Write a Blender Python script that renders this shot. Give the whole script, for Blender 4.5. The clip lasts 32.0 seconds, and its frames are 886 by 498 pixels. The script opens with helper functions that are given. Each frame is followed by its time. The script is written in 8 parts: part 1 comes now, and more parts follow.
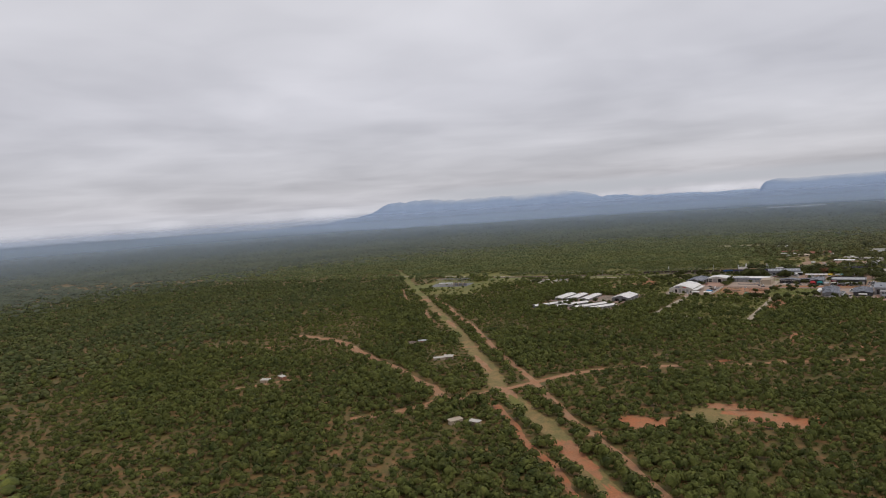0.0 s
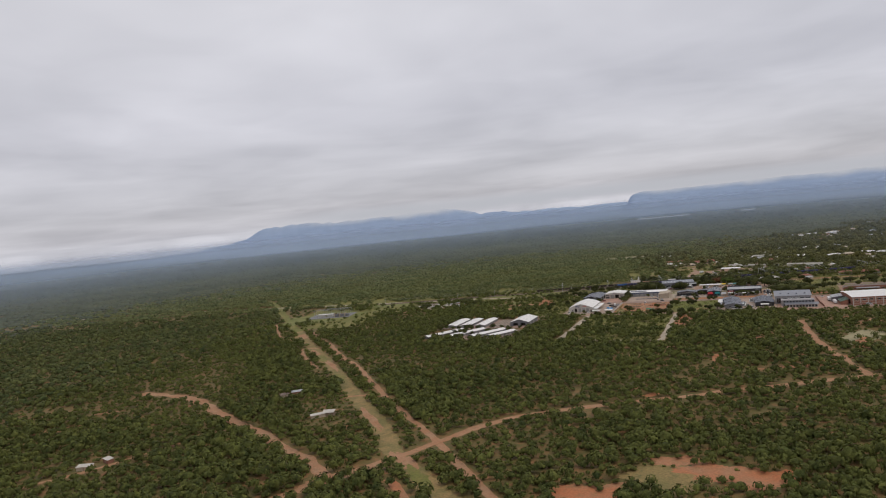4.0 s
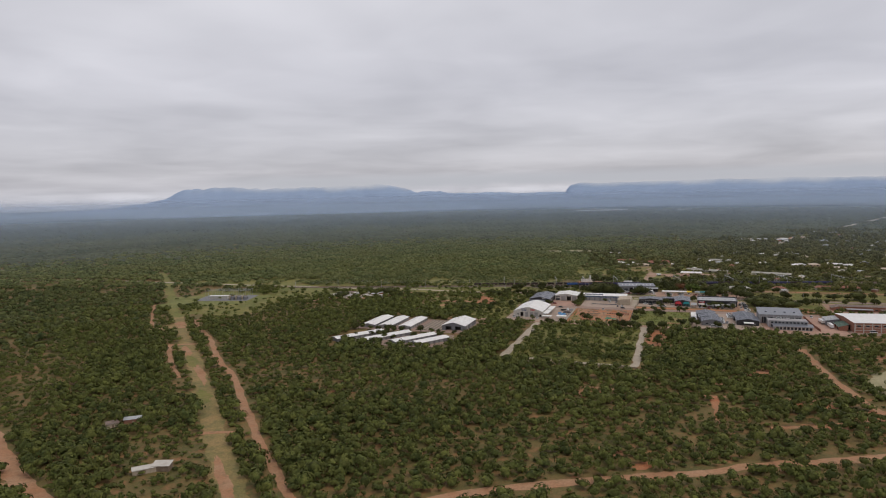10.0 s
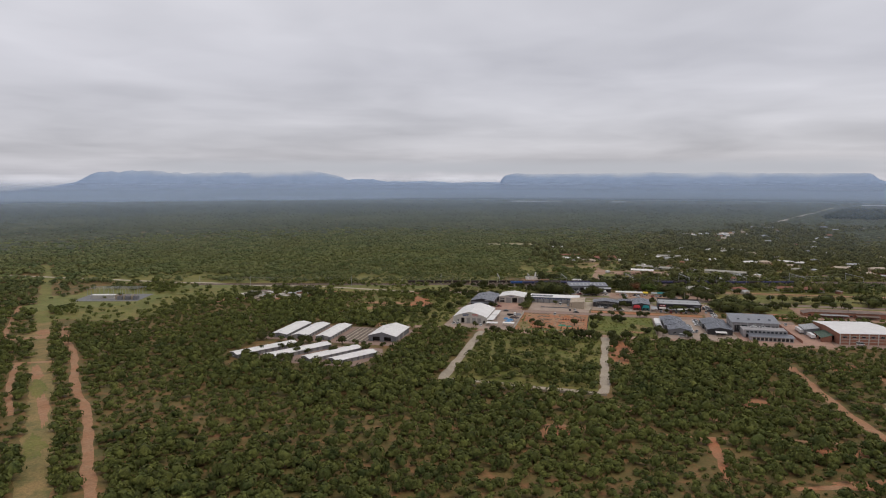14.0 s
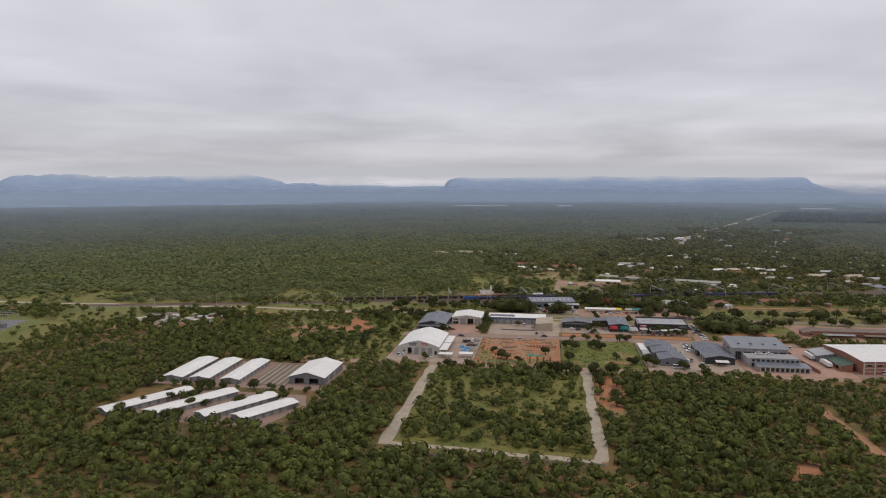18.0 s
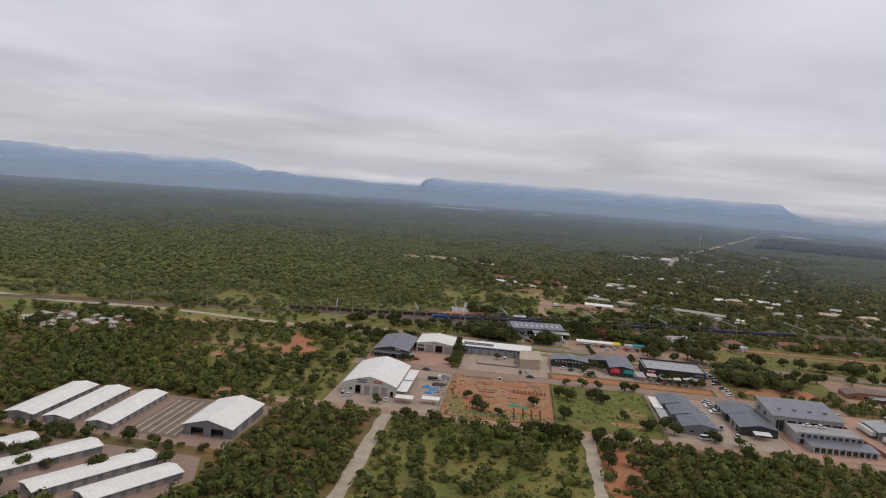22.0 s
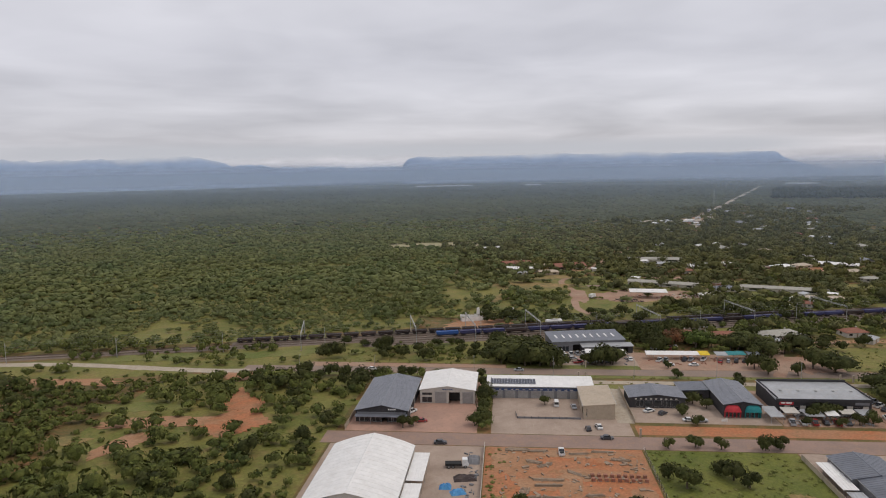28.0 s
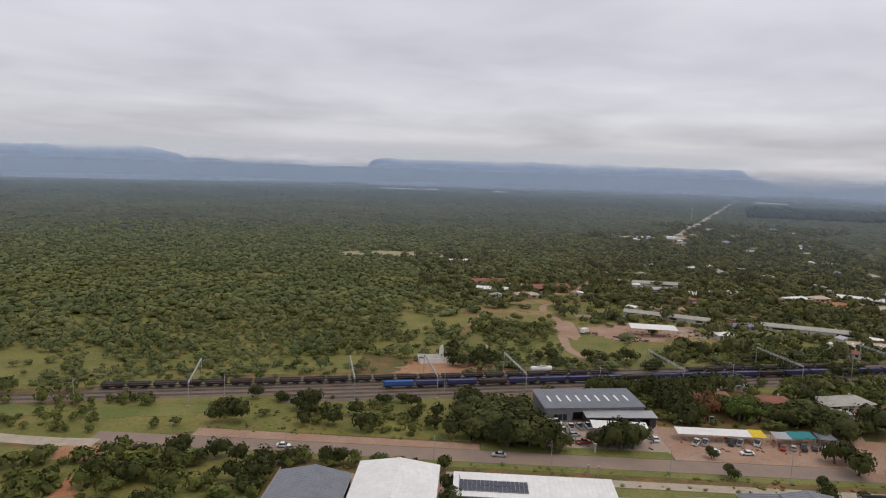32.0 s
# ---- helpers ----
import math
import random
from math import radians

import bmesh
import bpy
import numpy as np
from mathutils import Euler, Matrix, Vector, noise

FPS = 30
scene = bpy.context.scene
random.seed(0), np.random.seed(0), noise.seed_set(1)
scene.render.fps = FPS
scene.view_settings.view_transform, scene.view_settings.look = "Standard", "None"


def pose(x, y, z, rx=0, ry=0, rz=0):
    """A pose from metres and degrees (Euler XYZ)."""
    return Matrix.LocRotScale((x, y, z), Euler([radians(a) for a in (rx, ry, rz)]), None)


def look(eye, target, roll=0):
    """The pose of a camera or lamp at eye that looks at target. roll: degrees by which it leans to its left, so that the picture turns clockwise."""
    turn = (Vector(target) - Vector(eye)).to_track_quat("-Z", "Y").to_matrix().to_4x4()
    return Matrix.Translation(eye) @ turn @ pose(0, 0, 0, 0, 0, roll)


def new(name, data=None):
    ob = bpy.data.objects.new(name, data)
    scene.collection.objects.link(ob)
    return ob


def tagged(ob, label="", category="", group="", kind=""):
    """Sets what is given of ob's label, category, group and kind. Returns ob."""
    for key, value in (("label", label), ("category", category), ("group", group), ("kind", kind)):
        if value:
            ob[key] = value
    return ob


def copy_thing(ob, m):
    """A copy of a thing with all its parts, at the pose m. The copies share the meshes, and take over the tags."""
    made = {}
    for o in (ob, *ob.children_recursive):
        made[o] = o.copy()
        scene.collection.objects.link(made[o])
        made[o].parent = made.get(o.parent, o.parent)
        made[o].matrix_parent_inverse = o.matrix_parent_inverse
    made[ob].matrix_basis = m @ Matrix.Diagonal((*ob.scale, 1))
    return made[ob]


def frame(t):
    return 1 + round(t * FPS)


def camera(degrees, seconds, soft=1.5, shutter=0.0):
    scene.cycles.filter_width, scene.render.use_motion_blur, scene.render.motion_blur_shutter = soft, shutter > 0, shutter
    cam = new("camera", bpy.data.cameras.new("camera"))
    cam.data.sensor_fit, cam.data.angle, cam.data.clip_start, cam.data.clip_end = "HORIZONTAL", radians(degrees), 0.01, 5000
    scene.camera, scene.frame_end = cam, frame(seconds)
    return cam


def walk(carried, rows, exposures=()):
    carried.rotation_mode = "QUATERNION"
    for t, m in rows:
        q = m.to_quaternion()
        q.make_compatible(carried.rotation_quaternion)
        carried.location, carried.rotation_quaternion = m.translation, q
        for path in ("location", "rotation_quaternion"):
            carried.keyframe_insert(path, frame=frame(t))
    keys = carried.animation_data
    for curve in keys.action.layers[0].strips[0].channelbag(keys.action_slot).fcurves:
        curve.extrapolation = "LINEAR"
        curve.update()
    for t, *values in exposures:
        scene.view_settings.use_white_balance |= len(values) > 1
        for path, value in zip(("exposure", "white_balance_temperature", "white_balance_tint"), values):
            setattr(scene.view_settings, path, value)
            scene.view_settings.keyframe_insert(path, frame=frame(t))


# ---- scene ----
cam = camera(66.3, 32.0, soft=1.05)
METRES, EYE, TILT, LEAN, TURN = 760.0, 121.0, 0.0, 0.0, 0.0
ROWS = [
    (0.0, 0.0, 0.0, 0.0, -0.25, -3.81, 3.79),
    (0.5, 0.0006, 0.0155, -0.0003, -1.5, -4.13, 3.76),
    (1.0, 0.0012, 0.0317, -0.0012, -2.57, -4.18, 3.8),
    (1.5, 0.0023, 0.048, -0.0018, -3.31, -3.83, 3.59),
    (2.0, 0.0034, 0.0639, -0.0027, -4.06, -3.3, 3.36),
    (2.5, 0.0043, 0.0781, -0.0028, -4.92, -2.72, 3.54),
    (3.0, 0.0059, 0.093, -0.003, -5.68, -2.56, 4.58),
    (3.5, 0.0059, 0.1045, -0.0024, -6.91, -2.62, 5.14),
    (4.0, 0.0069, 0.1177, -0.0024, -10.39, -2.87, 5.74),
    (4.5, 0.0101, 0.134, -0.0032, -13.39, -3.32, 4.01),
    (6.5, 0.0243, 0.1963, -0.0054, -12.58, -3.95, 1.34),
    (7.0, 0.0273, 0.21, -0.0059, -13.08, -4.04, 1.58),
    (7.5, 0.0309, 0.2248, -0.0065, -13.57, -4.26, 0.66),
    (8.0, 0.0343, 0.2389, -0.0066, -14.36, -4.2, -0.26),
    (8.5, 0.0387, 0.2541, -0.0072, -14.97, -4.26, -0.45),
    (9.0, 0.0427, 0.2686, -0.0079, -15.16, -4.42, -0.79),
    (9.5, 0.0466, 0.2827, -0.0083, -15.43, -4.55, -0.29),
    (10.0, 0.0512, 0.2976, -0.0092, -15.8, -4.99, 1.17),
    (10.5, 0.054, 0.3112, -0.0096, -16.62, -5.19, 1.46),
    (11.0, 0.0578, 0.3251, -0.0099, -18.3, -4.58, 1.2),
    (11.5, 0.0629, 0.3395, -0.0107, -19.41, -4.45, 1.37),
    (12.0, 0.0674, 0.3541, -0.0112, -20.23, -4.54, 0.57),
    (12.5, 0.0738, 0.3694, -0.0119, -20.4, -5.02, 1.22),
    (13.0, 0.0784, 0.3831, -0.0126, -20.32, -5.45, 0.54),
    (13.5, 0.0827, 0.3975, -0.0134, -20.79, -5.9, 0.22),
    (14.0, 0.0881, 0.4118, -0.0144, -21.39, -5.95, 0.01),
    (14.5, 0.0935, 0.4262, -0.0152, -21.73, -5.6, -0.52),
    (16.5, 0.116, 0.4848, -0.0172, -22.77, -4.98, 1.38),
    (17.0, 0.1217, 0.4988, -0.0182, -23.86, -5.1, 0.76),
    (17.5, 0.1288, 0.5132, -0.0189, -25.21, -5.31, 0.8),
    (18.0, 0.1359, 0.5284, -0.0198, -26.15, -5.56, 0.04),
    (18.5, 0.1434, 0.5433, -0.0209, -26.63, -5.27, -0.95),
    (19.0, 0.1501, 0.557, -0.0211, -27.33, -4.89, -1.42),
    (19.5, 0.1575, 0.5715, -0.0219, -27.6, -4.64, -2.32),
    (20.0, 0.1659, 0.5865, -0.0225, -27.57, -4.68, -1.86),
    (20.5, 0.1727, 0.6006, -0.0233, -27.23, -4.8, -1.62),
    (21.0, 0.1786, 0.6143, -0.0235, -27.36, -4.97, -2.26),
    (21.5, 0.1852, 0.6285, -0.0242, -28.1, -5.17, -3.32),
    (22.0, 0.1936, 0.6427, -0.0249, -28.15, -5.42, -4.47),
    (22.5, 0.2016, 0.6579, -0.0261, -27.72, -5.63, -4.62),
    (23.0, 0.2091, 0.672, -0.0268, -26.91, -5.96, -3.02),
    (23.5, 0.2156, 0.6869, -0.0278, -25.97, -6.35, -2.86),
    (24.0, 0.2227, 0.7012, -0.0287, -25.87, -6.97, -2.13),
    (24.5, 0.2297, 0.7156, -0.0299, -25.97, -7.39, -0.95),
    (25.0, 0.236, 0.7299, -0.0311, -26.36, -7.14, -0.96),
    (25.5, 0.2432, 0.7441, -0.0318, -27.38, -6.73, -0.19),
    (26.0, 0.2506, 0.7587, -0.0328, -27.88, -6.31, -0.3),
    (26.5, 0.2575, 0.7723, -0.0334, -28.3, -5.93, -1.17),
    (28.5, 0.2856, 0.8265, -0.035, -30.14, -7.75, 1.4),
    (29.0, 0.2947, 0.8414, -0.0361, -31.41, -7.89, 0.16),
    (29.5, 0.3039, 0.8559, -0.0373, -31.71, -7.62, -1.19),
    (30.0, 0.3122, 0.8696, -0.0383, -32.12, -7.47, -0.72),
    (30.5, 0.3206, 0.8836, -0.0392, -32.86, -7.6, -0.47),
    (31.0, 0.3297, 0.898, -0.0403, -32.75, -7.65, -0.47),
    (31.5, 0.338, 0.912, -0.0414, -32.24, -7.33, -1.45),
    (32.0, 0.3458, 0.9252, -0.0422, -32.46, -6.74, -1.97),
]
walk(cam, [(t, pose(0, 0, EYE, TILT, LEAN, TURN) @ pose(METRES * x, METRES * y, METRES * z, 90 + pitch, roll, yaw)) for t, x, y, z, yaw, pitch, roll in ROWS], exposures=[(0, 0.0), (13, 0.0), (17, 0.04), (24, 0.04), (26, 0.09), (32, 0.11)])

# ---- light and air ----
world = bpy.data.worlds.new("overcast_sky")
scene.world = world
world.use_nodes = True
wn, wl = world.node_tree.nodes, world.node_tree.links
wn.clear()
w_out = wn.new("ShaderNodeOutputWorld")
w_bg = wn.new("ShaderNodeBackground")
w_sky = wn.new("ShaderNodeTexSky")
w_sky.sky_type, w_sky.sun_disc = "NISHITA", False
w_sky.sun_elevation, w_sky.sun_rotation = radians(52), radians(60)
w_co = wn.new("ShaderNodeTexCoord")
w_sep = wn.new("ShaderNodeSeparateXYZ")
wl.new(w_co.outputs["Generated"], w_sep.inputs[0])


def w_math(op, a, b=None, c=None):
    n = wn.new("ShaderNodeMath")
    n.operation = op
    for i, s in enumerate((a, b, c)):
        if s is None:
            continue
        if isinstance(s, (int, float)):
            n.inputs[i].default_value = s
        else:
            wl.new(s, n.inputs[i])
    return n.outputs[0]


# a cloud deck seen in perspective: direction over height
w_up = w_math("ADD", w_math("MAXIMUM", w_sep.outputs[2], 0.0), 0.10)
w_vec = wn.new("ShaderNodeCombineXYZ")
wl.new(w_math("DIVIDE", w_sep.outputs[0], w_up), w_vec.inputs[0])
wl.new(w_math("DIVIDE", w_sep.outputs[1], w_up), w_vec.inputs[1])


def w_noise(scale, detail, rough, dist):
    n = wn.new("ShaderNodeTexNoise")
    n.inputs["Scale"].default_value, n.inputs["Detail"].default_value = scale, detail
    n.inputs["Roughness"].default_value, n.inputs["Distortion"].default_value = rough, dist
    wl.new(w_vec.outputs[0], n.inputs["Vector"])
    return n.outputs["Fac"]


w_cl = w_math("ADD", w_math("MULTIPLY", w_noise(0.5, 4, 0.45, 0.5), 0.78), w_math("MULTIPLY", w_noise(1.7, 4, 0.45, 0.5), 0.22))
w_ramp = wn.new("ShaderNodeValToRGB")
w_ramp.color_ramp.elements[0].position, w_ramp.color_ramp.elements[0].color = 0.31, (0.531, 0.527, 0.566, 1)
w_ramp.color_ramp.elements[1].position, w_ramp.color_ramp.elements[1].color = 0.66, (0.801, 0.792, 0.834, 1)
wl.new(w_cl, w_ramp.inputs[0])
# the deck thins to a pale band low over the plain
w_low = wn.new("ShaderNodeValToRGB")
w_low.color_ramp.elements[0].position, w_low.color_ramp.elements[0].color = 0.0, (0.90, 0.91, 0.94, 1)
w_low.color_ramp.elements[1].position, w_low.color_ramp.elements[1].color = 0.34, (1.0, 1.0, 1.0, 1)
for w_p, w_c in ((0.010, 0.84), (0.028, 0.74), (0.075, 0.82), (0.15, 0.92)):
    w_e = w_low.color_ramp.elements.new(w_p)
    w_e.color = (w_c, w_c, w_c * 1.025, 1)
wl.new(w_sep.outputs[2], w_low.inputs[0])
w_mul = wn.new("ShaderNodeMixRGB")
w_mul.blend_type, w_mul.inputs[0].default_value = "MULTIPLY", 1.0
wl.new(w_ramp.outputs[0], w_mul.inputs[1])
wl.new(w_low.outputs[0], w_mul.inputs[2])
w_dim = wn.new("ShaderNodeMixRGB")
w_dim.blend_type, w_dim.inputs[0].default_value = "MULTIPLY", 1.0
wl.new(w_sky.outputs[0], w_dim.inputs[1])
w_dim.inputs[2].default_value = (0.10, 0.10, 0.10, 1)
w_mix = wn.new("ShaderNodeMixRGB")
w_mix.inputs[0].default_value = 0.94
wl.new(w_dim.outputs[0], w_mix.inputs[1])
wl.new(w_mul.outputs[0], w_mix.inputs[2])
wl.new(w_mix.outputs[0], w_bg.inputs[0])
w_bg.inputs[1].default_value = 1.0
wl.new(w_bg.outputs[0], w_out.inputs[0])

sun = new("sun", bpy.data.lights.new("sun", "SUN"))
sun.data.energy, sun.data.angle, sun.data.color = 0.8, radians(16), (1.0, 0.90, 0.78)
sun.matrix_world = look((0, 0, 900), (-430, 260, 0))

# ---- materials ----
MATS = {}


def material(name, col, col2=None, rough=0.8, metal=0.0, scale=1.0, fine=8.0, bump=0.3, dirt=None, dirt_amt=0.25, island=0.0, objrand=0.0, spec=0.3, low=0.35, high=0.65, bdist=0.05, grain=0.25, patch=None):
    """Two colours mixed by a broad noise, a fine grain over them, stains and relief; scale and fine are per metre."""
    m = bpy.data.materials.new(name)
    m.use_nodes = True
    n, l = m.node_tree.nodes, m.node_tree.links
    b = n["Principled BSDF"]
    b.inputs["Roughness"].default_value, b.inputs["Metallic"].default_value = rough, metal
    b.inputs["Specular IOR Level"].default_value = spec
    geo = n.new("ShaderNodeNewGeometry")
    pos = geo.outputs["Position"]

    def noise_node(s, detail=4.0, r=0.6):
        t = n.new("ShaderNodeTexNoise")
        t.inputs["Scale"].default_value, t.inputs["Detail"].default_value, t.inputs["Roughness"].default_value = s, detail, r
        l.new(pos, t.inputs["Vector"])
        return t.outputs["Fac"]

    def ramp(fac, a, c, c1, c2):
        r = n.new("ShaderNodeValToRGB")
        r.color_ramp.elements[0].position, r.color_ramp.elements[0].color = a, (*c1, 1)
        r.color_ramp.elements[1].position, r.color_ramp.elements[1].color = c, (*c2, 1)
        l.new(fac, r.inputs[0])
        return r.outputs[0]

    def mix(mode, fac, a, c):
        x = n.new("ShaderNodeMixRGB")
        x.blend_type = mode
        if isinstance(fac, float):
            x.inputs[0].default_value = fac
        else:
            l.new(fac, x.inputs[0])
        l.new(a, x.inputs[1])
        l.new(c, x.inputs[2])
        return x.outputs[0]

    col2 = col2 or tuple(c * 0.8 for c in col)
    out = ramp(noise_node(scale), low, high, col, col2)
    if patch:  # broad drifts of another growth: colour, scale, share
        pc = n.new("ShaderNodeRGB")
        pc.outputs[0].default_value = (*patch[0], 1)
        out = mix("MIX", ramp(noise_node(patch[1], 5.0, 0.6), 0.46, 0.64, (0, 0, 0), (patch[2],) * 3), out, pc.outputs[0])
    f = noise_node(fine, 5.0, 0.7)
    out = mix("MULTIPLY", 1.0, out, ramp(f, 0.25, 0.75, (1 - 1.1 * grain,) * 3, (1 + 0.9 * grain,) * 3))
    if dirt:
        d = n.new("ShaderNodeMath")
        d.operation = "MULTIPLY"
        d.inputs[1].default_value = dirt_amt * 2
        l.new(ramp(noise_node(scale * 3.1, 6.0, 0.7), 0.5, 0.72, (0, 0, 0), (1, 1, 1)), d.inputs[0])
        c = n.new("ShaderNodeRGB")
        c.outputs[0].default_value = (*dirt, 1)
        out = mix("MIX", d.outputs[0], out, c.outputs[0])
    if island:
        out = mix("MULTIPLY", 1.0, out, ramp(geo.outputs["Random Per Island"], 0, 1, (1 - island,) * 3, (1 + island, 1 + island, 1 + 0.7 * island)))
    if objrand:
        oi = n.new("ShaderNodeObjectInfo")
        out = mix("MULTIPLY", 1.0, out, ramp(oi.outputs["Random"], 0, 1, (1 - objrand,) * 3, (1 + objrand,) * 3))
    l.new(out, b.inputs["Base Color"])
    if bump:
        bp = n.new("ShaderNodeBump")
        bp.inputs["Strength"].default_value, bp.inputs["Distance"].default_value = bump, bdist
        l.new(f, bp.inputs["Height"])
        l.new(bp.outputs[0], b.inputs["Normal"])
    MATS[name] = m
    return m


M_ground = material("bushveld_ground", (0.094, 0.088, 0.024), (0.176, 0.118, 0.040), scale=0.05, fine=1.3, bump=0.6, dirt=(0.32, 0.135, 0.062), dirt_amt=0.46, bdist=0.25, grain=0.38)
M_grass = material("grass", (0.120, 0.145, 0.030), (0.200, 0.192, 0.056), scale=0.06, fine=0.9, bump=0.8, dirt=(0.22, 0.155, 0.075), dirt_amt=0.28, bdist=0.25, grain=0.35)
M_lush = material("lush_grass", (0.098, 0.122, 0.018), (0.172, 0.174, 0.034), scale=0.06, fine=0.9, bump=0.8, dirt=(0.17, 0.14, 0.06), dirt_amt=0.18, bdist=0.25, grain=0.35)
M_veld = material("rough_veld", (0.118, 0.134, 0.026), (0.205, 0.182, 0.046), scale=0.045, fine=0.7, bump=0.8, dirt=(0.27, 0.16, 0.075), dirt_amt=0.3, bdist=0.25, grain=0.4)
M_strip = material("dry_grass_strip", (0.18, 0.152, 0.050), (0.315, 0.205, 0.084), scale=0.05, fine=0.9, bump=0.5, dirt=(0.085, 0.100, 0.034), dirt_amt=0.5, bdist=0.15, grain=0.4)
M_hay = material("pale_dry_field", (0.36, 0.31, 0.185), (0.29, 0.26, 0.14), scale=0.05, fine=0.5, bump=0.4, dirt=(0.15, 0.15, 0.06), dirt_amt=0.3, bdist=0.2)
M_red = material("red_earth", (0.43, 0.155, 0.066), (0.36, 0.185, 0.098), scale=0.07, fine=1.0, bump=0.5, dirt=(0.21, 0.145, 0.065), dirt_amt=0.40, bdist=0.12, grain=0.35)
M_track = material("dirt_track", (0.385, 0.2245, 0.128), (0.352, 0.17, 0.084), scale=0.09, fine=1.0, bump=0.5, dirt=(0.155, 0.115, 0.055), dirt_amt=0.34, bdist=0.12)
M_dust = material("trodden_dust", (0.39, 0.268, 0.195), (0.33, 0.192, 0.128), scale=0.07, fine=1.4, bump=0.35, dirt=(0.22, 0.165, 0.11), dirt_amt=0.4, bdist=0.08, grain=0.28)
M_tar = material("grey_tar", (0.2244, 0.1736, 0.144), (0.2788, 0.2046, 0.1593), scale=0.1, fine=2, bump=0.2, dirt=(0.28, 0.19, 0.13), dirt_amt=0.35, grain=0.2)
M_asphalt = material("worn_asphalt", (0.3101, 0.2112, 0.1685), (0.2485, 0.1772, 0.1456), scale=0.12, fine=2, bump=0.2, dirt=(0.35, 0.222, 0.145), dirt_amt=0.38, grain=0.16)
M_paving = material("brick_paving", (0.405, 0.315, 0.25), (0.335, 0.255, 0.202), scale=0.12, fine=2, bump=0.2, dirt=(0.28, 0.205, 0.155), dirt_amt=0.38, grain=0.18)
M_redpave = material("red_paving", (0.4428, 0.2672, 0.1957), (0.3672, 0.2295, 0.1751), scale=0.12, fine=2, bump=0.2, dirt=(0.25, 0.165, 0.125), dirt_amt=0.34, grain=0.16)
M_concrete = material("pale_concrete", (0.4558, 0.39, 0.3016), (0.371, 0.312, 0.2444), scale=0.2, fine=3, bump=0.2, dirt=(0.26, 0.19, 0.125), dirt_amt=0.32)
M_ballast = material("ballast", (0.205, 0.155, 0.125), (0.15, 0.118, 0.098), scale=0.2, fine=5, bump=0.6, dirt=(0.15, 0.13, 0.065), dirt_amt=0.35)
M_leaf = material("bush_leaves", (0.04764, 0.06458, 0.0198), (0.1339, 0.1428, 0.03864), scale=0.16, fine=2.6, rough=0.75, bump=0.9, island=0.34, spec=0.1, grain=0.42, dirt=(0.145, 0.112, 0.055), dirt_amt=0.14, bdist=0.3, patch=((0.125, 0.138, 0.036), 0.014, 0.55))
M_leafd = material("far_bush_leaves", (0.046, 0.066, 0.0235), (0.1175, 0.1277, 0.04653), scale=0.10, fine=2.6, rough=0.75, bump=0.9, island=0.27, spec=0.1, grain=0.42, dirt=(0.145, 0.108, 0.055), dirt_amt=0.22, bdist=0.3, patch=((0.112, 0.120, 0.036), 0.013, 0.55))
# lighter growth than far_bush_leaves; part of the lift stands in for haze
M_leafn = material("sparse_bush_leaves", (0.08341, 0.1085, 0.04007), (0.1668, 0.1768, 0.06902), scale=0.03, fine=1.4, rough=0.75, bump=0.4, island=0.18, spec=0.15, dirt=(0.13, 0.11, 0.055), dirt_amt=0.15, bdist=0.3, patch=((0.138, 0.142, 0.048), 0.010, 0.7))
M_leafe = material("dusty_town_leaves", (0.06954, 0.07954, 0.03321), (0.1287, 0.1259, 0.05351), scale=0.11, fine=2.4, rough=0.75, bump=0.9, island=0.27, spec=0.1, grain=0.42, dirt=(0.13, 0.11, 0.065), dirt_amt=0.2, bdist=0.3, patch=((0.175, 0.16, 0.05), 0.035, 0.65))
M_leaf2 = material("tree_leaves", (0.04132, 0.05031, 0.01609), (0.07871, 0.0805, 0.02682), scale=0.2, fine=2.0, rough=0.75, bump=0.9, island=0.3, objrand=0.3, spec=0.1, grain=0.42, bdist=0.2)
M_leaf3 = material("bright_leaves", (0.055, 0.080, 0.018), (0.095, 0.122, 0.030), scale=0.3, fine=2.0, rough=0.75, bump=0.9, island=0.5, spec=0.1, grain=0.42, bdist=0.2)
M_leaf4 = material("russet_leaves", (0.14, 0.055, 0.026), (0.10, 0.06, 0.03), scale=0.3, fine=2.0, rough=0.75, bump=0.4, island=0.3, spec=0.15, bdist=0.2)
# canopy greyed and blued: haze over the distance is painted into both colours
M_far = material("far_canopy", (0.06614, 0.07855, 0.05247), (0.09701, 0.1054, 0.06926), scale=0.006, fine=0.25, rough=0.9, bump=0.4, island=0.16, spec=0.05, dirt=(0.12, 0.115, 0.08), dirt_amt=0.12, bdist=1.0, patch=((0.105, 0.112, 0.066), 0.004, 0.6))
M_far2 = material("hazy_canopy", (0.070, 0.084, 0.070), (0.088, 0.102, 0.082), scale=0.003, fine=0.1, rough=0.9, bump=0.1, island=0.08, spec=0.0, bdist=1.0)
M_darkband = material("plantation_needles", (0.018, 0.027, 0.020), (0.026, 0.036, 0.026), scale=0.01, fine=0.3, rough=0.9, bump=0.2, island=0.15, spec=0.05, bdist=0.5)
M_bark = material("bark", (0.13, 0.10, 0.075), (0.09, 0.07, 0.055), scale=2, fine=9, bump=0.6)
M_white = material("white_roof_sheet", (0.79, 0.775, 0.75), (0.73, 0.715, 0.69), rough=0.45, scale=0.12, fine=0.5, bump=0.03, dirt=(0.56, 0.51, 0.45), dirt_amt=0.15, spec=0.5, grain=0.10)
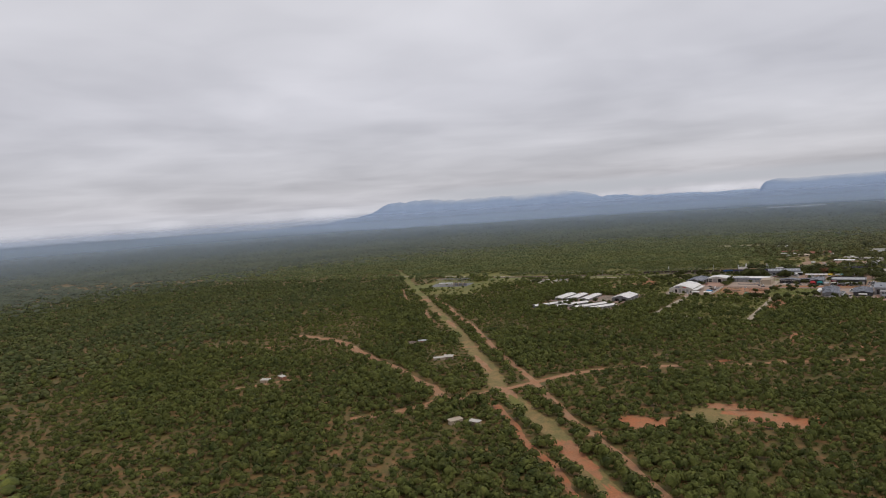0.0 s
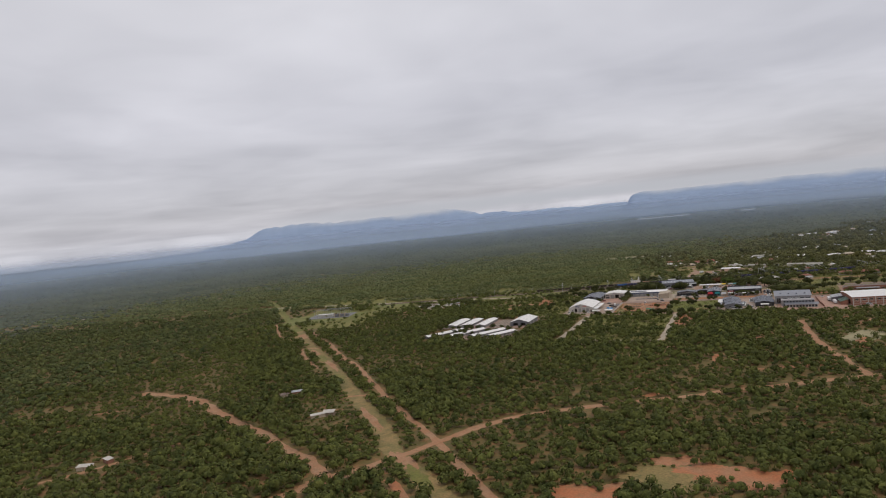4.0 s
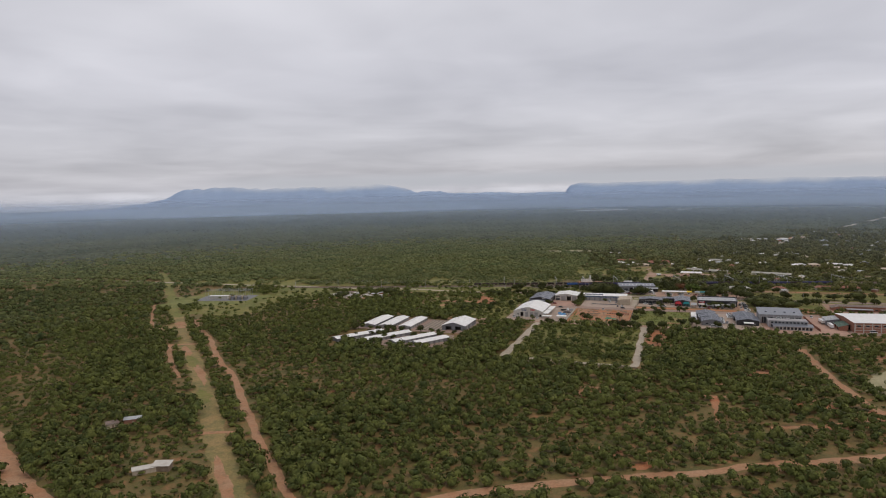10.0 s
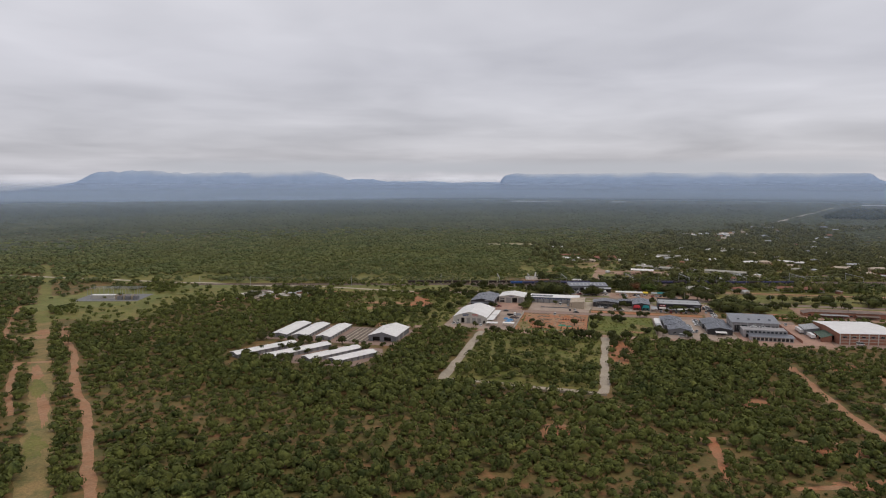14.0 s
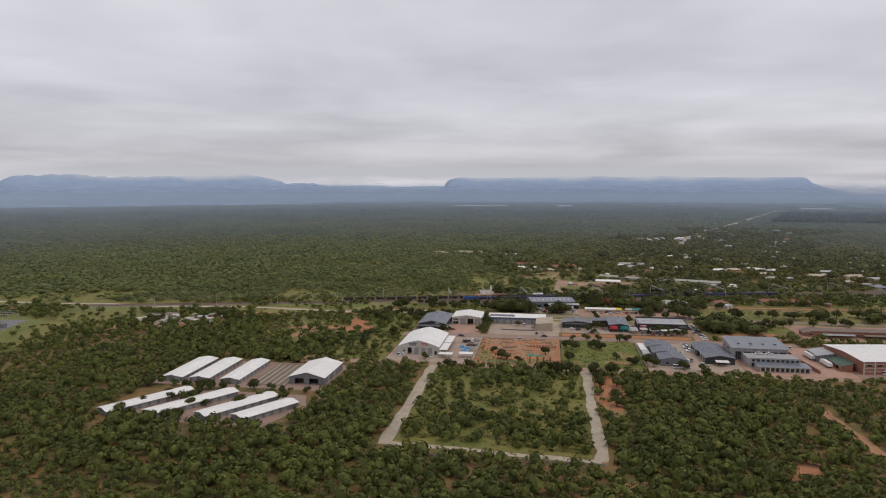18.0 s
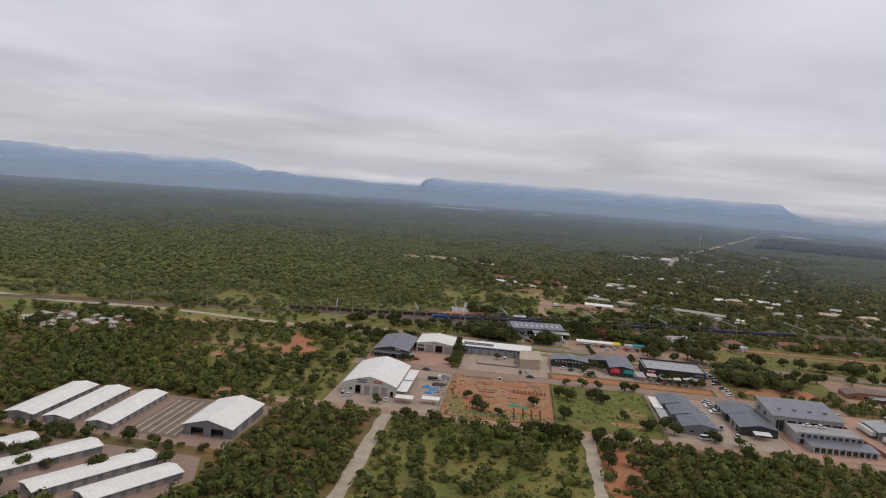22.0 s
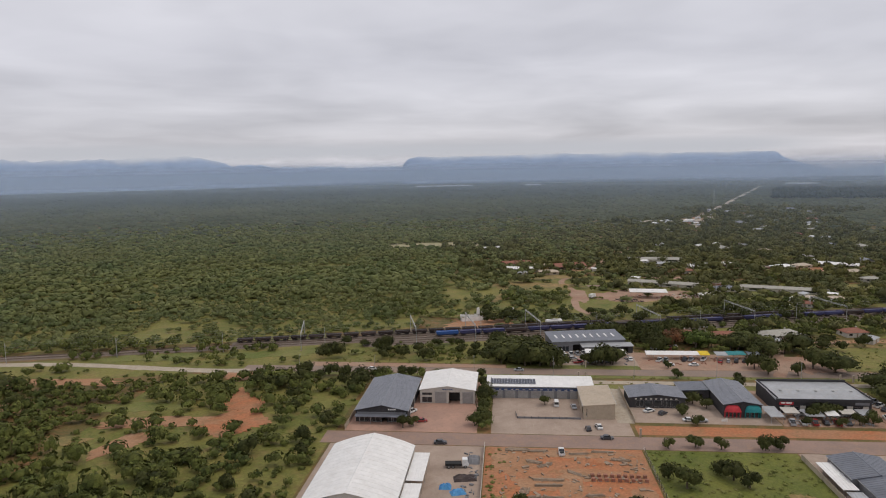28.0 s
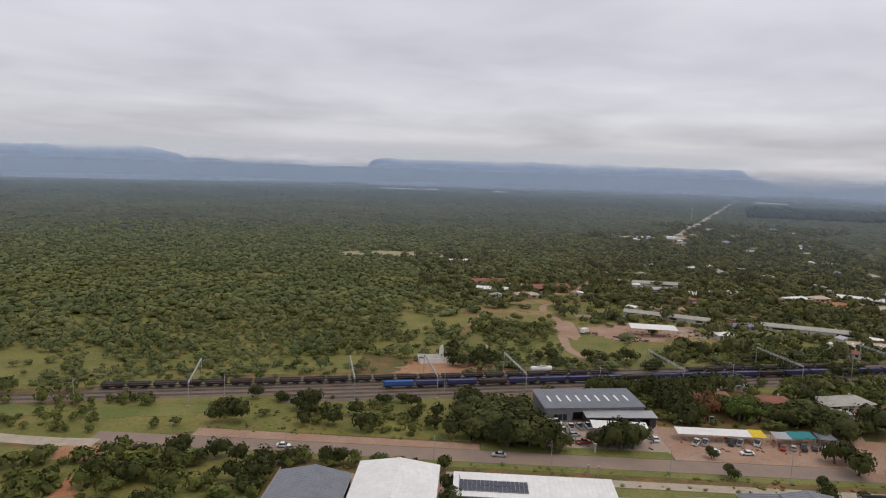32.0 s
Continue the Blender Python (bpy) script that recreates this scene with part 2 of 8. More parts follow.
M_grey = material("grey_roof_sheet", (0.1708, 0.1794, 0.21), (0.1281, 0.1369, 0.162), rough=0.32, scale=0.3, fine=1.5, bump=0.05, dirt=(0.22, 0.21, 0.20), dirt_amt=0.28, spec=0.6, grain=0.12)
M_dark = material("charcoal_roof_sheet", (0.1294, 0.1408, 0.1716), (0.0924, 0.1011, 0.1248), rough=0.32, scale=0.3, fine=1.5, bump=0.05, dirt=(0.14, 0.135, 0.13), dirt_amt=0.3, spec=0.6, grain=0.14)
M_silver = material("galvanised_roof", (0.42, 0.43, 0.44), (0.34, 0.35, 0.36), rough=0.4, metal=0.2, scale=0.3, fine=1.5, bump=0.05, dirt=(0.30, 0.22, 0.16), dirt_amt=0.25, spec=0.5, grain=0.07)
M_palesheet = material("dusty_pale_sheet", (0.40, 0.385, 0.335), (0.32, 0.305, 0.265), rough=0.6, scale=0.3, fine=1.5, bump=0.05, dirt=(0.26, 0.20, 0.15), dirt_amt=0.35, spec=0.35, grain=0.12)
M_beige = material("beige_sheet", (0.50, 0.415, 0.315), (0.44, 0.365, 0.28), rough=0.5, scale=0.3, fine=1.5, bump=0.05, dirt=(0.34, 0.26, 0.19), dirt_amt=0.25, grain=0.09)
M_plaster = material("pale_plaster", (0.55, 0.52, 0.47), (0.48, 0.45, 0.40), scale=0.3, fine=2, bump=0.1, dirt=(0.34, 0.27, 0.2), dirt_amt=0.25, grain=0.07)
M_blackwall = material("charcoal_wall", (0.055, 0.05, 0.055), (0.04, 0.04, 0.042), scale=0.3, fine=2, bump=0.1, dirt=(0.10, 0.08, 0.07), dirt_amt=0.2, grain=0.07)
M_greywall = material("grey_wall", (0.21, 0.21, 0.22), (0.17, 0.17, 0.18), scale=0.3, fine=2, bump=0.1, dirt=(0.14, 0.12, 0.11), dirt_amt=0.25, grain=0.07)
M_office = material("pale_grey_facade", (0.36, 0.345, 0.35), (0.31, 0.295, 0.30), scale=0.3, fine=2, bump=0.1, dirt=(0.24, 0.20, 0.17), dirt_amt=0.25, grain=0.08)
M_brownroof = material("dusty_brown_roof", (0.215, 0.150, 0.120), (0.16, 0.125, 0.105), rough=0.6, scale=0.2, fine=1.2, bump=0.1, dirt=(0.29, 0.21, 0.16), dirt_amt=0.35, grain=0.15)
M_dullgreen = material("dull_green_sheet", (0.055, 0.105, 0.075), (0.075, 0.12, 0.085), rough=0.5, scale=0.3, fine=1.5, bump=0.05, dirt=(0.16, 0.14, 0.11), dirt_amt=0.3, grain=0.1)
M_brick = material("red_brick", (0.33, 0.15, 0.10), (0.27, 0.125, 0.085), scale=0.4, fine=4, bump=0.2, dirt=(0.20, 0.12, 0.09), dirt_amt=0.2, objrand=0.12)
M_tile = material("red_roof_tile", (0.30, 0.125, 0.08), (0.23, 0.10, 0.07), scale=0.4, fine=3, bump=0.3, dirt=(0.14, 0.09, 0.07), dirt_amt=0.3)
M_glass = material("dark_glazing", (0.03, 0.035, 0.04), (0.02, 0.025, 0.03), rough=0.08, scale=0.5, fine=2, bump=0.0, spec=0.8)
M_roller = material("grey_roller_shutter", (0.34, 0.33, 0.32), (0.29, 0.28, 0.27), rough=0.5, scale=0.5, fine=3, bump=0.05, metal=0.2)
# near-black lining: the dimness inside open doorways is put into its colour
M_inside = material("dim_interior", (0.05, 0.045, 0.04), (0.035, 0.03, 0.03), scale=0.5, fine=3, bump=0.0)
M_redpaint = material("red_paint", (0.50, 0.035, 0.045), (0.42, 0.03, 0.04), rough=0.5, scale=0.4, fine=2, bump=0.05)
M_teal = material("teal_paint", (0.015, 0.22, 0.23), (0.012, 0.18, 0.19), rough=0.5, scale=0.4, fine=2, bump=0.05)
M_yellow = material("yellow_canopy", (0.72, 0.52, 0.02), (0.62, 0.44, 0.02), rough=0.6, scale=0.6, fine=2, bump=0.05)
M_tarp = material("blue_tarpaulin", (0.05, 0.20, 0.45), (0.10, 0.32, 0.55), rough=0.5, scale=0.8, fine=2, bump=0.3)
M_greentarp = material("green_netting", (0.05, 0.22, 0.13), (0.10, 0.30, 0.2), rough=0.7, scale=0.8, fine=3, bump=0.3)
M_solar = material("solar_cells", (0.02, 0.025, 0.045), (0.03, 0.035, 0.06), rough=0.2, scale=1, fine=4, bump=0.0, spec=0.6)
M_steel = material("galvanised_steel", (0.45, 0.45, 0.44), (0.36, 0.36, 0.35), rough=0.5, metal=0.4, scale=0.6, fine=4, bump=0.05)
M_rail = material("rusty_rail", (0.17, 0.11, 0.08), (0.22, 0.17, 0.14), rough=0.5, metal=0.6, scale=0.6, fine=6, bump=0.1)
M_sleeper = material("concrete_sleeper", (0.22, 0.18, 0.15), (0.17, 0.14, 0.12), scale=0.6, fine=6, bump=0.2)
M_wagonblue = material("blue_wagon_paint", (0.0459, 0.054, 0.1437), (0.0567, 0.0528, 0.115), rough=0.5, scale=0.25, fine=2, bump=0.1, dirt=(0.10, 0.075, 0.08), dirt_amt=0.3, objrand=0.3)
M_wagonsky = material("bright_blue_wagon_paint", (0.04, 0.12, 0.36), (0.04, 0.10, 0.30), rough=0.5, scale=0.25, fine=2, bump=0.1, dirt=(0.10, 0.09, 0.10), dirt_amt=0.2)
M_wagondark = material("brown_wagon_paint", (0.05, 0.035, 0.035), (0.07, 0.05, 0.045), rough=0.6, scale=0.25, fine=2, bump=0.1, dirt=(0.12, 0.08, 0.06), dirt_amt=0.3, objrand=0.3)
M_coal = material("wagon_load", (0.03, 0.028, 0.028), (0.05, 0.045, 0.045), scale=0.6, fine=4, bump=0.8)
M_black = material("black_rubber", (0.02, 0.02, 0.02), (0.03, 0.03, 0.03), scale=1, fine=6, bump=0.1)
M_timber = material("weathered_timber", (0.34, 0.26, 0.19), (0.25, 0.185, 0.13), scale=0.6, fine=5, bump=0.3, objrand=0.3)
M_signblue = material("blue_sign_paint", (0.06, 0.09, 0.20), (0.05, 0.08, 0.17), rough=0.5, scale=1, fine=3, bump=0.0)
# blue of the distance haze is put into the rock colours, palest on the far ridges
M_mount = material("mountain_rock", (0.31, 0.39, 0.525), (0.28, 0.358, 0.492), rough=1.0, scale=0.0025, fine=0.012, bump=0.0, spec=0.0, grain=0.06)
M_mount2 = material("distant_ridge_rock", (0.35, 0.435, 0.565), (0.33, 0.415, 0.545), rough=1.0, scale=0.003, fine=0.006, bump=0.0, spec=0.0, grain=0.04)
PAINT = {c: material(c + "_car_paint", v, tuple(x * 0.9 for x in v), rough=0.3, scale=0.8, fine=4, bump=0.0, spec=0.6) for c, v in
         (("white", (0.75, 0.75, 0.74)), ("silver", (0.42, 0.43, 0.45)), ("dark", (0.05, 0.05, 0.06)), ("red", (0.32, 0.03, 0.03)), ("blue", (0.05, 0.09, 0.22)))}

# ---- builders ----


class Solid:
    """Gathers verts and faces of one mesh."""

    def __init__(self):
        self.v, self.f = [], []

    def add(self, verts, faces):
        k = len(self.v)
        self.v += [tuple(p) for p in verts]
        self.f += [tuple(i + k for i in f) for f in faces]
        return self

    def hexa(self, a, b):
        """A block between two four-cornered rings, the first below."""
        return self.add(list(a) + list(b), [(3, 2, 1, 0), (4, 5, 6, 7), (0, 1, 5, 4), (1, 2, 6, 5), (2, 3, 7, 6), (3, 0, 4, 7)])

    def box(self, x0, y0, z0, x1, y1, z1):
        return self.hexa([(x0, y0, z0), (x1, y0, z0), (x1, y1, z0), (x0, y1, z0)], [(x0, y0, z1), (x1, y0, z1), (x1, y1, z1), (x0, y1, z1)])

    def bevel_box(self, x0, y0, z0, x1, y1, z1, r):
        self.hexa([(x0, y0, z0), (x1, y0, z0), (x1, y1, z0), (x0, y1, z0)], [(x0, y0, z1 - r), (x1, y0, z1 - r), (x1, y1, z1 - r), (x0, y1, z1 - r)])
        return self.hexa([(x0, y0, z1 - r), (x1, y0, z1 - r), (x1, y1, z1 - r), (x0, y1, z1 - r)], [(x0 + r, y0 + r, z1), (x1 - r, y0 + r, z1), (x1 - r, y1 - r, z1), (x0 + r, y1 - r, z1)])

    def tube(self, a, b, r0, r1, n=6):
        a, b = Vector(a), Vector(b)
        d = (b - a).normalized()
        s = d.cross(Vector((0, 0, 1)) if abs(d.z) < 0.9 else Vector((1, 0, 0))).normalized()
        t = d.cross(s)
        ring = [(math.cos(2 * math.pi * i / n), math.sin(2 * math.pi * i / n)) for i in range(n)]
        vs = [a + (s * c + t * q) * r0 for c, q in ring] + [b + (s * c + t * q) * r1 for c, q in ring]
        return self.add(vs, [(i, (i + 1) % n, n + (i + 1) % n, n + i) for i in range(n)] + [tuple(range(n - 1, -1, -1)), tuple(range(n, 2 * n))])

    def weld(self):
        """Joins corners that meet."""
        seen, idx, vs = {}, [], []
        for q in self.v:
            key = (round(q[0], 3), round(q[1], 3), round(q[2], 3))
            if key not in seen:
                seen[key] = len(vs)
                vs.append(q)
            idx.append(seen[key])
        self.v, self.f = vs, [tuple(idx[i] for i in f) for f in self.f]
        return self

    def ribbed(self, pts, stations, th=0.1):
        """A sheet roof in one piece: (x, z) points across, (y, rise) stations along."""
        n, m = len(pts), len(stations)
        k = len(self.v)
        for y, dz in stations:
            self.v += [(x, y, z + th + dz) for x, z in pts]
        self.f += [(k + j * n + i, k + j * n + i + 1, k + j * n + n + i + 1, k + j * n + n + i) for j in range(m - 1) for i in range(n - 1)]
        b = len(self.v)
        for y in (stations[0][0], stations[-1][0]):
            self.v += [(x, y, z) for x, z in pts]
        self.f += [(b + n + i, b + n + i + 1, b + i + 1, b + i) for i in range(n - 1)]
        self.f += [(b + i, b + i + 1, k + i + 1, k + i) for i in range(n - 1)]
        e0 = k + (m - 1) * n
        self.f += [(b + n + i + 1, b + n + i, e0 + i, e0 + i + 1) for i in range(n - 1)]
        self.f.append(tuple([b, b + n] + [k + j * n for j in range(m - 1, -1, -1)]))
        self.f.append(tuple([b + 2 * n - 1, b + n - 1] + [k + j * n + n - 1 for j in range(m)]))
        return self

    def mesh(self, name, mat, smooth=False):
        me = bpy.data.meshes.new(name)
        me.from_pydata(self.v, [], self.f)
        me.materials.append(mat)
        if smooth:
            me.polygons.foreach_set("use_smooth", [True] * len(me.polygons))
        me.update()
        return me


def part(name, solid, mat, parent, label="", smooth=False):
    """One mesh object under a thing or a part."""
    me = solid if isinstance(solid, bpy.types.Mesh) else solid.mesh(name, mat, smooth)
    ob = new(name, me)
    ob.parent = parent
    return tagged(ob, label)


def thing(name, label, category, m=None, group="", kind=""):
    ob = new(name)
    ob.empty_display_size = 0.5
    if m is not None:
        ob.matrix_basis = m
    return tagged(ob, label, category, group, kind)


def setting(name, solid, mat, label, category, smooth=False):
    return tagged(new(name, solid.mesh(name, mat, smooth)), label, category, kind="structure")


def rib_stations(y0, y1, step):
    k = max(1, int((y1 - y0) / step))
    out = [(y0, 0.0)]
    for i in range(k):
        y = y0 + (y1 - y0) * (i + 0.5) / k
        out += [(y - 0.07, 0.0), (y - 0.03, 0.06), (y + 0.03, 0.06), (y + 0.07, 0.0)]
    return out + [(y1, 0.0)]


ANG = -35.0
CU, SU = math.cos(radians(35)), math.sin(radians(35))


def W(u, v):
    """Town grid to world: u along the streets, v away from the flight."""
    return 270 + u * CU + v * SU, 763 - u * SU + v * CU


def at(u, v, turn=0.0, z=0.0):
    x, y = W(u, v)
    return pose(x, y, z, 0, 0, ANG + turn)


RX, RY = math.cos(radians(-21.3)), math.sin(radians(-21.3))


def RL(s, n):
    """Railway grid to world: s along the rails, n across them."""
    return 386.6 + s * RX - n * RY, 937.4 + s * RY + n * RX


def vnoise(x, y, scale, seed=0):
    """Smooth value noise on numpy arrays, 0 to 1."""
    x, y = np.asarray(x, float) / scale, np.asarray(y, float) / scale
    xi, yi = np.floor(x).astype(np.int64), np.floor(y).astype(np.int64)
    fx, fy = x - xi, y - yi
    fx, fy = fx * fx * (3 - 2 * fx), fy * fy * (3 - 2 * fy)

    def h(a, b):
        k = (a * 374761393 + b * 668265263 + seed * 974634777) & 0x7FFFFFFF
        k = ((k ^ (k >> 13)) * 1274126177) & 0x7FFFFFFF
        return ((k ^ (k >> 16)) & 0xFFFF) / 65535.0

    return (h(xi, yi) * (1 - fx) + h(xi + 1, yi) * fx) * (1 - fy) + (h(xi, yi + 1) * (1 - fx) + h(xi + 1, yi + 1) * fx) * fy


CLEAR_LINES, CLEAR_RECTS, CLEAR_SPOTS = [], [], []


def smooth_line(pts, step=5.0):
    """Points along a smooth curve through pts."""
    p = [np.array(q, float) for q in pts]
    p = [2 * p[0] - p[1]] + p + [2 * p[-1] - p[-2]]
    out = []
    for i in range(1, len(p) - 2):
        a, b, c, d = p[i - 1:i + 3]
        n = max(1, int(np.linalg.norm(c - b) / step))
        for k in range(n):
            t = k / n
            out.append(0.5 * (2 * b + (c - a) * t + (2 * a - 5 * b + 4 * c - d) * t * t + (3 * b - a - 3 * c + d) * t ** 3))
    out.append(p[-2])
    return np.array(out)


def ribbon(name, pts, width, mat, label, category, z=0.05, ragged=0.0, clear=1.0, step=2.5, seed=1, lanes=1):
    """A road or track laid on the ground; ragged edges wander."""
    c = smooth_line(pts, step)
    d = np.gradient(c, axis=0)
    d /= np.linalg.norm(d, axis=1)[:, None] + 1e-9
    nrm = np.stack([-d[:, 1], d[:, 0]], 1)
    k = np.arange(len(c))
    wl_ = width / 2 * (1 + ragged * ((vnoise(k * step, 0 * k, 11, seed) - 0.5) * 1.6 + (vnoise(k * step, 0 * k, 3.2, seed + 3) - 0.5) * 0.9))
    wr_ = width / 2 * (1 + ragged * ((vnoise(k * step, 0 * k, 11, seed + 7) - 0.5) * 1.6 + (vnoise(k * step, 0 * k, 3.2, seed + 9) - 0.5) * 0.9))
    s = Solid()
    for i, (q, n2) in enumerate(zip(c, nrm)):
        a, b = q + n2 * wl_[i], q - n2 * wr_[i]
        s.v += [(a[0], a[1], 0.0), (a[0], a[1], z), (b[0], b[1], z), (b[0], b[1], 0.0)]
        if i:
            j = 4 * i
            s.f += [(j - 3, j + 1, j, j - 4), (j - 2, j + 2, j + 1, j - 3), (j - 1, j + 3, j + 2, j - 2)]
    CLEAR_LINES.append((c[::3], width / 2 * clear + 1.2))
    return setting(name, s, mat, label, category)


def slab(name, corners, mat, label, category, z=0.06, clear=True):
    """A flat yard or field, corners in the town grid."""
    p = [W(*c) for c in corners]
    s = Solid()
    n = len(p)
    s.add([(x, y, 0.0) for x, y in p] + [(x, y, z) for x, y in p], [tuple(range(n, 2 * n))] + [(i, (i + 1) % n, n + (i + 1) % n, n + i) for i in range(n)])
    if clear:
        us, vs = [c[0] for c in corners], [c[1] for c in corners]
        CLEAR_RECTS.append((min(us) - 1, min(vs) - 1, max(us) + 1, max(vs) + 1))
    return setting(name, s, mat, label, category)


def spot(name, x, y, rx, ry, mat, label, turn=0.0, z=0.03, seed=0, clear=0.9):
    """A bare or grassy patch with an uneven rim."""
    s = Solid()
    n = 84
    ca, sa = math.cos(radians(turn)), math.sin(radians(turn))
    ring = []
    for i in range(n):
        a = 2 * math.pi * i / n
        c, d = math.cos(a), math.sin(a)
        r = 0.45 + 0.62 * float(vnoise(c * 2 + seed * 5.3, d * 2, 1.0, 3)) + 0.36 * float(vnoise(c * 7 + seed * 3.1, d * 7, 1.0, 5)) + 0.22 * float(vnoise(c * 19 + seed, d * 19, 1.0, 6))
        px, py = rx * r * math.cos(a), ry * r * math.sin(a)
        ring.append((x + px * ca - py * sa, y + px * sa + py * ca))
    s.add([(x, y, z)] + [(a, b, z) for a, b in ring] + [(a, b, -0.02) for a, b in ring],
          [(0, 1 + i, 1 + (i + 1) % n) for i in range(n)] + [(1 + i, 1 + n + i, 1 + n + (i + 1) % n, 1 + (i + 1) % n) for i in range(n)])
    CLEAR_SPOTS.append((x, y, rx * clear, ry * clear, turn))
    return setting(name, s, mat, label, "ground")


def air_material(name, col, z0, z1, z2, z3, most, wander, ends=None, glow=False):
    """Pale see-through colour for sheets that imitate cloud or haze, thickening from z0 to z1 and thinning from z2 to
    z3.
    """
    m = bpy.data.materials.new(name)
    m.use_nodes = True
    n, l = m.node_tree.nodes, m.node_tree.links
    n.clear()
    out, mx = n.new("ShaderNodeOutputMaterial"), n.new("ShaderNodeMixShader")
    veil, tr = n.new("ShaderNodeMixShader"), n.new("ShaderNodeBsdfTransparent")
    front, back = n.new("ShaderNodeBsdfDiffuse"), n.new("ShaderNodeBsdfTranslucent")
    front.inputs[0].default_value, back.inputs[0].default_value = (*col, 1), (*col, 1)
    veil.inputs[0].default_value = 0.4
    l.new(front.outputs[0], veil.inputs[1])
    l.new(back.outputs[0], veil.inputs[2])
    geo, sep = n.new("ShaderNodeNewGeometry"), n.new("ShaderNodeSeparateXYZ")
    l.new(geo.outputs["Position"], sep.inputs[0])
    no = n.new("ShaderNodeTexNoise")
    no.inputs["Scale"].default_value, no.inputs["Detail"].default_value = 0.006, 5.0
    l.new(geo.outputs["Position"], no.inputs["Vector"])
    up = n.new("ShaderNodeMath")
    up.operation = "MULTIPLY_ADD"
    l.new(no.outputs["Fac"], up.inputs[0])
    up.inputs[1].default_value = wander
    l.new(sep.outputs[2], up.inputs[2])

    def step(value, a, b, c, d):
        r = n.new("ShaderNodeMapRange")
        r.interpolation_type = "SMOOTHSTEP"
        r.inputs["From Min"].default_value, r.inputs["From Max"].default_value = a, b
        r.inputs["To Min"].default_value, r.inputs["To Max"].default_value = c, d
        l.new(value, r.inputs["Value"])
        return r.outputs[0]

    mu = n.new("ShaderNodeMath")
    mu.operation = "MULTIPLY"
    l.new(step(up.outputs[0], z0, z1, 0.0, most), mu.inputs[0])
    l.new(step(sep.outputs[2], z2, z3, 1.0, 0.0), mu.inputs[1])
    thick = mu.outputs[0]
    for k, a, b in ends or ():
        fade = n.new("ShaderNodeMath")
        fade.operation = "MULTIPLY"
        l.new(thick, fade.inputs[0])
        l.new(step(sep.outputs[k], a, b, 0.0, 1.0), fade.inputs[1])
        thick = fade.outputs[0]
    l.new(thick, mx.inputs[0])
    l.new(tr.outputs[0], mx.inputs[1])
    if glow:  # the sheet gives off light to match the sky's brightness
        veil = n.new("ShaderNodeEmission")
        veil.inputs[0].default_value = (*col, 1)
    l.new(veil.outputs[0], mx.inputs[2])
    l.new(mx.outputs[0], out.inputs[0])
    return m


# cloud sheet glows in a sky grey instead of being lit
M_cloud = air_material("low_cloud", (0.485, 0.495, 0.535), 138.0, 186.0, 172.0, 240.0, 0.95, 62.0, ((0, -420.0, 260.0), (1, 2420.0, 2850.0)), True)
# blue tints of the sheets that imitate haze, denser with height
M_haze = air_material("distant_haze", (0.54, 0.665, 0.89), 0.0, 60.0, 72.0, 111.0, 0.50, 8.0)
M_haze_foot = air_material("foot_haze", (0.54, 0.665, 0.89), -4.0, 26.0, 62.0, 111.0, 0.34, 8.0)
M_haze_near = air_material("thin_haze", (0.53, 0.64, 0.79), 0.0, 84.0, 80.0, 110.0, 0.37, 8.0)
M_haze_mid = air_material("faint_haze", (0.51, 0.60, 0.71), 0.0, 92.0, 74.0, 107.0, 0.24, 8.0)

# ---- ground, mountains, roads ----


def build_ground():
    s = Solid()
    rings = [0, 40, 90, 150, 220, 300, 400, 520, 660, 820, 1000, 1200, 1450, 1750, 2100, 2500, 3000, 3500, 4000, 4600, 5400]
    n = 96
    s.v.append((150, 450, 0))
    for r in rings[1:]:
        for i in range(n):
            a = 2 * math.pi * i / n
            x, y = 150 + r * math.cos(a), 450 + r * math.sin(a)
            t = min(1, max(0, (r - 3000) / 2000))
            s.v.append((x, y, 14 * t * t * (3 - 2 * t)))
    for i in range(n):
        s.f.append((0, 1 + i, 1 + (i + 1) % n))
    for k in range(len(rings) - 2):
        a, b = 1 + k * n, 1 + (k + 1) * n
        for i in range(n):
            j = (i + 1) % n
            s.f.append((a + i, b + i, b + j, a + j))
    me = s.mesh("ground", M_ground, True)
    # outer rings take the haze-tinted canopy colour
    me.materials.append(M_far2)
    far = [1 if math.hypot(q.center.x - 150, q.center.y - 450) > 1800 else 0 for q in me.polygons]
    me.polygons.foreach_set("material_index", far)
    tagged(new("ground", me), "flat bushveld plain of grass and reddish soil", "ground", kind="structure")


build_ground()


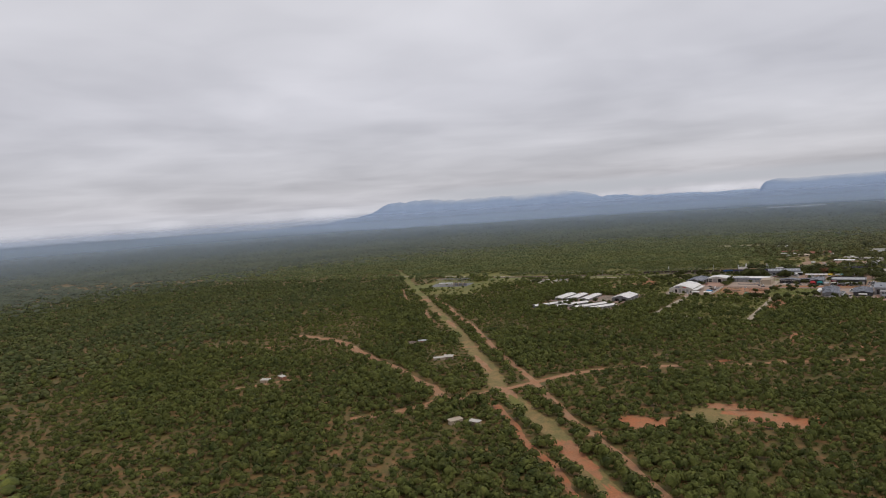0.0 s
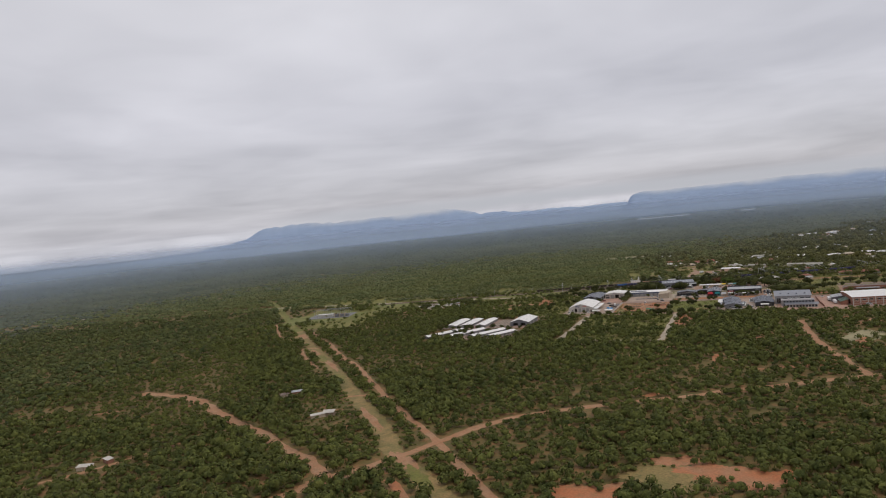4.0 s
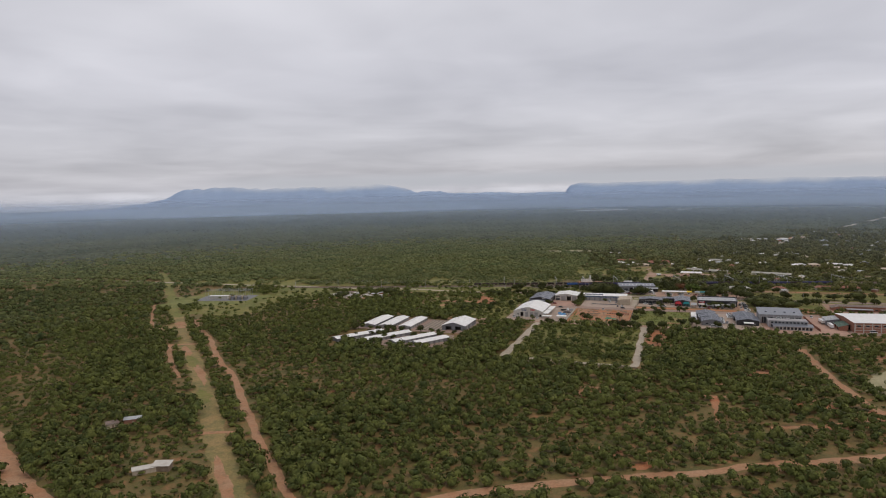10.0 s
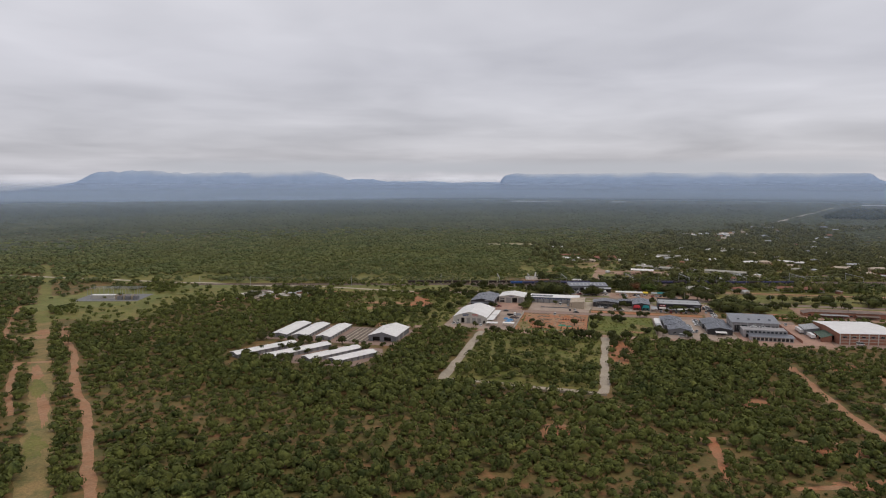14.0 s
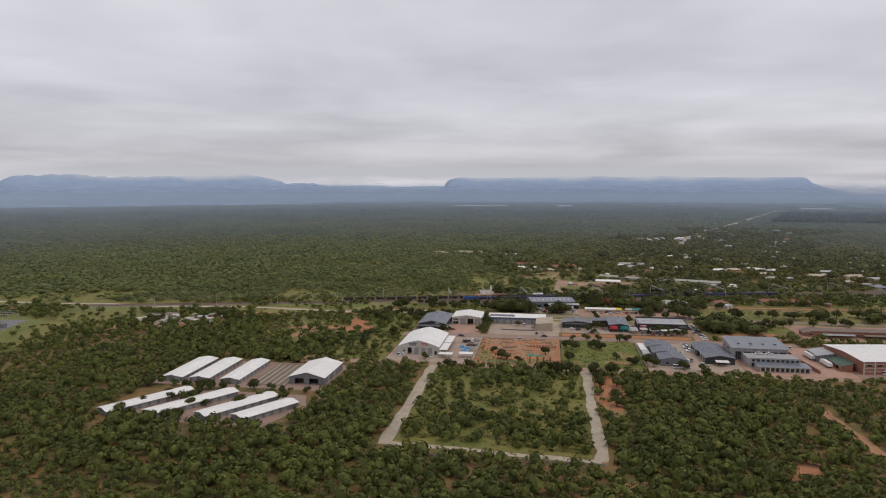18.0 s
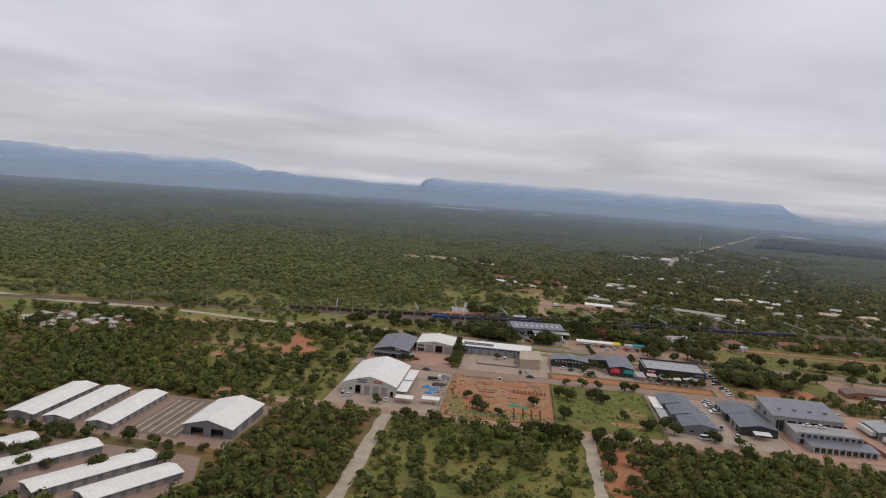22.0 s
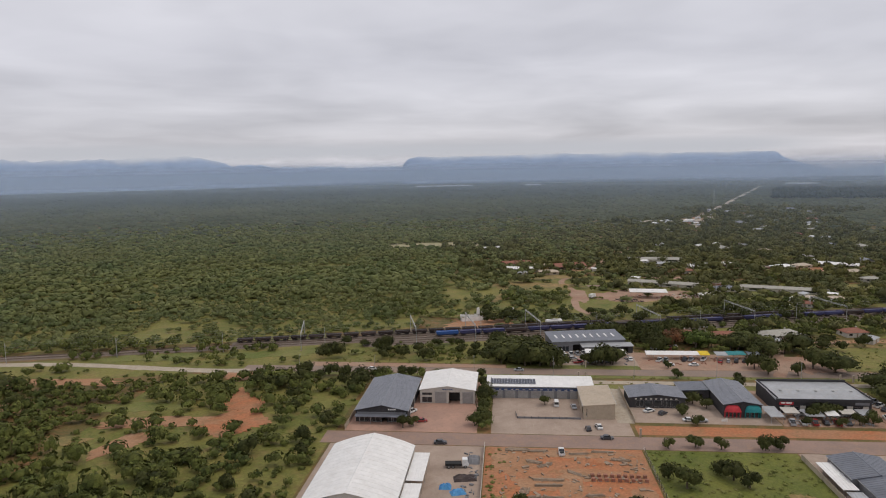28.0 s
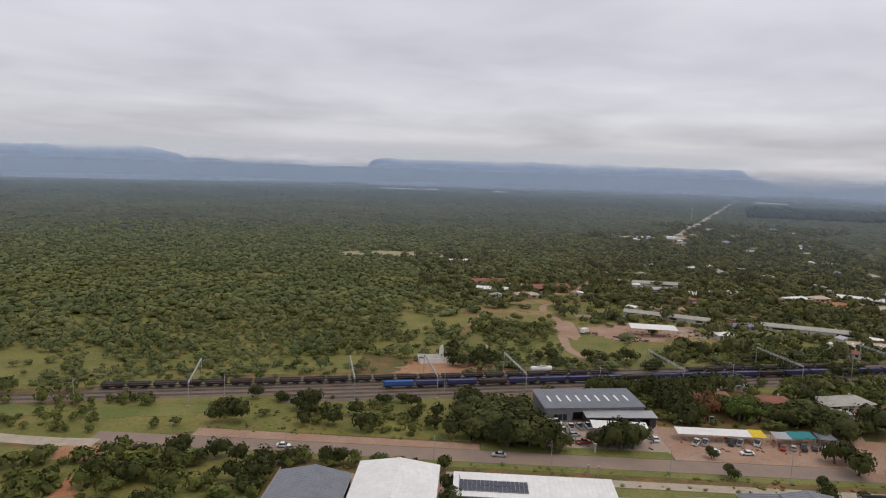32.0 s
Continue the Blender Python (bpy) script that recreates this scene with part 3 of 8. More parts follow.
def mountain(name, label, mat, profile, r_foot, r_top, seed, rough_amt):
    """A massif as relief: talus, then cliff, along an azimuth profile of ridge elevations in degrees."""
    az = np.arange(profile[0][0], profile[-1][0] - 0.01, -0.2)
    pa, pe = [-p[0] for p in profile], [p[1] for p in profile]
    el = np.interp(-az, pa, pe)
    el = el + rough_amt * ((vnoise(az, 0 * az, 1.3, seed) - 0.5) * 0.16 + (vnoise(az, 0 * az, 0.5, seed + 1) - 0.5) * 0.08 + (vnoise(az, 0 * az, 0.22, seed + 2) - 0.5) * 0.05) * np.clip((el + 1.3) * 1.2, 0.15, 1)
    cx, cy = np.interp(-az, [10, 27, 45], [36, 100, 170]), np.interp(-az, [10, 27, 45], [215, 350, 533])
    cz = np.interp(-az, [10, 27, 45], [115, 107, 99])
    rows = np.concatenate([np.linspace(0, 1, 16), [1.06, 1.2]])
    s = Solid()
    for k, q in enumerate(rows):
        g = (vnoise(az * 6, 0 * az + q * 2, 3.0, seed + 3) - 0.5) * 30 * min(q, 1) * (1.2 - min(q, 1))
        r = r_foot + (r_top - r_foot) * q + g * 0.5
        zt = cz + r_top * np.tan(np.radians(el))
        f = (0.22 * q + 0.78 * q ** 3) if q <= 1 else (1.0 if q < 1.1 else 0.0)
        z = -3 + (zt + 3) * f
        a = np.radians(az)
        for i in range(len(az)):
            s.v.append((cx[i] - r[i] * math.sin(a[i]), cy[i] + r[i] * math.cos(a[i]), z[i]))
        if k:
            m = len(az)
            s.f += [(k * m - m + i, k * m - m + i + 1, k * m + i + 1, k * m + i) for i in range(m - 1)]
    return setting(name, s, mat, label, "mountain", True)


# massifs in the haze-tinted rock colours
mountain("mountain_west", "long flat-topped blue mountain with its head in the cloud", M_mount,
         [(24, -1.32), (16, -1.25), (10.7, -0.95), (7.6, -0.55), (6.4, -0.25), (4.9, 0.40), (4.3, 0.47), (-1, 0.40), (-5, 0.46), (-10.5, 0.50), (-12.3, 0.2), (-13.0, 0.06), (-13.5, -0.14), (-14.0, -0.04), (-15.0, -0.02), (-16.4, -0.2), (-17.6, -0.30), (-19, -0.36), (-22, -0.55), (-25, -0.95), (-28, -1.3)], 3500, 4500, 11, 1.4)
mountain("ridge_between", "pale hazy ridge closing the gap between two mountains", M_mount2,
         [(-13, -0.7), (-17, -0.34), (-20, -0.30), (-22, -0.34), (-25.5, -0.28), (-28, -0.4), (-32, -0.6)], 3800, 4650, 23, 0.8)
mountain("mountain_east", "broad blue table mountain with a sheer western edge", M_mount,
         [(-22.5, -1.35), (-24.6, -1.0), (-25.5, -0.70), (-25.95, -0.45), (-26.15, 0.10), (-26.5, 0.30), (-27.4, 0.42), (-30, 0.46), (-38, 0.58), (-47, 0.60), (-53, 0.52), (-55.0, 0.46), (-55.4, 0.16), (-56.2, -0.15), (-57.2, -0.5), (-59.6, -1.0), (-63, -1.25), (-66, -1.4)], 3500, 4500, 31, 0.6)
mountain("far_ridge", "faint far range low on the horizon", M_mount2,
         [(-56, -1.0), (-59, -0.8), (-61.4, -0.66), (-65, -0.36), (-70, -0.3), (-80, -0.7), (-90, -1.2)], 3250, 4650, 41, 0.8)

# added upright sheets: a glowing one as cloud on the mountain tops, blue ones as haze over the far plain


def air_sheet(name, label, category, mat, r, zs, a0=80, a1=-120):
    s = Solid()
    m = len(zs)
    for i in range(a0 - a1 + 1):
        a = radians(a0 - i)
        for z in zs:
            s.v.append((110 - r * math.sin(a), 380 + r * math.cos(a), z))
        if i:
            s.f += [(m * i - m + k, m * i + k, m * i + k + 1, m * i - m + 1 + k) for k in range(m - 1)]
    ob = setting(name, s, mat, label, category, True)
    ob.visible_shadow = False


air_sheet("backdrop_cloud_bank", "thin grey cloud lapping the mountain tops", "cloud", M_cloud, 3930, (90, 150, 205, 260), 9, -60)
air_sheet("backdrop_haze", "thin blue haze over the far plain", "haze", M_haze, 2450, (2, 50, 100, 165))
air_sheet("backdrop_haze_near", "thin blue haze over the far plain", "haze", M_haze_near, 1500, (2, 50, 100, 155))
air_sheet("backdrop_haze_mid", "faint blue haze over the bush", "haze", M_haze_mid, 900, (2, 50, 100, 145))
air_sheet("backdrop_haze_foot", "blue haze lying along the foot of the mountains", "haze", M_haze_foot, 3250, (1, 30, 60, 110, 170))

# bush tracks, west to east
ribbon("cutline", [(92, 60), (78, 180), (62, 268), (56, 300), (51, 338), (44, 372), (38, 400), (31, 430), (28, 470), (24, 512), (13, 594), (1, 683), (-15, 785), (-24, 845), (-32, 900)], 11.5, M_strip,
       "dry grass cutline cleared through the bush", "clearing", 0.04, 0.38, 0.8, seed=3)
ribbon("cutline_grass", [(-31, 895), (-40, 950), (-52, 1040), (-70, 1168), (-92, 1300)], 10.0, M_veld, "green cutline cleared through the bush", "clearing", 0.035, 0.6, 0.7, seed=4)
for tx, ty, tl in ((-17, 773, 14), (-23, 842, 16), (19, 560, 9)):
    ribbon("dirt_track", [(tx - tl, ty + 3), (tx, ty + 1), (tx + tl, ty - 2)], 3.4, M_track, "sandy crossing over the cutline", "track", 0.07, 0.5, 0.6, seed=60 + tl)
for i, (tx, ty, rx, ry, mt) in enumerate(((24, 500, 2.5, 24, M_track), (34, 420, 4, 16, M_track), (3, 680, 2.5, 26, M_track), (-11, 745, 3, 18, M_track), (55, 310, 6, 22, M_red), (66, 250, 6, 24, M_red), (-26, 862, 4, 9, M_track), (8, 625, 4, 16, M_veld), (38, 395, 4, 14, M_veld), (-5, 715, 4, 14, M_veld))):
    spot("worn_patch", tx, ty, rx, ry, mt, "bare sandy soil along the cutline", 10, 0.05 + 0.003 * i, 700 + i, 0.5)
ribbon("dirt_track", [(84, 240), (76, 300), (69, 335), (62, 373), (54, 442), (44, 502), (35, 566), (24, 660), (17.5, 690), (10.5, 725), (3.4, 785), (-9, 839), (-14, 880)], 4.2, M_track, "red dirt track beside the cutline", "track", 0.06, 0.4, 1.0, seed=5)
ribbon("dirt_track", [(60, 225), (47, 265), (44, 285), (43, 300), (36, 321), (32.7, 351), (29, 376), (24, 400)], 4.5, M_red, "red dirt track beside the cutline", "track", 0.06, 0.5, 0.9, seed=6)
ribbon("dirt_track", [(-9, 672), (-17, 708), (-25, 768), (-24, 775)], 3.0, M_track, "red dirt track beside the cutline", "track", 0.06, 0.5, 0.8, seed=7)
ribbon("dirt_road", [(-60, 386), (-41, 392), (-28, 398), (-4, 412), (12, 418), (25, 425), (40, 431), (58, 442), (88, 456), (117, 461), (153, 458), (184, 454), (209, 449), (234, 448), (267, 442), (323, 433), (400, 420), (520, 400)], 6.0, M_track,
       "sandy dirt road through the bush", "road", 0.07, 0.35, 1.0, seed=8)
ribbon("dirt_road", [(-12, 411), (-2, 415), (12, 419), (25, 425), (40, 431), (58, 442), (74, 450)], 4.4, M_track, "pale red dirt road crossing the cutline", "road", 0.13, 0.6, 2.2, seed=19)
ribbon("dirt_road", [(-150, 668), (-128, 650), (-110, 633), (-89, 601), (-71, 559), (-57, 531), (-39, 498), (-25, 467), (-11, 438), (-4, 415)], 7.6, M_track, "pale red dirt road through the bush", "road", 0.06, 0.5, 1.0, seed=9)
ribbon("dirt_track", [(-170, 470), (-134, 482), (-101, 503), (-78, 517), (-55, 532)], 3.4, M_track, "overgrown pale track", "track", 0.05, 0.6, 0.5, seed=10)
ribbon("dirt_track", [(-63, 985), (-56, 920), (-47, 852), (-30, 845), (-18, 846)], 3.2, M_track, "overgrown pale track", "track", 0.06, 0.4, 0.9, seed=11)
ribbon("dirt_track", [(-5, 838), (-14, 850), (-30, 848)], 5.0, M_track, "overgrown pale track", "track", 0.065, 0.5, 0.9, seed=12)
ribbon("dirt_road", [(398, 600), (390, 588), (372, 559), (355, 529), (341, 500), (333, 480), (322, 455), (315, 437)], 5.0, M_track, "sandy dirt road through the bush", "road", 0.06, 0.35, 1.0, seed=13)
ribbon("dirt_track", [(200, 581), (223, 567), (240, 555), (273, 532), (292, 524), (330, 500)], 2.6, M_track, "overgrown red firebreak track", "track", 0.05, 0.8, 0.4, seed=14)
ribbon("dirt_track", [(274, 532), (262, 512), (250, 494)], 4.2, M_red, "short red earth spur", "track", 0.06, 0.5, 0.7, seed=15)
ribbon("dirt_track", [(268, 482), (290, 477), (320, 474)], 2.6, M_track, "overgrown red firebreak track", "track", 0.05, 0.8, 0.2, seed=16)
ribbon("far_road", [(-420, 1370), (-248, 1283), (-166, 1243), (-93, 1191), (-10, 1134), (61, 1083), (99, 1062), (135, 1032), (203, 995), (260, 948), (283, 932)], 6.0, M_concrete, "pale gravel road crossing the bush", "road", 0.06, 0.2, 2.2, seed=17)
ribbon("far_highway", [(960, 1250), (1024, 1300), (1142, 1390), (1334, 1508), (1606, 1678), (2040, 1947), (2900, 2480)], 11.5, M_concrete, "long straight pale road running to the horizon", "road", 0.15, 0.4, 1.0, 12.0, seed=18)
k = 0
for x, y, rx, ry, mat, turn in ((103, 345, 15, 9, M_red, 20), (135, 350, 20, 13, M_strip, -15), (160, 345, 16, 9, M_red, -30), (150, 365, 12, 6, M_red, -20), (95, 352, 9, 10, M_red, 30), (171, 331, 14, 7, M_red, 0),
                                (-182, 584, 13, 6, M_red, 10), (-160, 617, 10, 4, M_track, 0), (-216, 634, 8, 3, M_track, 0), (-8, 410, 9, 6, M_track, 0), (10, 414, 7, 4, M_track, 0), (70, 336, 6, 4, M_red, 0),
                                (312, 500, 12, 5, M_red, -20), (385, 520, 24, 11, M_hay, 25), (372, 505, 16, 5, M_red, 45), (298, 474, 16, 4, M_red, -20), (189, 463, 6, 3, M_red, 10), (177, 488, 5, 3, M_red, -25), (184, 478, 5, 3, M_red, 30), (220, 568, 7, 3, M_track, -25), (330, 478, 12, 7, M_red, 10),
                                (5, 1005, 48, 40, M_grass, -20), (-32, 850, 16, 22, M_strip, -75), (-40, 980, 28, 20, M_grass, 60), (28, 840, 6, 9, M_track, 0), (100, 1040, 40, 14, M_grass, -20),
                                (268, 880, 8, 17, M_red, -20), (232, 886, 16, 4, M_track, -30), (150, 858, 14, 4, M_track, -30), (190, 830, 9, 5, M_track, 10), (207, 800, 7, 4, M_track, 40),
                                (590, 1315, 62, 28, M_hay, -28), (215, 560, 9, 5, M_red, 30), (262, 575, 9, 4, M_track, 20), (300, 545, 10, 4, M_track, -30), (330, 560, 9, 5, M_red, 20),
                                (430, 560, 16, 7, M_track, 30), (425, 585, 10, 5, M_red, 20)):
    k += 1
    spot("clearing", x, y, rx, ry, mat, "bare patch of soil and thin grass in the bush" if mat is not M_grass else "green grass clearing in the bush", turn, 0.012 + 0.0011 * k, k, 0.9 if mat in (M_grass, M_hay) or k < 7 else 0.68)

# town streets and yards, in the town grid
ribbon("road_near", [W(-60, -5.5), W(60, -5.5), W(160, -5.5), W(240, -5.5)], 7.5, M_dust, "pale dusty service road along the yards", "road", 0.05, 0.18, 0.9, seed=51)
ribbon("road_west", [W(5.5, -131), W(5.5, -60), W(5.5, -9)], 5.6, M_concrete, "pale concrete road through the bush", "road", 0.055, 0.22, 0.9, seed=52)
ribbon("road_east", [W(92.5, -136), W(92.5, -70), W(92.5, -9)], 5.0, M_concrete, "pale dusty road through the bush", "road", 0.055, 0.4, 0.9, seed=53)
ribbon("fence_path", [W(5, -129), W(30, -131), W(62, -134), W(92, -136)], 3.8, M_concrete, "thin pale path along the field edge", "path", 0.06, 0.35, 3.0, seed=54)
slab("south_field", [(8.6, -128), (89.5, -133), (89.5, -9.6), (8.6, -9.6)], M_veld, "rough green field with scattered bushes", "ground", 0.02, False)
spot("red_verge", *W(102.5, -42), 7.5, 28, M_red, "bare red verge beside the road", ANG, 0.03, 61)
spot("dry_verge", *W(102, -74), 6, 15, M_strip, "dry grass verge beside the road", ANG, 0.026, 62)
slab("road_mid", [(-30, 66.5), (232, 66.5), (232, 77), (-30, 77)], M_asphalt, "worn dusty asphalt street", "road", 0.05)
slab("red_verge", [(80.5, 79), (168, 79), (168, 86.5), (80.5, 87.5)], M_red, "bare red earth verge along the street", "ground", 0.05)
slab("road_cross", [(170, 77.2), (179, 77.2), (179, 136), (170, 136)], M_dust, "dusty side street lined with parked cars", "road", 0.06)
slab("road_main", [(-90, 146), (420, 146), (420, 155), (-90, 155)], M_tar, "worn asphalt main road", "road", 0.05)
slab("main_verge", [(-70, 142), (190, 142), (190, 145.8), (-70, 145.8)], M_grass, "mown grass verge", "ground", 0.04)
slab("road_service", [(24, 134), (190, 134), (190, 138.5), (24, 138.5)], M_concrete, "pale service lane behind the shops", "road", 0.05)
slab("service_verge", [(24, 128), (190, 128), (190, 133.5), (24, 133.5)], M_grass, "grass strip behind the shops", "ground", 0.03)
slab("roadside_grass", [(34.5, 155.3), (95.5, 155.3), (95.5, 161), (34.5, 161)], M_grass, "grass verge with trees along the main road", "ground", 0.045)
slab("main_verge_east", [(190.5, 141.5), (420, 141.5), (420, 145.8), (190.5, 145.8)], M_grass, "mown grass verge", "ground", 0.04)
slab("dirt_forecourt", [(96, 155.3), (186, 155.3), (186, 178), (96, 184)], M_dust, "bare dirt forecourt by the main road", "ground", 0.05)
slab("dirt_forecourt_west", [(-60, 155.3), (34, 155.3), (34, 160), (-60, 162)], M_dust, "bare dirt strip by the main road", "ground", 0.05)
slab("railside_veld", [(-110, 162.5), (55.5, 161.5), (55.5, 206), (-110, 190)], M_veld, "rough grass with trees between road and railway", "ground", 0.012, False)
slab("workshop_veld", [(-120, -1), (-27, -1), (-27, 140), (-120, 140)], M_veld, "rough grass and bush beside the workshops", "ground", 0.010, False)
slab("works_yard", [(56, 160), (96, 160), (98, 186), (56, 186)], M_paving, "dusty works yard", "ground", 0.04)
slab("yard_arch", [(-26, -1.8), (27, -1.8), (27, 66), (-26, 66)], M_paving, "brick-paved yard round the arched warehouse", "yard", 0.04)
slab("yard_poles", [(27.5, 0), (79, 0), (79, 66), (27.5, 66)], M_red, "red earth storage yard", "yard", 0.04)
slab("field_grass", [(80, 0), (128, 0), (128, 66), (80, 66)], M_lush, "rough green vacant plot", "ground", 0.04)
slab("yard_workshops", [(-24, 77.5), (24, 77.5), (24, 134), (-24, 134)], M_redpave, "reddish paved workshop yard", "yard", 0.05)
slab("yard_mall", [(29, 77.5), (79, 77.5), (79, 128), (29, 128)], M_paving, "paved car park before the shops", "yard", 0.05)
slab("yard_black", [(80.5, 90.5), (133, 90), (133, 128), (80.5, 128)], M_paving, "paved forecourt of the black shops", "yard", 0.045)
slab("yard_dark", [(133.4, 89.5), (169.6, 89.5), (169.6, 128), (133.4, 128)], M_dust, "dusty forecourt of the long dark shop", "yard", 0.045)
slab("car_park", [(128.5, -1.6), (182, -1.6), (182, 66), (128.5, 66)], M_paving, "paved car park between the workshop rows", "yard", 0.045)
slab("yard_office", [(182.4, -1.6), (240, -1.6), (240, 66), (182.4, 66)], M_redpave, "paved yard of the two-storey office", "yard", 0.045)
slab("yard_brick", [(240.4, -1.6), (310, -1.6), (310, 66), (240.4, 66)], M_asphalt, "yard of the red brick depot", "yard", 0.045)
slab("bare_corner", [(186, 90), (232, 88), (228, 108), (198, 104)], M_red, "bare sandy corner", "ground", 0.05)
slab("shed_yard", [(-138, -67), (-44, -67), (-42, -17), (-138, -18)], M_asphalt, "gravel yard between the storage sheds", "yard", 0.045)
slab("shed_yard_front", [(-134, -106), (-118, -120), (-52, -120), (-42, -92), (-48, -75), (-112, -74)], M_asphalt, "gravel yard between the storage sheds", "yard", 0.045)
slab("gravel_bed", [(-85, -62), (-64, -62), (-64, -20), (-85, -20)], M_ballast, "empty grey shed foundation", "yard", 0.12, False)
slab("plain_grass", [(184, 157), (420, 157), (420, 196), (184, 196)], M_veld, "open green grass strip along the road", "ground", 0.02)
slab("plain_track", [(200, 197), (420, 199), (420, 204), (200, 202)], M_strip, "dry sandy strip beyond the grass", "ground", 0.03)
slab("side_lawn", [(180.5, 104), (244, 110), (244, 141), (180.5, 141)], M_veld, "green plot with trees beside the street", "ground", 0.022)
slab("low_house_yard", [(244.5, 90), (330, 90), (330, 141), (244.5, 141)], M_dust, "sandy yard round a long low building", "yard", 0.024)
slab("town_fringe_grass", [(-20, 262), (230, 216), (420, 222), (420, 330), (120, 420), (-20, 380)], M_veld, "rough grassland with bushes at the town edge", "ground", 0.006, False)
slab("north_veld", [(-520, 112), (-20.5, 231), (-20.5, 720), (-520, 600)], M_veld, "rough green grass under the bush beyond the railway", "ground", 0.008, False)
slab("plain_road_far", [(190, 205), (420, 214), (420, 219), (190, 210)], M_track, "pale gravel lane", "road", 0.05)

for i, (u, v, rx, ry, mat) in enumerate(((36, 55, 6, 10, M_track), (33, 18, 4, 13, M_strip), (48, 6, 13, 4, M_grass), (44, 40, 7, 5, M_track), (60, 47, 9, 4, M_track), (56, 62, 14, 3, M_track), (70, 61, 7, 3, M_track), (73, 30, 4, 9, M_track), (68, 7, 9, 5, M_strip), (40, 28, 4, 3, M_red), (33, 40, 4, 5, M_red), (53, 30, 3.5, 16, M_track),
                                          (113, 12, 8, 3, M_track), (118, 30, 5, 7, M_strip), (92, 8, 6, 4, M_strip))):
    spot("worn_patch", *W(u, v), rx, ry, mat, "worn patch of pale soil and dry grass in a yard", ANG, 0.07 + 0.004 * i, 200 + i)

for i in range(6):
    slab("foundation_strip", [(-83.5 + 3.4 * i, -60), (-82.7 + 3.4 * i, -60), (-82.7 + 3.4 * i, -22), (-83.5 + 3.4 * i, -22)], M_concrete, "pale concrete footing of a missing shed", "foundation", 0.3, False)
bays = Solid()
for i in range(15):
    for v in (98.5, 83.5):
        if 39 + i * 2.6 < 62:
            bays.hexa([(*W(39 + i * 2.6, v), 0.05), (*W(39.12 + i * 2.6, v), 0.05), (*W(39.12 + i * 2.6, v + 4.6), 0.05), (*W(39 + i * 2.6, v + 4.6), 0.05)], [(*W(39 + i * 2.6, v), 0.075), (*W(39.12 + i * 2.6, v), 0.075), (*W(39.12 + i * 2.6, v + 4.6), 0.075), (*W(39 + i * 2.6, v + 4.6), 0.075)])
tagged(new("bay_lines", bays.mesh("bay_lines", M_concrete)), "worn white parking bay lines on paving", "marking", kind="structure")

# the railway
TRACKS = (-9.0, -4.6, 0.0, 4.6, 9.0, 14.7)
S0, S1 = -330, 480


def rail_slab(name, a, b, n0, n1):
    s = Solid()
    p = [RL(a, n0), RL(b, n0), RL(b, n1), RL(a, n1)]
    q = [RL(a, n0 + 1.2), RL(b, n0 + 1.2), RL(b, n1 - 1.2), RL(a, n1 - 1.2)]
    s.hexa([(x, y, 0.0) for x, y in p], [(x, y, 0.35) for x, y in q])
    setting(name, s, M_ballast, "brown stone ballast bed of the railway", "railway")
    c = np.array([RL(t, (n0 + n1) / 2) for t in range(a, b + 1, 10)])
    CLEAR_LINES.append((c, (n1 - n0) / 2 - 1.0))


rp = [RL(-420, 14), RL(-60, 14), RL(-60, 62), RL(-420, 75)]
s = Solid()
s.add([(x, y, 0.0) for x, y in rp] + [(x, y, 0.009) for x, y in rp], [(4, 5, 6, 7)] + [(i, (i + 1) % 4, 4 + (i + 1) % 4, 4 + i) for i in range(4)])
setting("railway_grass", s, M_veld, "rough grass strip beyond the railway", "ground")
rp = [RL(-420, -60), RL(-60, -36), RL(-60, -6), RL(-420, -6)]
s = Solid()
s.add([(x, y, 0.0) for x, y in rp] + [(x, y, 0.008) for x, y in rp], [(4, 5, 6, 7)] + [(i, (i + 1) % 4, 4 + (i + 1) % 4, 4 + i) for i in range(4)])
setting("railway_grass_south", s, M_veld, "rough grass strip before the railway", "ground")
rail_slab("railway_bed_west", S0, -110, -2.4, 7.2)
rail_slab("railway_bed_mid", -110, -40, -2.4, 12.5)
rail_slab("railway_bed", -40, S1, -12, 18)
for n in TRACKS:
    S0 = -330 if n in (0.0, 4.6) else (-108 if n == 9.0 else -38)
    track = thing("railway_track", "rusty rails on concrete sleepers", "track", kind="structure", group="railway tracks")
    for off in (-0.53, 0.53):
        s = Solid()
        a, b, c, d = RL(S0, n + off - 0.04), RL(S1, n + off - 0.04), RL(S1, n + off + 0.04), RL(S0, n + off + 0.04)
        s.hexa([(*a, 0.45), (*b, 0.45), (*c, 0.45), (*d, 0.45)], [(*a, 0.6), (*b, 0.6), (*c, 0.6), (*d, 0.6)])
        part("rail", s, M_rail, track)
    s = Solid()
    for i in range(int((S1 - S0) / 1.4)):
        q = S0 + i * 1.4
        s.hexa([(*RL(q, n - 1.1), 0.33), (*RL(q + 0.25, n - 1.1), 0.33), (*RL(q + 0.25, n + 1.1), 0.33), (*RL(q, n + 1.1), 0.33)],
               [(*RL(q, n - 1.1), 0.45), (*RL(q + 0.25, n - 1.1), 0.45), (*RL(q + 0.25, n + 1.1), 0.45), (*RL(q, n + 1.1), 0.45)])
    tagged(part("sleepers", s, M_sleeper, track), kind="stuff")

# ---- buildings ----


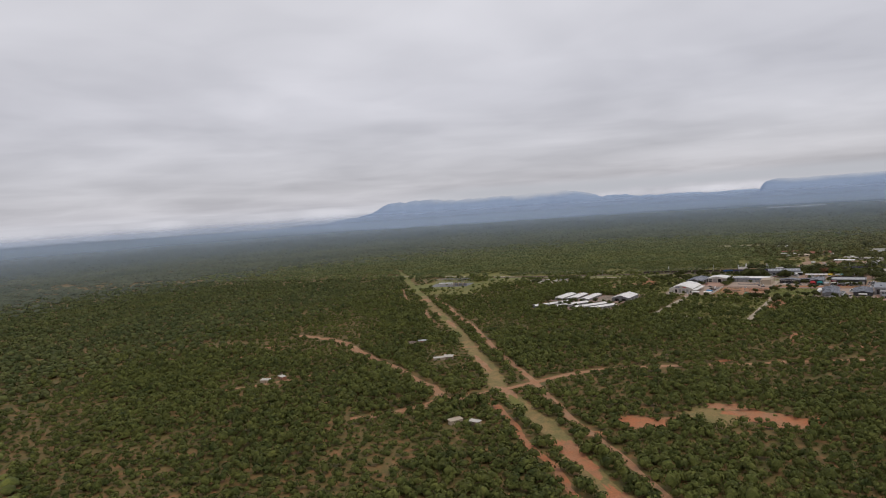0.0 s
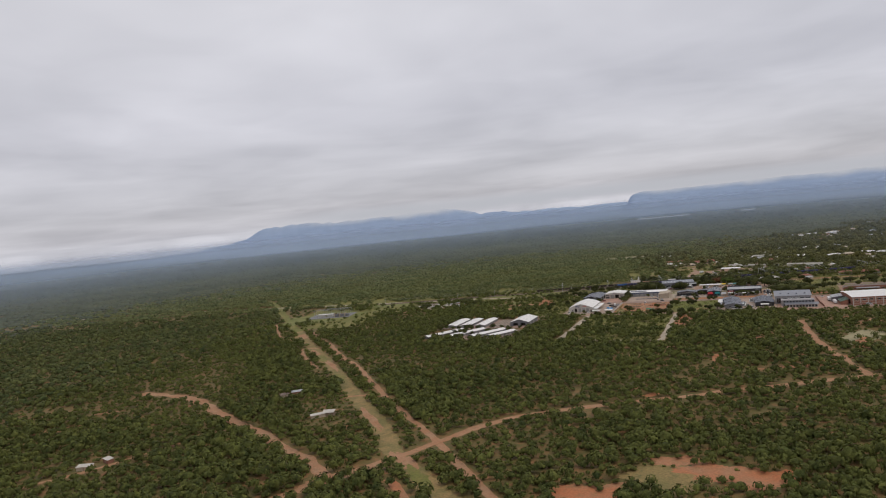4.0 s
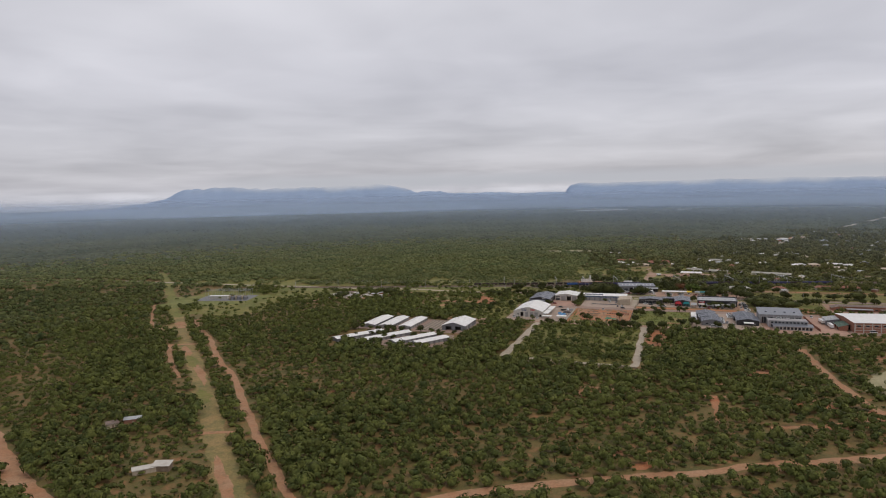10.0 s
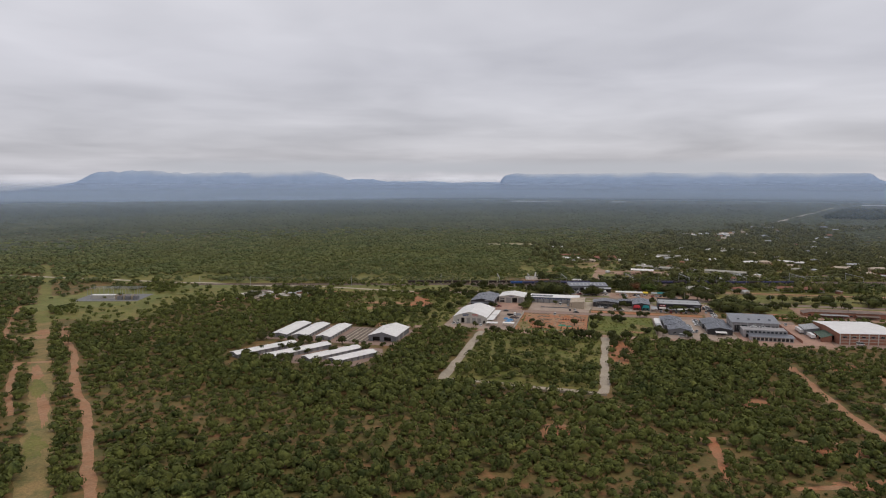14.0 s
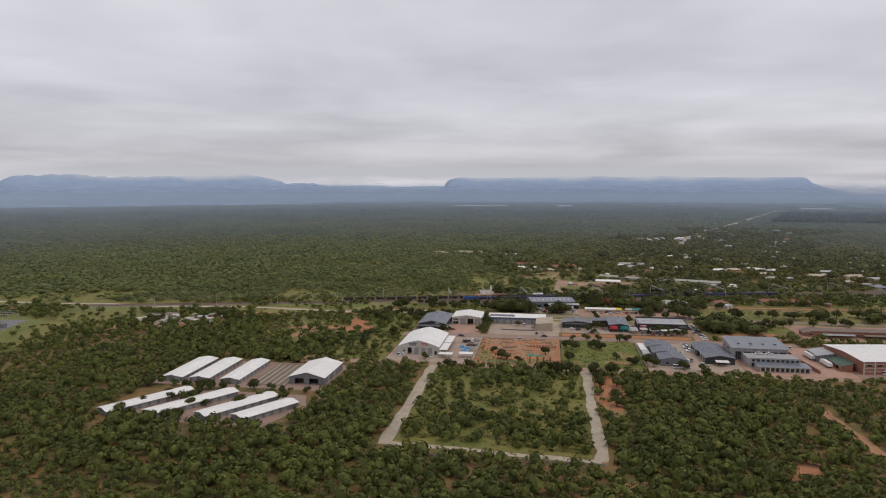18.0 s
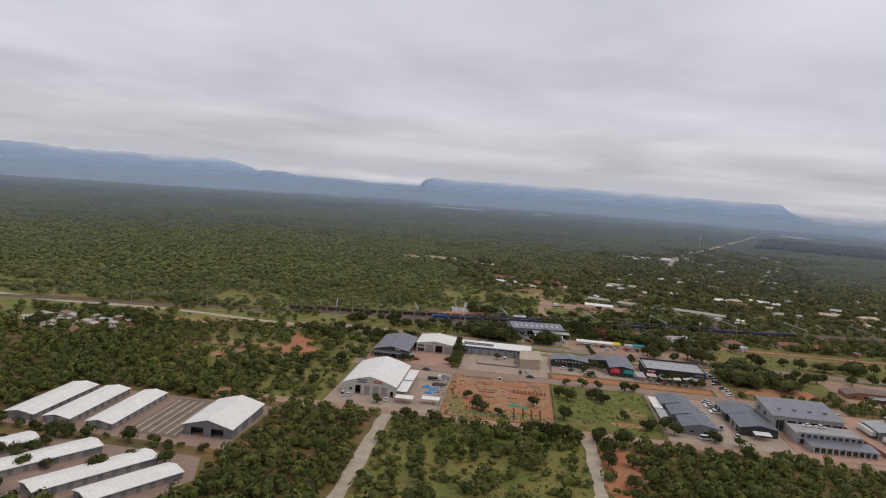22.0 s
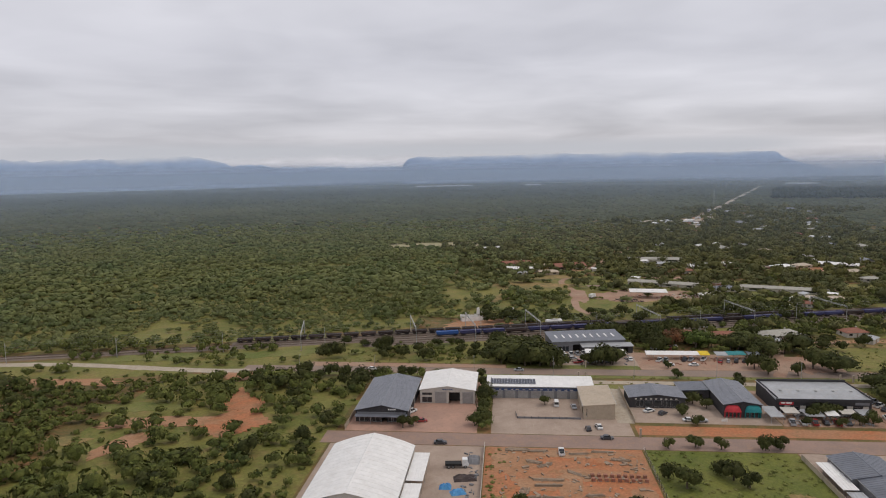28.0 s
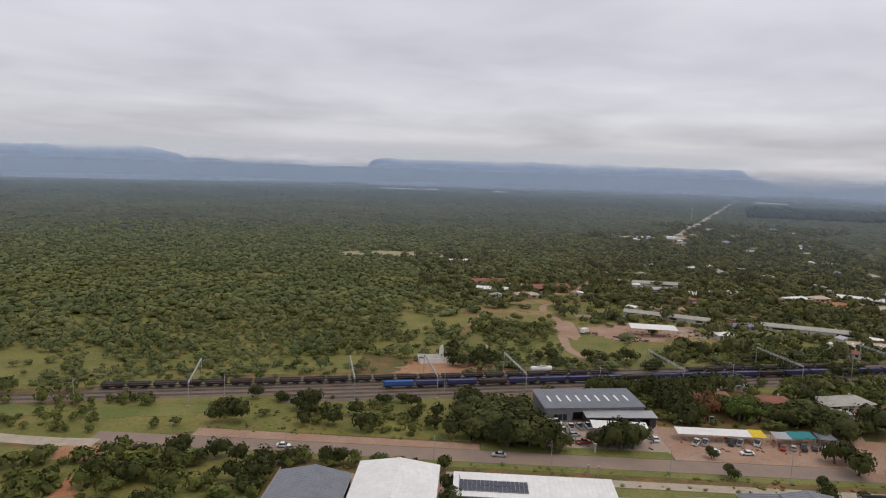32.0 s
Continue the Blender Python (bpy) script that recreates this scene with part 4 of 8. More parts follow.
def wall_piece(length, top, holes, th=0.25, kinks=()):
    """A wall along x from y=0 to y=th, with a shaped top and real openings (x0, x1, z0, z1)."""
    s = Solid()
    xs = sorted({0.0, length, *[min(max(h[0], 0), length) for h in holes], *[min(max(h[1], 0), length) for h in holes], *kinks})
    for a, b in zip(xs, xs[1:]):
        if b - a < 1e-4:
            continue
        m = (a + b) / 2
        cuts = sorted((h[2], h[3]) for h in holes if h[0] < m < h[1])
        z = 0.0
        for c0, c1 in cuts:
            if c0 > z + 1e-3:
                s.box(a, 0, z, b, th, c0)
            z = c1
        if top(m) > z:
            s.hexa([(a, 0, z), (b, 0, z), (b, th, z), (a, th, z)], [(a, 0, top(a + 1e-6)), (b, 0, top(b - 1e-6)), (b, th, top(b - 1e-6)), (a, th, top(a + 1e-6))])
    return s.weld()


def opening(kind, x0, x1, z0, z1, parent, m, pane_mat=None):
    """Fills one opening; m carries wall space (x along, y inwards) into the building's space."""
    def put(name, s, mat, par, label=""):
        s.v = [tuple(m @ Vector(p)) for p in s.v]
        return part(name, s, mat, par, label)
    if kind == "roller":
        s = Solid()
        k = max(4, int((z1 - z0) / 0.35))
        line = []
        for i in range(k):
            line += [(0.12, z0 + (z1 - z0) * i / k), (0.08, z0 + (z1 - z0) * (i + 0.8) / k)]
        line += [(0.12, z1), (0.2, z1), (0.2, z0)]
        n = len(line)
        s.v = [(x0, a, b) for a, b in line] + [(x1, a, b) for a, b in line]
        s.f = [(i, n + i, n + (i + 1) % n, (i + 1) % n) for i in range(n)] + [tuple(range(n - 1, -1, -1)), tuple(range(n, 2 * n))]
        d = put("roller_door", s, pane_mat or M_roller, parent, "ribbed roller shutter, closed")
        put("lintel", Solid().box(x0 - 0.1, -0.06, z1, x1 + 0.1, 0.03, z1 + 0.25), M_steel, parent)
        return d
    if kind == "open":
        s = Solid()
        s.add([(x0, 0.3, z0), (x1, 0.3, z0), (x1, 3.2, z0), (x0, 3.2, z0), (x0, 0.3, z1), (x1, 0.3, z1), (x1, 3.2, z1), (x0, 3.2, z1)], [(0, 4, 7, 3), (3, 7, 6, 2), (2, 6, 5, 1), (4, 5, 6, 7)])
        return put("doorway", s, M_inside, parent, "open dark doorway")
    w = put("window" if kind == "window" else "shopfront", Solid().box(x0, 0.1, z0, x1, 0.14, z1), M_glass, parent, "dark glass in a steel surround")
    s = Solid()
    for a in np.linspace(x0, x1, max(2, int((x1 - x0) / 1.4) + 1)):
        s.box(a - 0.04, 0.06, z0, a + 0.04, 0.1, z1)
    s.box(x0, 0.06, z0, x1, 0.1, z0 + 0.08).box(x0, 0.06, z1 - 0.08, x1, 0.1, z1)
    put("window_frame", s, M_steel, w)
    if kind == "window":
        put("sill", Solid().box(x0 - 0.05, -0.06, z0 - 0.08, x1 + 0.05, 0.09, z0), M_plaster, w)
    return w


def shed(name, label, category, m, w, d, prof, wall, roof, holes=None, over=0.5, group="", rib=1.1, wall_right=None, eave_gutter=True, walls="fblr", clear=None, roof_label=""):
    """A building: x across the roof profile (0..w), y along the ridge (0..d). prof: (x, z) points of the roof line.
    holes: side letter -> [(kind, x0, x1, z0, z1)], x from the left as seen from outside."""
    holes = holes or {}
    ob = thing(name, label, category, m, group)
    px, pz = [p[0] for p in prof], [p[1] for p in prof]

    def top(x):
        return float(np.interp(x, px, pz))
    th = 0.25
    sides = {"f": (w, top, pose(0, 0, 0), px[1:-1]), "b": (w, lambda x: top(w - x), pose(w, d, 0, 0, 0, 180), [w - x for x in px[1:-1]]),
             "l": (d - 2 * th, lambda x: pz[0] + 0.0 * x, pose(0, d - th, 0, 0, 0, -90), ()), "r": (d - 2 * th, lambda x: pz[-1] + 0.0 * x, pose(w, th, 0, 0, 0, 90), ())}
    for key, (ln, tp, mm, kinks) in sides.items():
        if key not in walls:
            continue
        hs = holes.get(key, [])
        s = wall_piece(ln, lambda x, tp=tp: tp(x) - 0.03, [h[1:5] for h in hs], th, kinks)
        s.v = [tuple(mm @ Vector(p)) for p in s.v]
        part("wall", s, wall_right if (wall_right and key == "r") else wall, ob)
        for h in hs:
            opening(h[0], *h[1:5], ob, mm, h[5] if len(h) > 5 else None)
    s = Solid()
    pts = [(px[0] - over * 0.7, pz[0] - over * 0.7 * (pz[1] - pz[0]) / max(px[1] - px[0], 0.01))] + list(zip(px, pz))[1:-1] + [(px[-1] + over * 0.7, pz[-1] - over * 0.7 * (pz[-2] - pz[-1]) / max(px[-1] - px[-2], 0.01))]
    s.ribbed(pts, rib_stations(-over, d + over, rib))
    part("roof", s, roof, ob, roof_label)
    if len(prof) > 2:
        i = int(np.argmax(pz))
        part("ridge_cap", Solid().hexa([(px[i] - 0.3, -over, pz[i] + 0.06), (px[i] + 0.3, -over, pz[i] + 0.06), (px[i] + 0.3, d + over, pz[i] + 0.06), (px[i] - 0.3, d + over, pz[i] + 0.06)],
                                       [(px[i] - 0.05, -over, pz[i] + 0.2), (px[i] + 0.05, -over, pz[i] + 0.2), (px[i] + 0.05, d + over, pz[i] + 0.2), (px[i] - 0.05, d + over, pz[i] + 0.2)]), roof, ob)
    if eave_gutter:
        for (x, z), sg in ((pts[0], -1), (pts[-1], 1)):
            part("gutter", Solid().box(min(x, x + sg * 0.14), -over, z - 0.08, max(x, x + sg * 0.14), d + over, z + 0.05), M_steel, ob)
    return ob


def gable(w, eave, ridge):
    return [(0, eave), (w / 2, ridge), (w, eave)]


def canopy(name, label, m, w, d, h, roof, h2=None, nx=2, ny=2, group="", sign=None):
    """An open roof on posts: carport, stall or lean-to."""
    ob = thing(name, label, "canopy", m, group)
    h2 = h2 or h
    for i in range(nx):
        for j in range(ny):
            x, y = 0.15 + (w - 0.3) * i / max(1, nx - 1), 0.15 + (d - 0.3) * j / max(1, ny - 1)
            part("post", Solid().tube((x, y, 0), (x, y, h + (h2 - h) * y / d), 0.07, 0.07, 6), M_steel, ob)
    s = Solid()
    # ribs run up the slope: build along y, then turn
    s.ribbed([(-0.2, h), (d + 0.2, h2)], rib_stations(-0.2, w + 0.2, 0.9))
    s.v = [(y, x, z) for x, y, z in s.v]
    s.f = [tuple(reversed(f)) for f in s.f]
    part("roof", s, roof, ob)
    for y, z in ((0.15, h), (d - 0.15, h2)):
        part("beam", Solid().box(0, y - 0.06, z - 0.18, w, y + 0.06, z), M_steel, ob)
    return ob


def sign_bars(parent, x0, z0, w, mat, rows=2, y=-0.04, h=0.5):
    """Unreadable lettering as plain bars on a wall."""
    for r in range(rows):
        s = Solid()
        x = x0 + (0.3 if r else 0)
        while x < x0 + w - 0.3 * r:
            q = 0.35 + 0.5 * random.random()
            s.box(x, y, z0 - r * h * 1.5, min(x + q, x0 + w), y + 0.03, z0 - r * h * 1.5 + h)
            x += q + 0.15
        part("lettering", s, mat, parent, "unreadable lettering")


def fence(name, label, pts, h, mat, panel=None, step=2.4, post=0.09):
    """Posts and panels between points of the town grid."""
    ob = thing(name, label, "fence")
    for a, b in zip(pts, pts[1:]):
        ln = math.hypot(b[0] - a[0], b[1] - a[1])
        k = max(1, int(ln / step))
        for i in range(k):
            p, q = [W(a[0] + (b[0] - a[0]) * t, a[1] + (b[1] - a[1]) * t) for t in (i / k, (i + 1) / k)]
            part("post", Solid().tube((*p, 0), (*p, h + 0.1), post, post, 5), mat, ob)
            if panel:
                d = Vector((q[0] - p[0], q[1] - p[1], 0)).normalized()
                nn = Vector((-d.y, d.x, 0)) * 0.05
                ring = [Vector((*p, 0)) - nn, Vector((*q, 0)) - nn, Vector((*q, 0)) + nn, Vector((*p, 0)) + nn]
                part("panel", Solid().hexa(ring, [r + Vector((0, 0, h)) for r in ring]), panel, ob)
            else:
                s = Solid()
                for zz in (0.35, 0.8, 1.25, h - 0.05):
                    s.tube((*p, zz), (*q, zz), 0.02, 0.02, 3)
                part("wire", s, M_steel, ob)
    return ob


# arched warehouse
arch = [(0, 5.0), (3.2, 6.25), (6.5, 7.3), (10, 8.25), (13, 8.8), (16, 8.25), (19.5, 7.3), (22.8, 6.25), (26, 5.0)]
ob = shed("arched_warehouse", "large white warehouse with a shallow curved roof and roller doors", "warehouse", at(-21, 14), 26, 40, arch, M_plaster, M_white,
          {"f": [("open", 6.2, 8.8, 0, 4.2), ("roller", 10.4, 13.2, 0, 4.2), ("roller", 14.6, 17.6, 0, 4.2), ("roller", 18.8, 21.6, 0, 4.2), ("window", 3.4, 4.6, 1.6, 2.8), ("open", 23.2, 24.6, 0, 2.6)],
           "r": [("window", 8, 11, 2, 3.2), ("roller", 20, 24, 0, 4)]}, over=0.3, rib=2.5)
sign_bars(ob, 7.0, 6.6, 5.0, M_signblue, 2, h=0.7)
sign_bars(ob, 14.8, 6.6, 4.4, M_redpaint, 2, h=0.55)
for a, b in ((12.5, 17.5), (32, 19)):
    canopy("lean_to", "white sheet-roofed lean-to beside the warehouse", at(5.6, a, 0), 4.6, b, 3.9, M_white, 3.9, 2, 4)
canopy("carport", "white-roofed carport in a paved yard", at(6, 6.5), 8, 4.6, 2.6, M_white, 2.8, 4, 2, "carports")
canopy("carport", "white-roofed carport in a paved yard", at(18, 9.5), 8, 4.2, 2.5, M_white, 2.7, 4, 2, "carports")
fence("boundary_wall", "white precast concrete wall between two yards", [(27.2, -1), (27.2, 65.5)], 2.0, M_plaster, M_plaster)
fence("boundary_wall", "low pale wall along the bush", [(9, -138), (30, -141), (58, -140), (94, -140)], 1.1, M_concrete, M_concrete)
fence("wire_fence", "wire fence on steel posts", [(79.5, 0), (79.5, 66)], 1.9, M_blackwall, None, 3.0)
fence("wire_fence", "wire fence on steel posts", [(28, 0.3), (79, 0.3)], 1.9, M_blackwall, None, 3.0)
fence("boundary_wall", "low pale wall between the shop yards", [(81.2, 90), (81.2, 127)], 1.6, M_concrete, M_concrete)
slab("shop_driveway", [(74.9, 89.5), (81.0, 89.5), (81.0, 127.6), (74.9, 127.6)], M_concrete, "pale concrete driveway beside the store", "yard", 0.062)
fence("boundary_wall", "pale wall beside the workshops", [(127.8, 4), (127.8, 62)], 1.8, M_concrete, M_concrete)
fence("boundary_wall", "grey wall on the kerb of the road", [(-23.8, 78), (-23.8, 132)], 1.8, M_concrete, M_concrete)
fence("boundary_wall", "brick wall of the office yard", [(221, 4), (219, 26), (218, 62)], 2.0, M_brick, M_brick)
fence("car_park_wall", "low kerb wall in the car park", [(38, 97.5), (38.5, 92.3), (62, 92.3)], 0.8, M_blackwall, M_greywall)

# workshops on the middle street
ob = shed("grey_workshop", "charcoal-roofed workshop with a glazed veranda front", "workshop", at(-21.5, 86), 19.5, 38, gable(19.5, 4.6, 6.6), M_blackwall, M_grey,
          {"f": [("shop", 1.5, 5, 0.2, 2.8), ("shop", 6, 9, 0.2, 2.8), ("open", 9.8, 11.6, 0, 2.8), ("shop", 12.4, 16, 0.2, 2.8)], "r": [("roller", 6, 10, 0, 3.6), ("roller", 18, 22, 0, 3.6)]})
part("fascia", Solid().box(0.5, -0.35, 3.1, 19, -0.02, 3.9), M_greywall, ob)
for x in (2, 6, 10, 14, 18):
    part("veranda_post", Solid().tube((x, -2.4, 0), (x, -2.4, 3), 0.08, 0.08), M_steel, ob)
part("veranda_roof", Solid().hexa([(0, -2.7, 2.9), (19.5, -2.7, 2.9), (19.5, 0, 3.1), (0, 0, 3.1)], [(0, -2.7, 3.0), (19.5, -2.7, 3.0), (19.5, 0, 3.2), (0, 0, 3.2)]), M_grey, ob)
sign_bars(ob, 12.2, 4.6, 3.0, M_white, 1, h=0.6)
ob = shed("white_workshop", "white workshop with three tall roller doors, one open", "workshop", at(0, 107), 22, 23, gable(22, 5.6, 7.2), M_plaster, M_white,
          {"f": [("shop", 0.8, 4.8, 0.3, 2.6), ("window", 0.8, 4.8, 3.3, 4.4), ("roller", 6, 10.6, 0, 4.6), ("open", 11.6, 16, 0, 4.6), ("roller", 17, 21.2, 0, 4.6)], "r": [("window", 6, 8, 2, 3), ("window", 14, 16, 2, 3)]})
sign_bars(ob, 9, 5.5, 4, M_signblue, 1, h=0.4)
for x in (5.5, 11.1, 16.5, 21.6):
    part("pilaster", Solid().box(x - 0.25, -0.2, 0, x + 0.25, -0.01, 5.2), M_plaster, ob)
# shop row with the solar roof: the profile runs across the street
ob = shed("shop_row", "long white-roofed shop row with shuttered fronts", "shop", at(69, 114.5, 90), 11.5, 42, [(0, 5.0), (11.5, 5.7)], M_greywall, M_white,
          {"l": [("roller", 1.5 + i * 5.2, 5.6 + i * 5.2, 0, 3.0, M_roller) for i in range(7)]}, over=0.7, rib=1.4)
sign_bars(ob, 0, 0, 0.1, M_white, 0)
s = Solid()
for i in range(16):
    s.box(-0.12, 3.0 + i * 2.4, 3.5, -0.02, 3.0 + i * 2.4 + (0.7 + 0.9 * random.random()), 3.5 + 0.35)
part("lettering", s, M_plaster, ob, "unreadable shop lettering")
part("fascia", Solid().box(-0.06, 0.3, 3.2, -0.005, 41.7, 4.3), M_signblue, ob)
panel = part("solar_array", Solid().box(2.0, 22.6, 5.36, 2.1, 41, 5.42), M_steel, ob, "aluminium carrier rail")
for i in range(16):
    for j in range(2):
        y, x = 22.7 + i * 1.15, 2.0 + j * 2.9
        z = 5.0 + 0.7 * x / 11.5 + 0.24
        part("solar_panel", Solid().hexa([(x, y, z), (x + 2.7, y, z + 0.16), (x + 2.7, y + 1.05, z + 0.16), (x, y + 1.05, z)], [(x, y, z + 0.05), (x + 2.7, y, z + 0.21), (x + 2.7, y + 1.05, z + 0.21), (x, y + 1.05, z + 0.05)]), M_solar, ob)
ob = shed("tan_store", "beige sheet-metal store with a low-pitched roof", "store", at(63, 93), 11.5, 21.3, [(0, 5.2), (11.5, 6.0)], M_beige, M_beige, {"l": [("open", 15, 19, 0, 3.6)], "f": [("window", 1.0, 1.4, 1.0, 4.0)]}, rib=0.8)
for i in range(12):
    part("cladding_rail", Solid().box(0.1, -0.06, 0.4 + i * 0.4, 11.4, -0.005, 0.52 + i * 0.4), M_beige, ob)
# black shops, red and teal fronts
ob = shed("black_shop", "black shop with a grey roof and a glazed corner", "shop", at(82, 106), 21, 13, gable(21, 4.2, 5.4), M_blackwall, M_grey, {"f": [("shop", 2.5 + 3.4 * i, 5.3 + 3.4 * i, 0.4, 3.0) for i in range(5)]})
s = Solid()
for i in range(9):
    s.box(2.0 + i * 1.9, -0.05, 3.3, 2.0 + i * 1.9 + 0.8, -0.005, 3.3 + 0.55)
part("lettering", s, M_plaster, ob, "unreadable pale lettering")
shed("black_link", "low black link between two shops", "shop", at(103.4, 115), 11, 10, [(0, 4.2), (11, 4.6)], M_blackwall, M_dark, {"f": [("shop", 1.5, 4.5, 0.2, 2.8), ("open", 6, 8.5, 0, 2.8)]})
ob = shed("red_teal_shop", "grey-roofed shop with a red and teal front", "shop", at(114.8, 97.5), 13.4, 27, gable(13.4, 5.0, 6.2), M_blackwall, M_grey, {"f": [("shop", 0.8, 2.9, 0.2, 2.3), ("shop", 3.4, 5.6, 0.2, 2.3), ("shop", 7.6, 9.8, 0.2, 2.3), ("shop", 10.3, 12.6, 0.2, 2.3)]}, wall_right=M_greywall)
for x0, x1, mt, nm in ((0.1, 6.0, M_redpaint, "red"), (7.4, 13.3, M_teal, "teal")):
    arc = [(x0 + (x1 - x0) * i / 12, 2.4 + 2.3 * math.sqrt(max(0.0, 1 - (i / 6 - 1) ** 4))) for i in range(13)]
    s = Solid()
    s.v = [(x, -1.3, 2.4 + 0.62 * (z - 2.4)) for x, z in arc] + [(x, -0.02, z) for x, z in arc]
    s.f = [(i, i + 1, 14 + i, 13 + i) for i in range(12)] + [tuple(range(12, -1, -1))]
    part(nm + "_awning", s, mt, ob, "rounded %s shop awning" % nm, True)
part("dark_fascia", Solid().box(6.05, -0.3, 2.4, 7.35, -0.01, 5.6), M_blackwall, ob)
for x in (0.3, 1.7, 3.1, 4.5, 5.9):
    part("red_pillar", Solid().box(x - 0.15, -0.35, 0, x + 0.15, -0.05, 2.4), M_redpaint, ob)
for x in (7.6, 9.2, 10.8, 12.4, 13.1):
    part("teal_pillar", Solid().box(x - 0.15, -0.35, 0, x + 0.15, -0.05, 2.4), M_teal, ob)
for v in (97, 91.5):
    canopy("shade_roof", "grey sheet shade roof between the shops", at(129.4, v), 4.6, 4.6, 2.7, M_silver, 3.0, 2, 2, "shade roofs")
ob = shed("long_dark_shop", "long black shop with a pale grey sheet roof", "shop", at(169.4, 103, 90), 21, 34, [(0, 5.2), (10, 5.8), (21, 5.6)], M_blackwall, M_silver,
          {"l": [("shop", 3, 8, 0.2, 2.6), ("open", 10, 13, 0, 3), ("shop", 15, 20, 0.2, 2.6), ("open", 22, 25, 0, 3), ("shop", 27, 31, 0.2, 2.6)]}, over=0.4, rib=1.0)
part("parapet", Solid().box(20.2, 0, 5.6, 20.9, 34, 6.6), M_blackwall, ob)
part("front_fascia", Solid().box(-0.55, -0.3, 4.6, -0.3, 34.3, 5.75), M_blackwall, ob)
for y in (0.2, 33.6):
    part("side_parapet", Solid().box(-0.2, y, 5.75, 20.1, y + 0.25, 6.3), M_blackwall, ob)
for i in range(6):
    part("front_panel", Solid().box(-0.1, 1.0 + i * 5.6, 0.0, -0.02, 3.0 + i * 5.6, 3.0), M_plaster, ob, "white painted wall panel")
for i in range(5):
    part("roof_vent", Solid().bevel_box(8, 3 + i * 6.5, 5.7, 8.9, 3.9 + i * 6.5, 6.3, 0.15), M_steel, ob)
part("sign_board", Solid().box(-0.5, 28, 3.4, -0.26, 33, 4.9), M_redpaint, ob, "red sign board with unreadable pale bars")
part("lettering", Solid().box(-0.56, 28.6, 3.9, -0.51, 30.6, 4.4).box(-0.56, 31, 3.9, -0.51, 32.4, 4.4), M_white, ob)
part("sign_board", Solid().box(-0.5, 1, 3.6, -0.26, 6, 4.6), M_greywall, ob, "grey sign board")
for u, v, w, d, mat in ((136, 96, 5, 5, M_plaster), (142.5, 93, 6, 6, M_silver), (150, 94, 4, 4, M_white), (156, 96, 5, 4, M_plaster), (162, 95, 5, 5, M_silver)):
    canopy("shade_roof", "pale shade roof before the long shop", at(u, v), w, d, 2.6, mat, 2.9, 2, 2, "shade roofs")
# stepped workshop rows by the car park
for i in range(3):
    shed("workshop_unit", "charcoal-roofed workshop unit in a stepped row", "workshop", at(133 + 1.6 * i, 41 - 15.6 * i), 15, 15.2, gable(15, 3.8, 5.2), M_greywall, M_dark,
         {"r": [("roller", 1.5, 5, 0, 2.9), ("roller", 6, 9, 0, 2.9), ("shop", 10, 13, 0.3, 2.4)], "f": [("window", 3, 5, 1, 2.2), ("window", 9, 11, 1, 2.2)] if i == 2 else []}, group="west workshop row")
for i in range(2):
    shed("workshop_unit", "charcoal-roofed workshop unit in a stepped row", "workshop", at(162 + 1.0 * i, 36 - 18.6 * i), 16.5, 18.2, gable(16.5, 3.8, 5.3), M_blackwall, M_dark,
         {"l": [("roller", 2, 6, 0, 3), ("roller", 8, 12, 0, 3), ("shop", 13.5, 16.5, 0.3, 2.4)], "f": [("open", 6, 9, 0, 3), ("window", 11, 14, 1, 2.2)] if i == 1 else []}, group="east workshop row")
for i in range(2):
    canopy("carport", "pale flat carport along a wall", at(128.6, 36.5 - 19 * i), 4, 17, 2.6, M_silver if i else M_white, 2.8, 2, 5, "carports")
canopy("shade_roof", "small white awning before the workshop", at(168, 12), 7, 4, 2.6, M_white, 2.9, 2, 2)
# two-storey office warehouse and its long wing
ob = shed("office_block", "tall grey warehouse with a pale grey roof and glazed bays", "warehouse", at(212, 29, 90), 24.5, 31, [(0, 7.6), (24.5, 9.2)], M_office, M_grey,
          {"l": [("shop", 1.2 + 5 * i, 5.4 + 5 * i, 0.5, 5.6) for i in range(6)], "b": [("window", 4, 7, 4, 6), ("window", 12, 15, 4, 6)]}, over=0.8, rib=1.2, roof_label="pale grey sheet roof with small vents")
for i in range(4):
    part("roof_vent", Solid().bevel_box(8, 4 + i * 7, 8.1, 9.4, 5.6 + i * 7, 9.0, 0.2), M_grey, ob)
for i in range(7):
    part("column", Solid().box(-0.5, 0.3 + i * 5.05, 0, -0.05, 0.9 + i * 5.05, 7.3), M_steel, ob)
ob = shed("office_wing", "two-storey grey office wing with a parking deck roof", "office", at(214, 14, 90), 13, 28, [(0, 5.0), (13, 5.1)], M_office, M_office, {"l": [("window", 1.4 + 2.65 * i, 3.2 + 2.65 * i, 3.4, 4.9) for i in range(10)] + [("shop", 1.4 + 5.3 * i, 5.6 + 5.3 * i, 0.4, 2.5) for i in range(5)]}, over=0.2, rib=60)
part("parapet", Solid().box(-0.2, 0.3, 5.0, 0.0, 27.8, 5.7), M_office, ob)
ob = shed("office_veranda", "long low shopfront wing below the office", "office", at(216, 5, 90), 8.6, 27, [(0, 2.9), (8.6, 3.3)], M_office, M_grey, {"l": [("shop", 1.0 + 2.6 * i, 2.9 + 2.6 * i, 0.3, 2.3) for i in range(10)]}, over=0.8)
for i in range(11):
    part("white_pillar", Solid().box(-0.9, 0.2 + i * 2.6, 0, -0.6, 0.55 + i * 2.6, 2.8), M_plaster, ob)
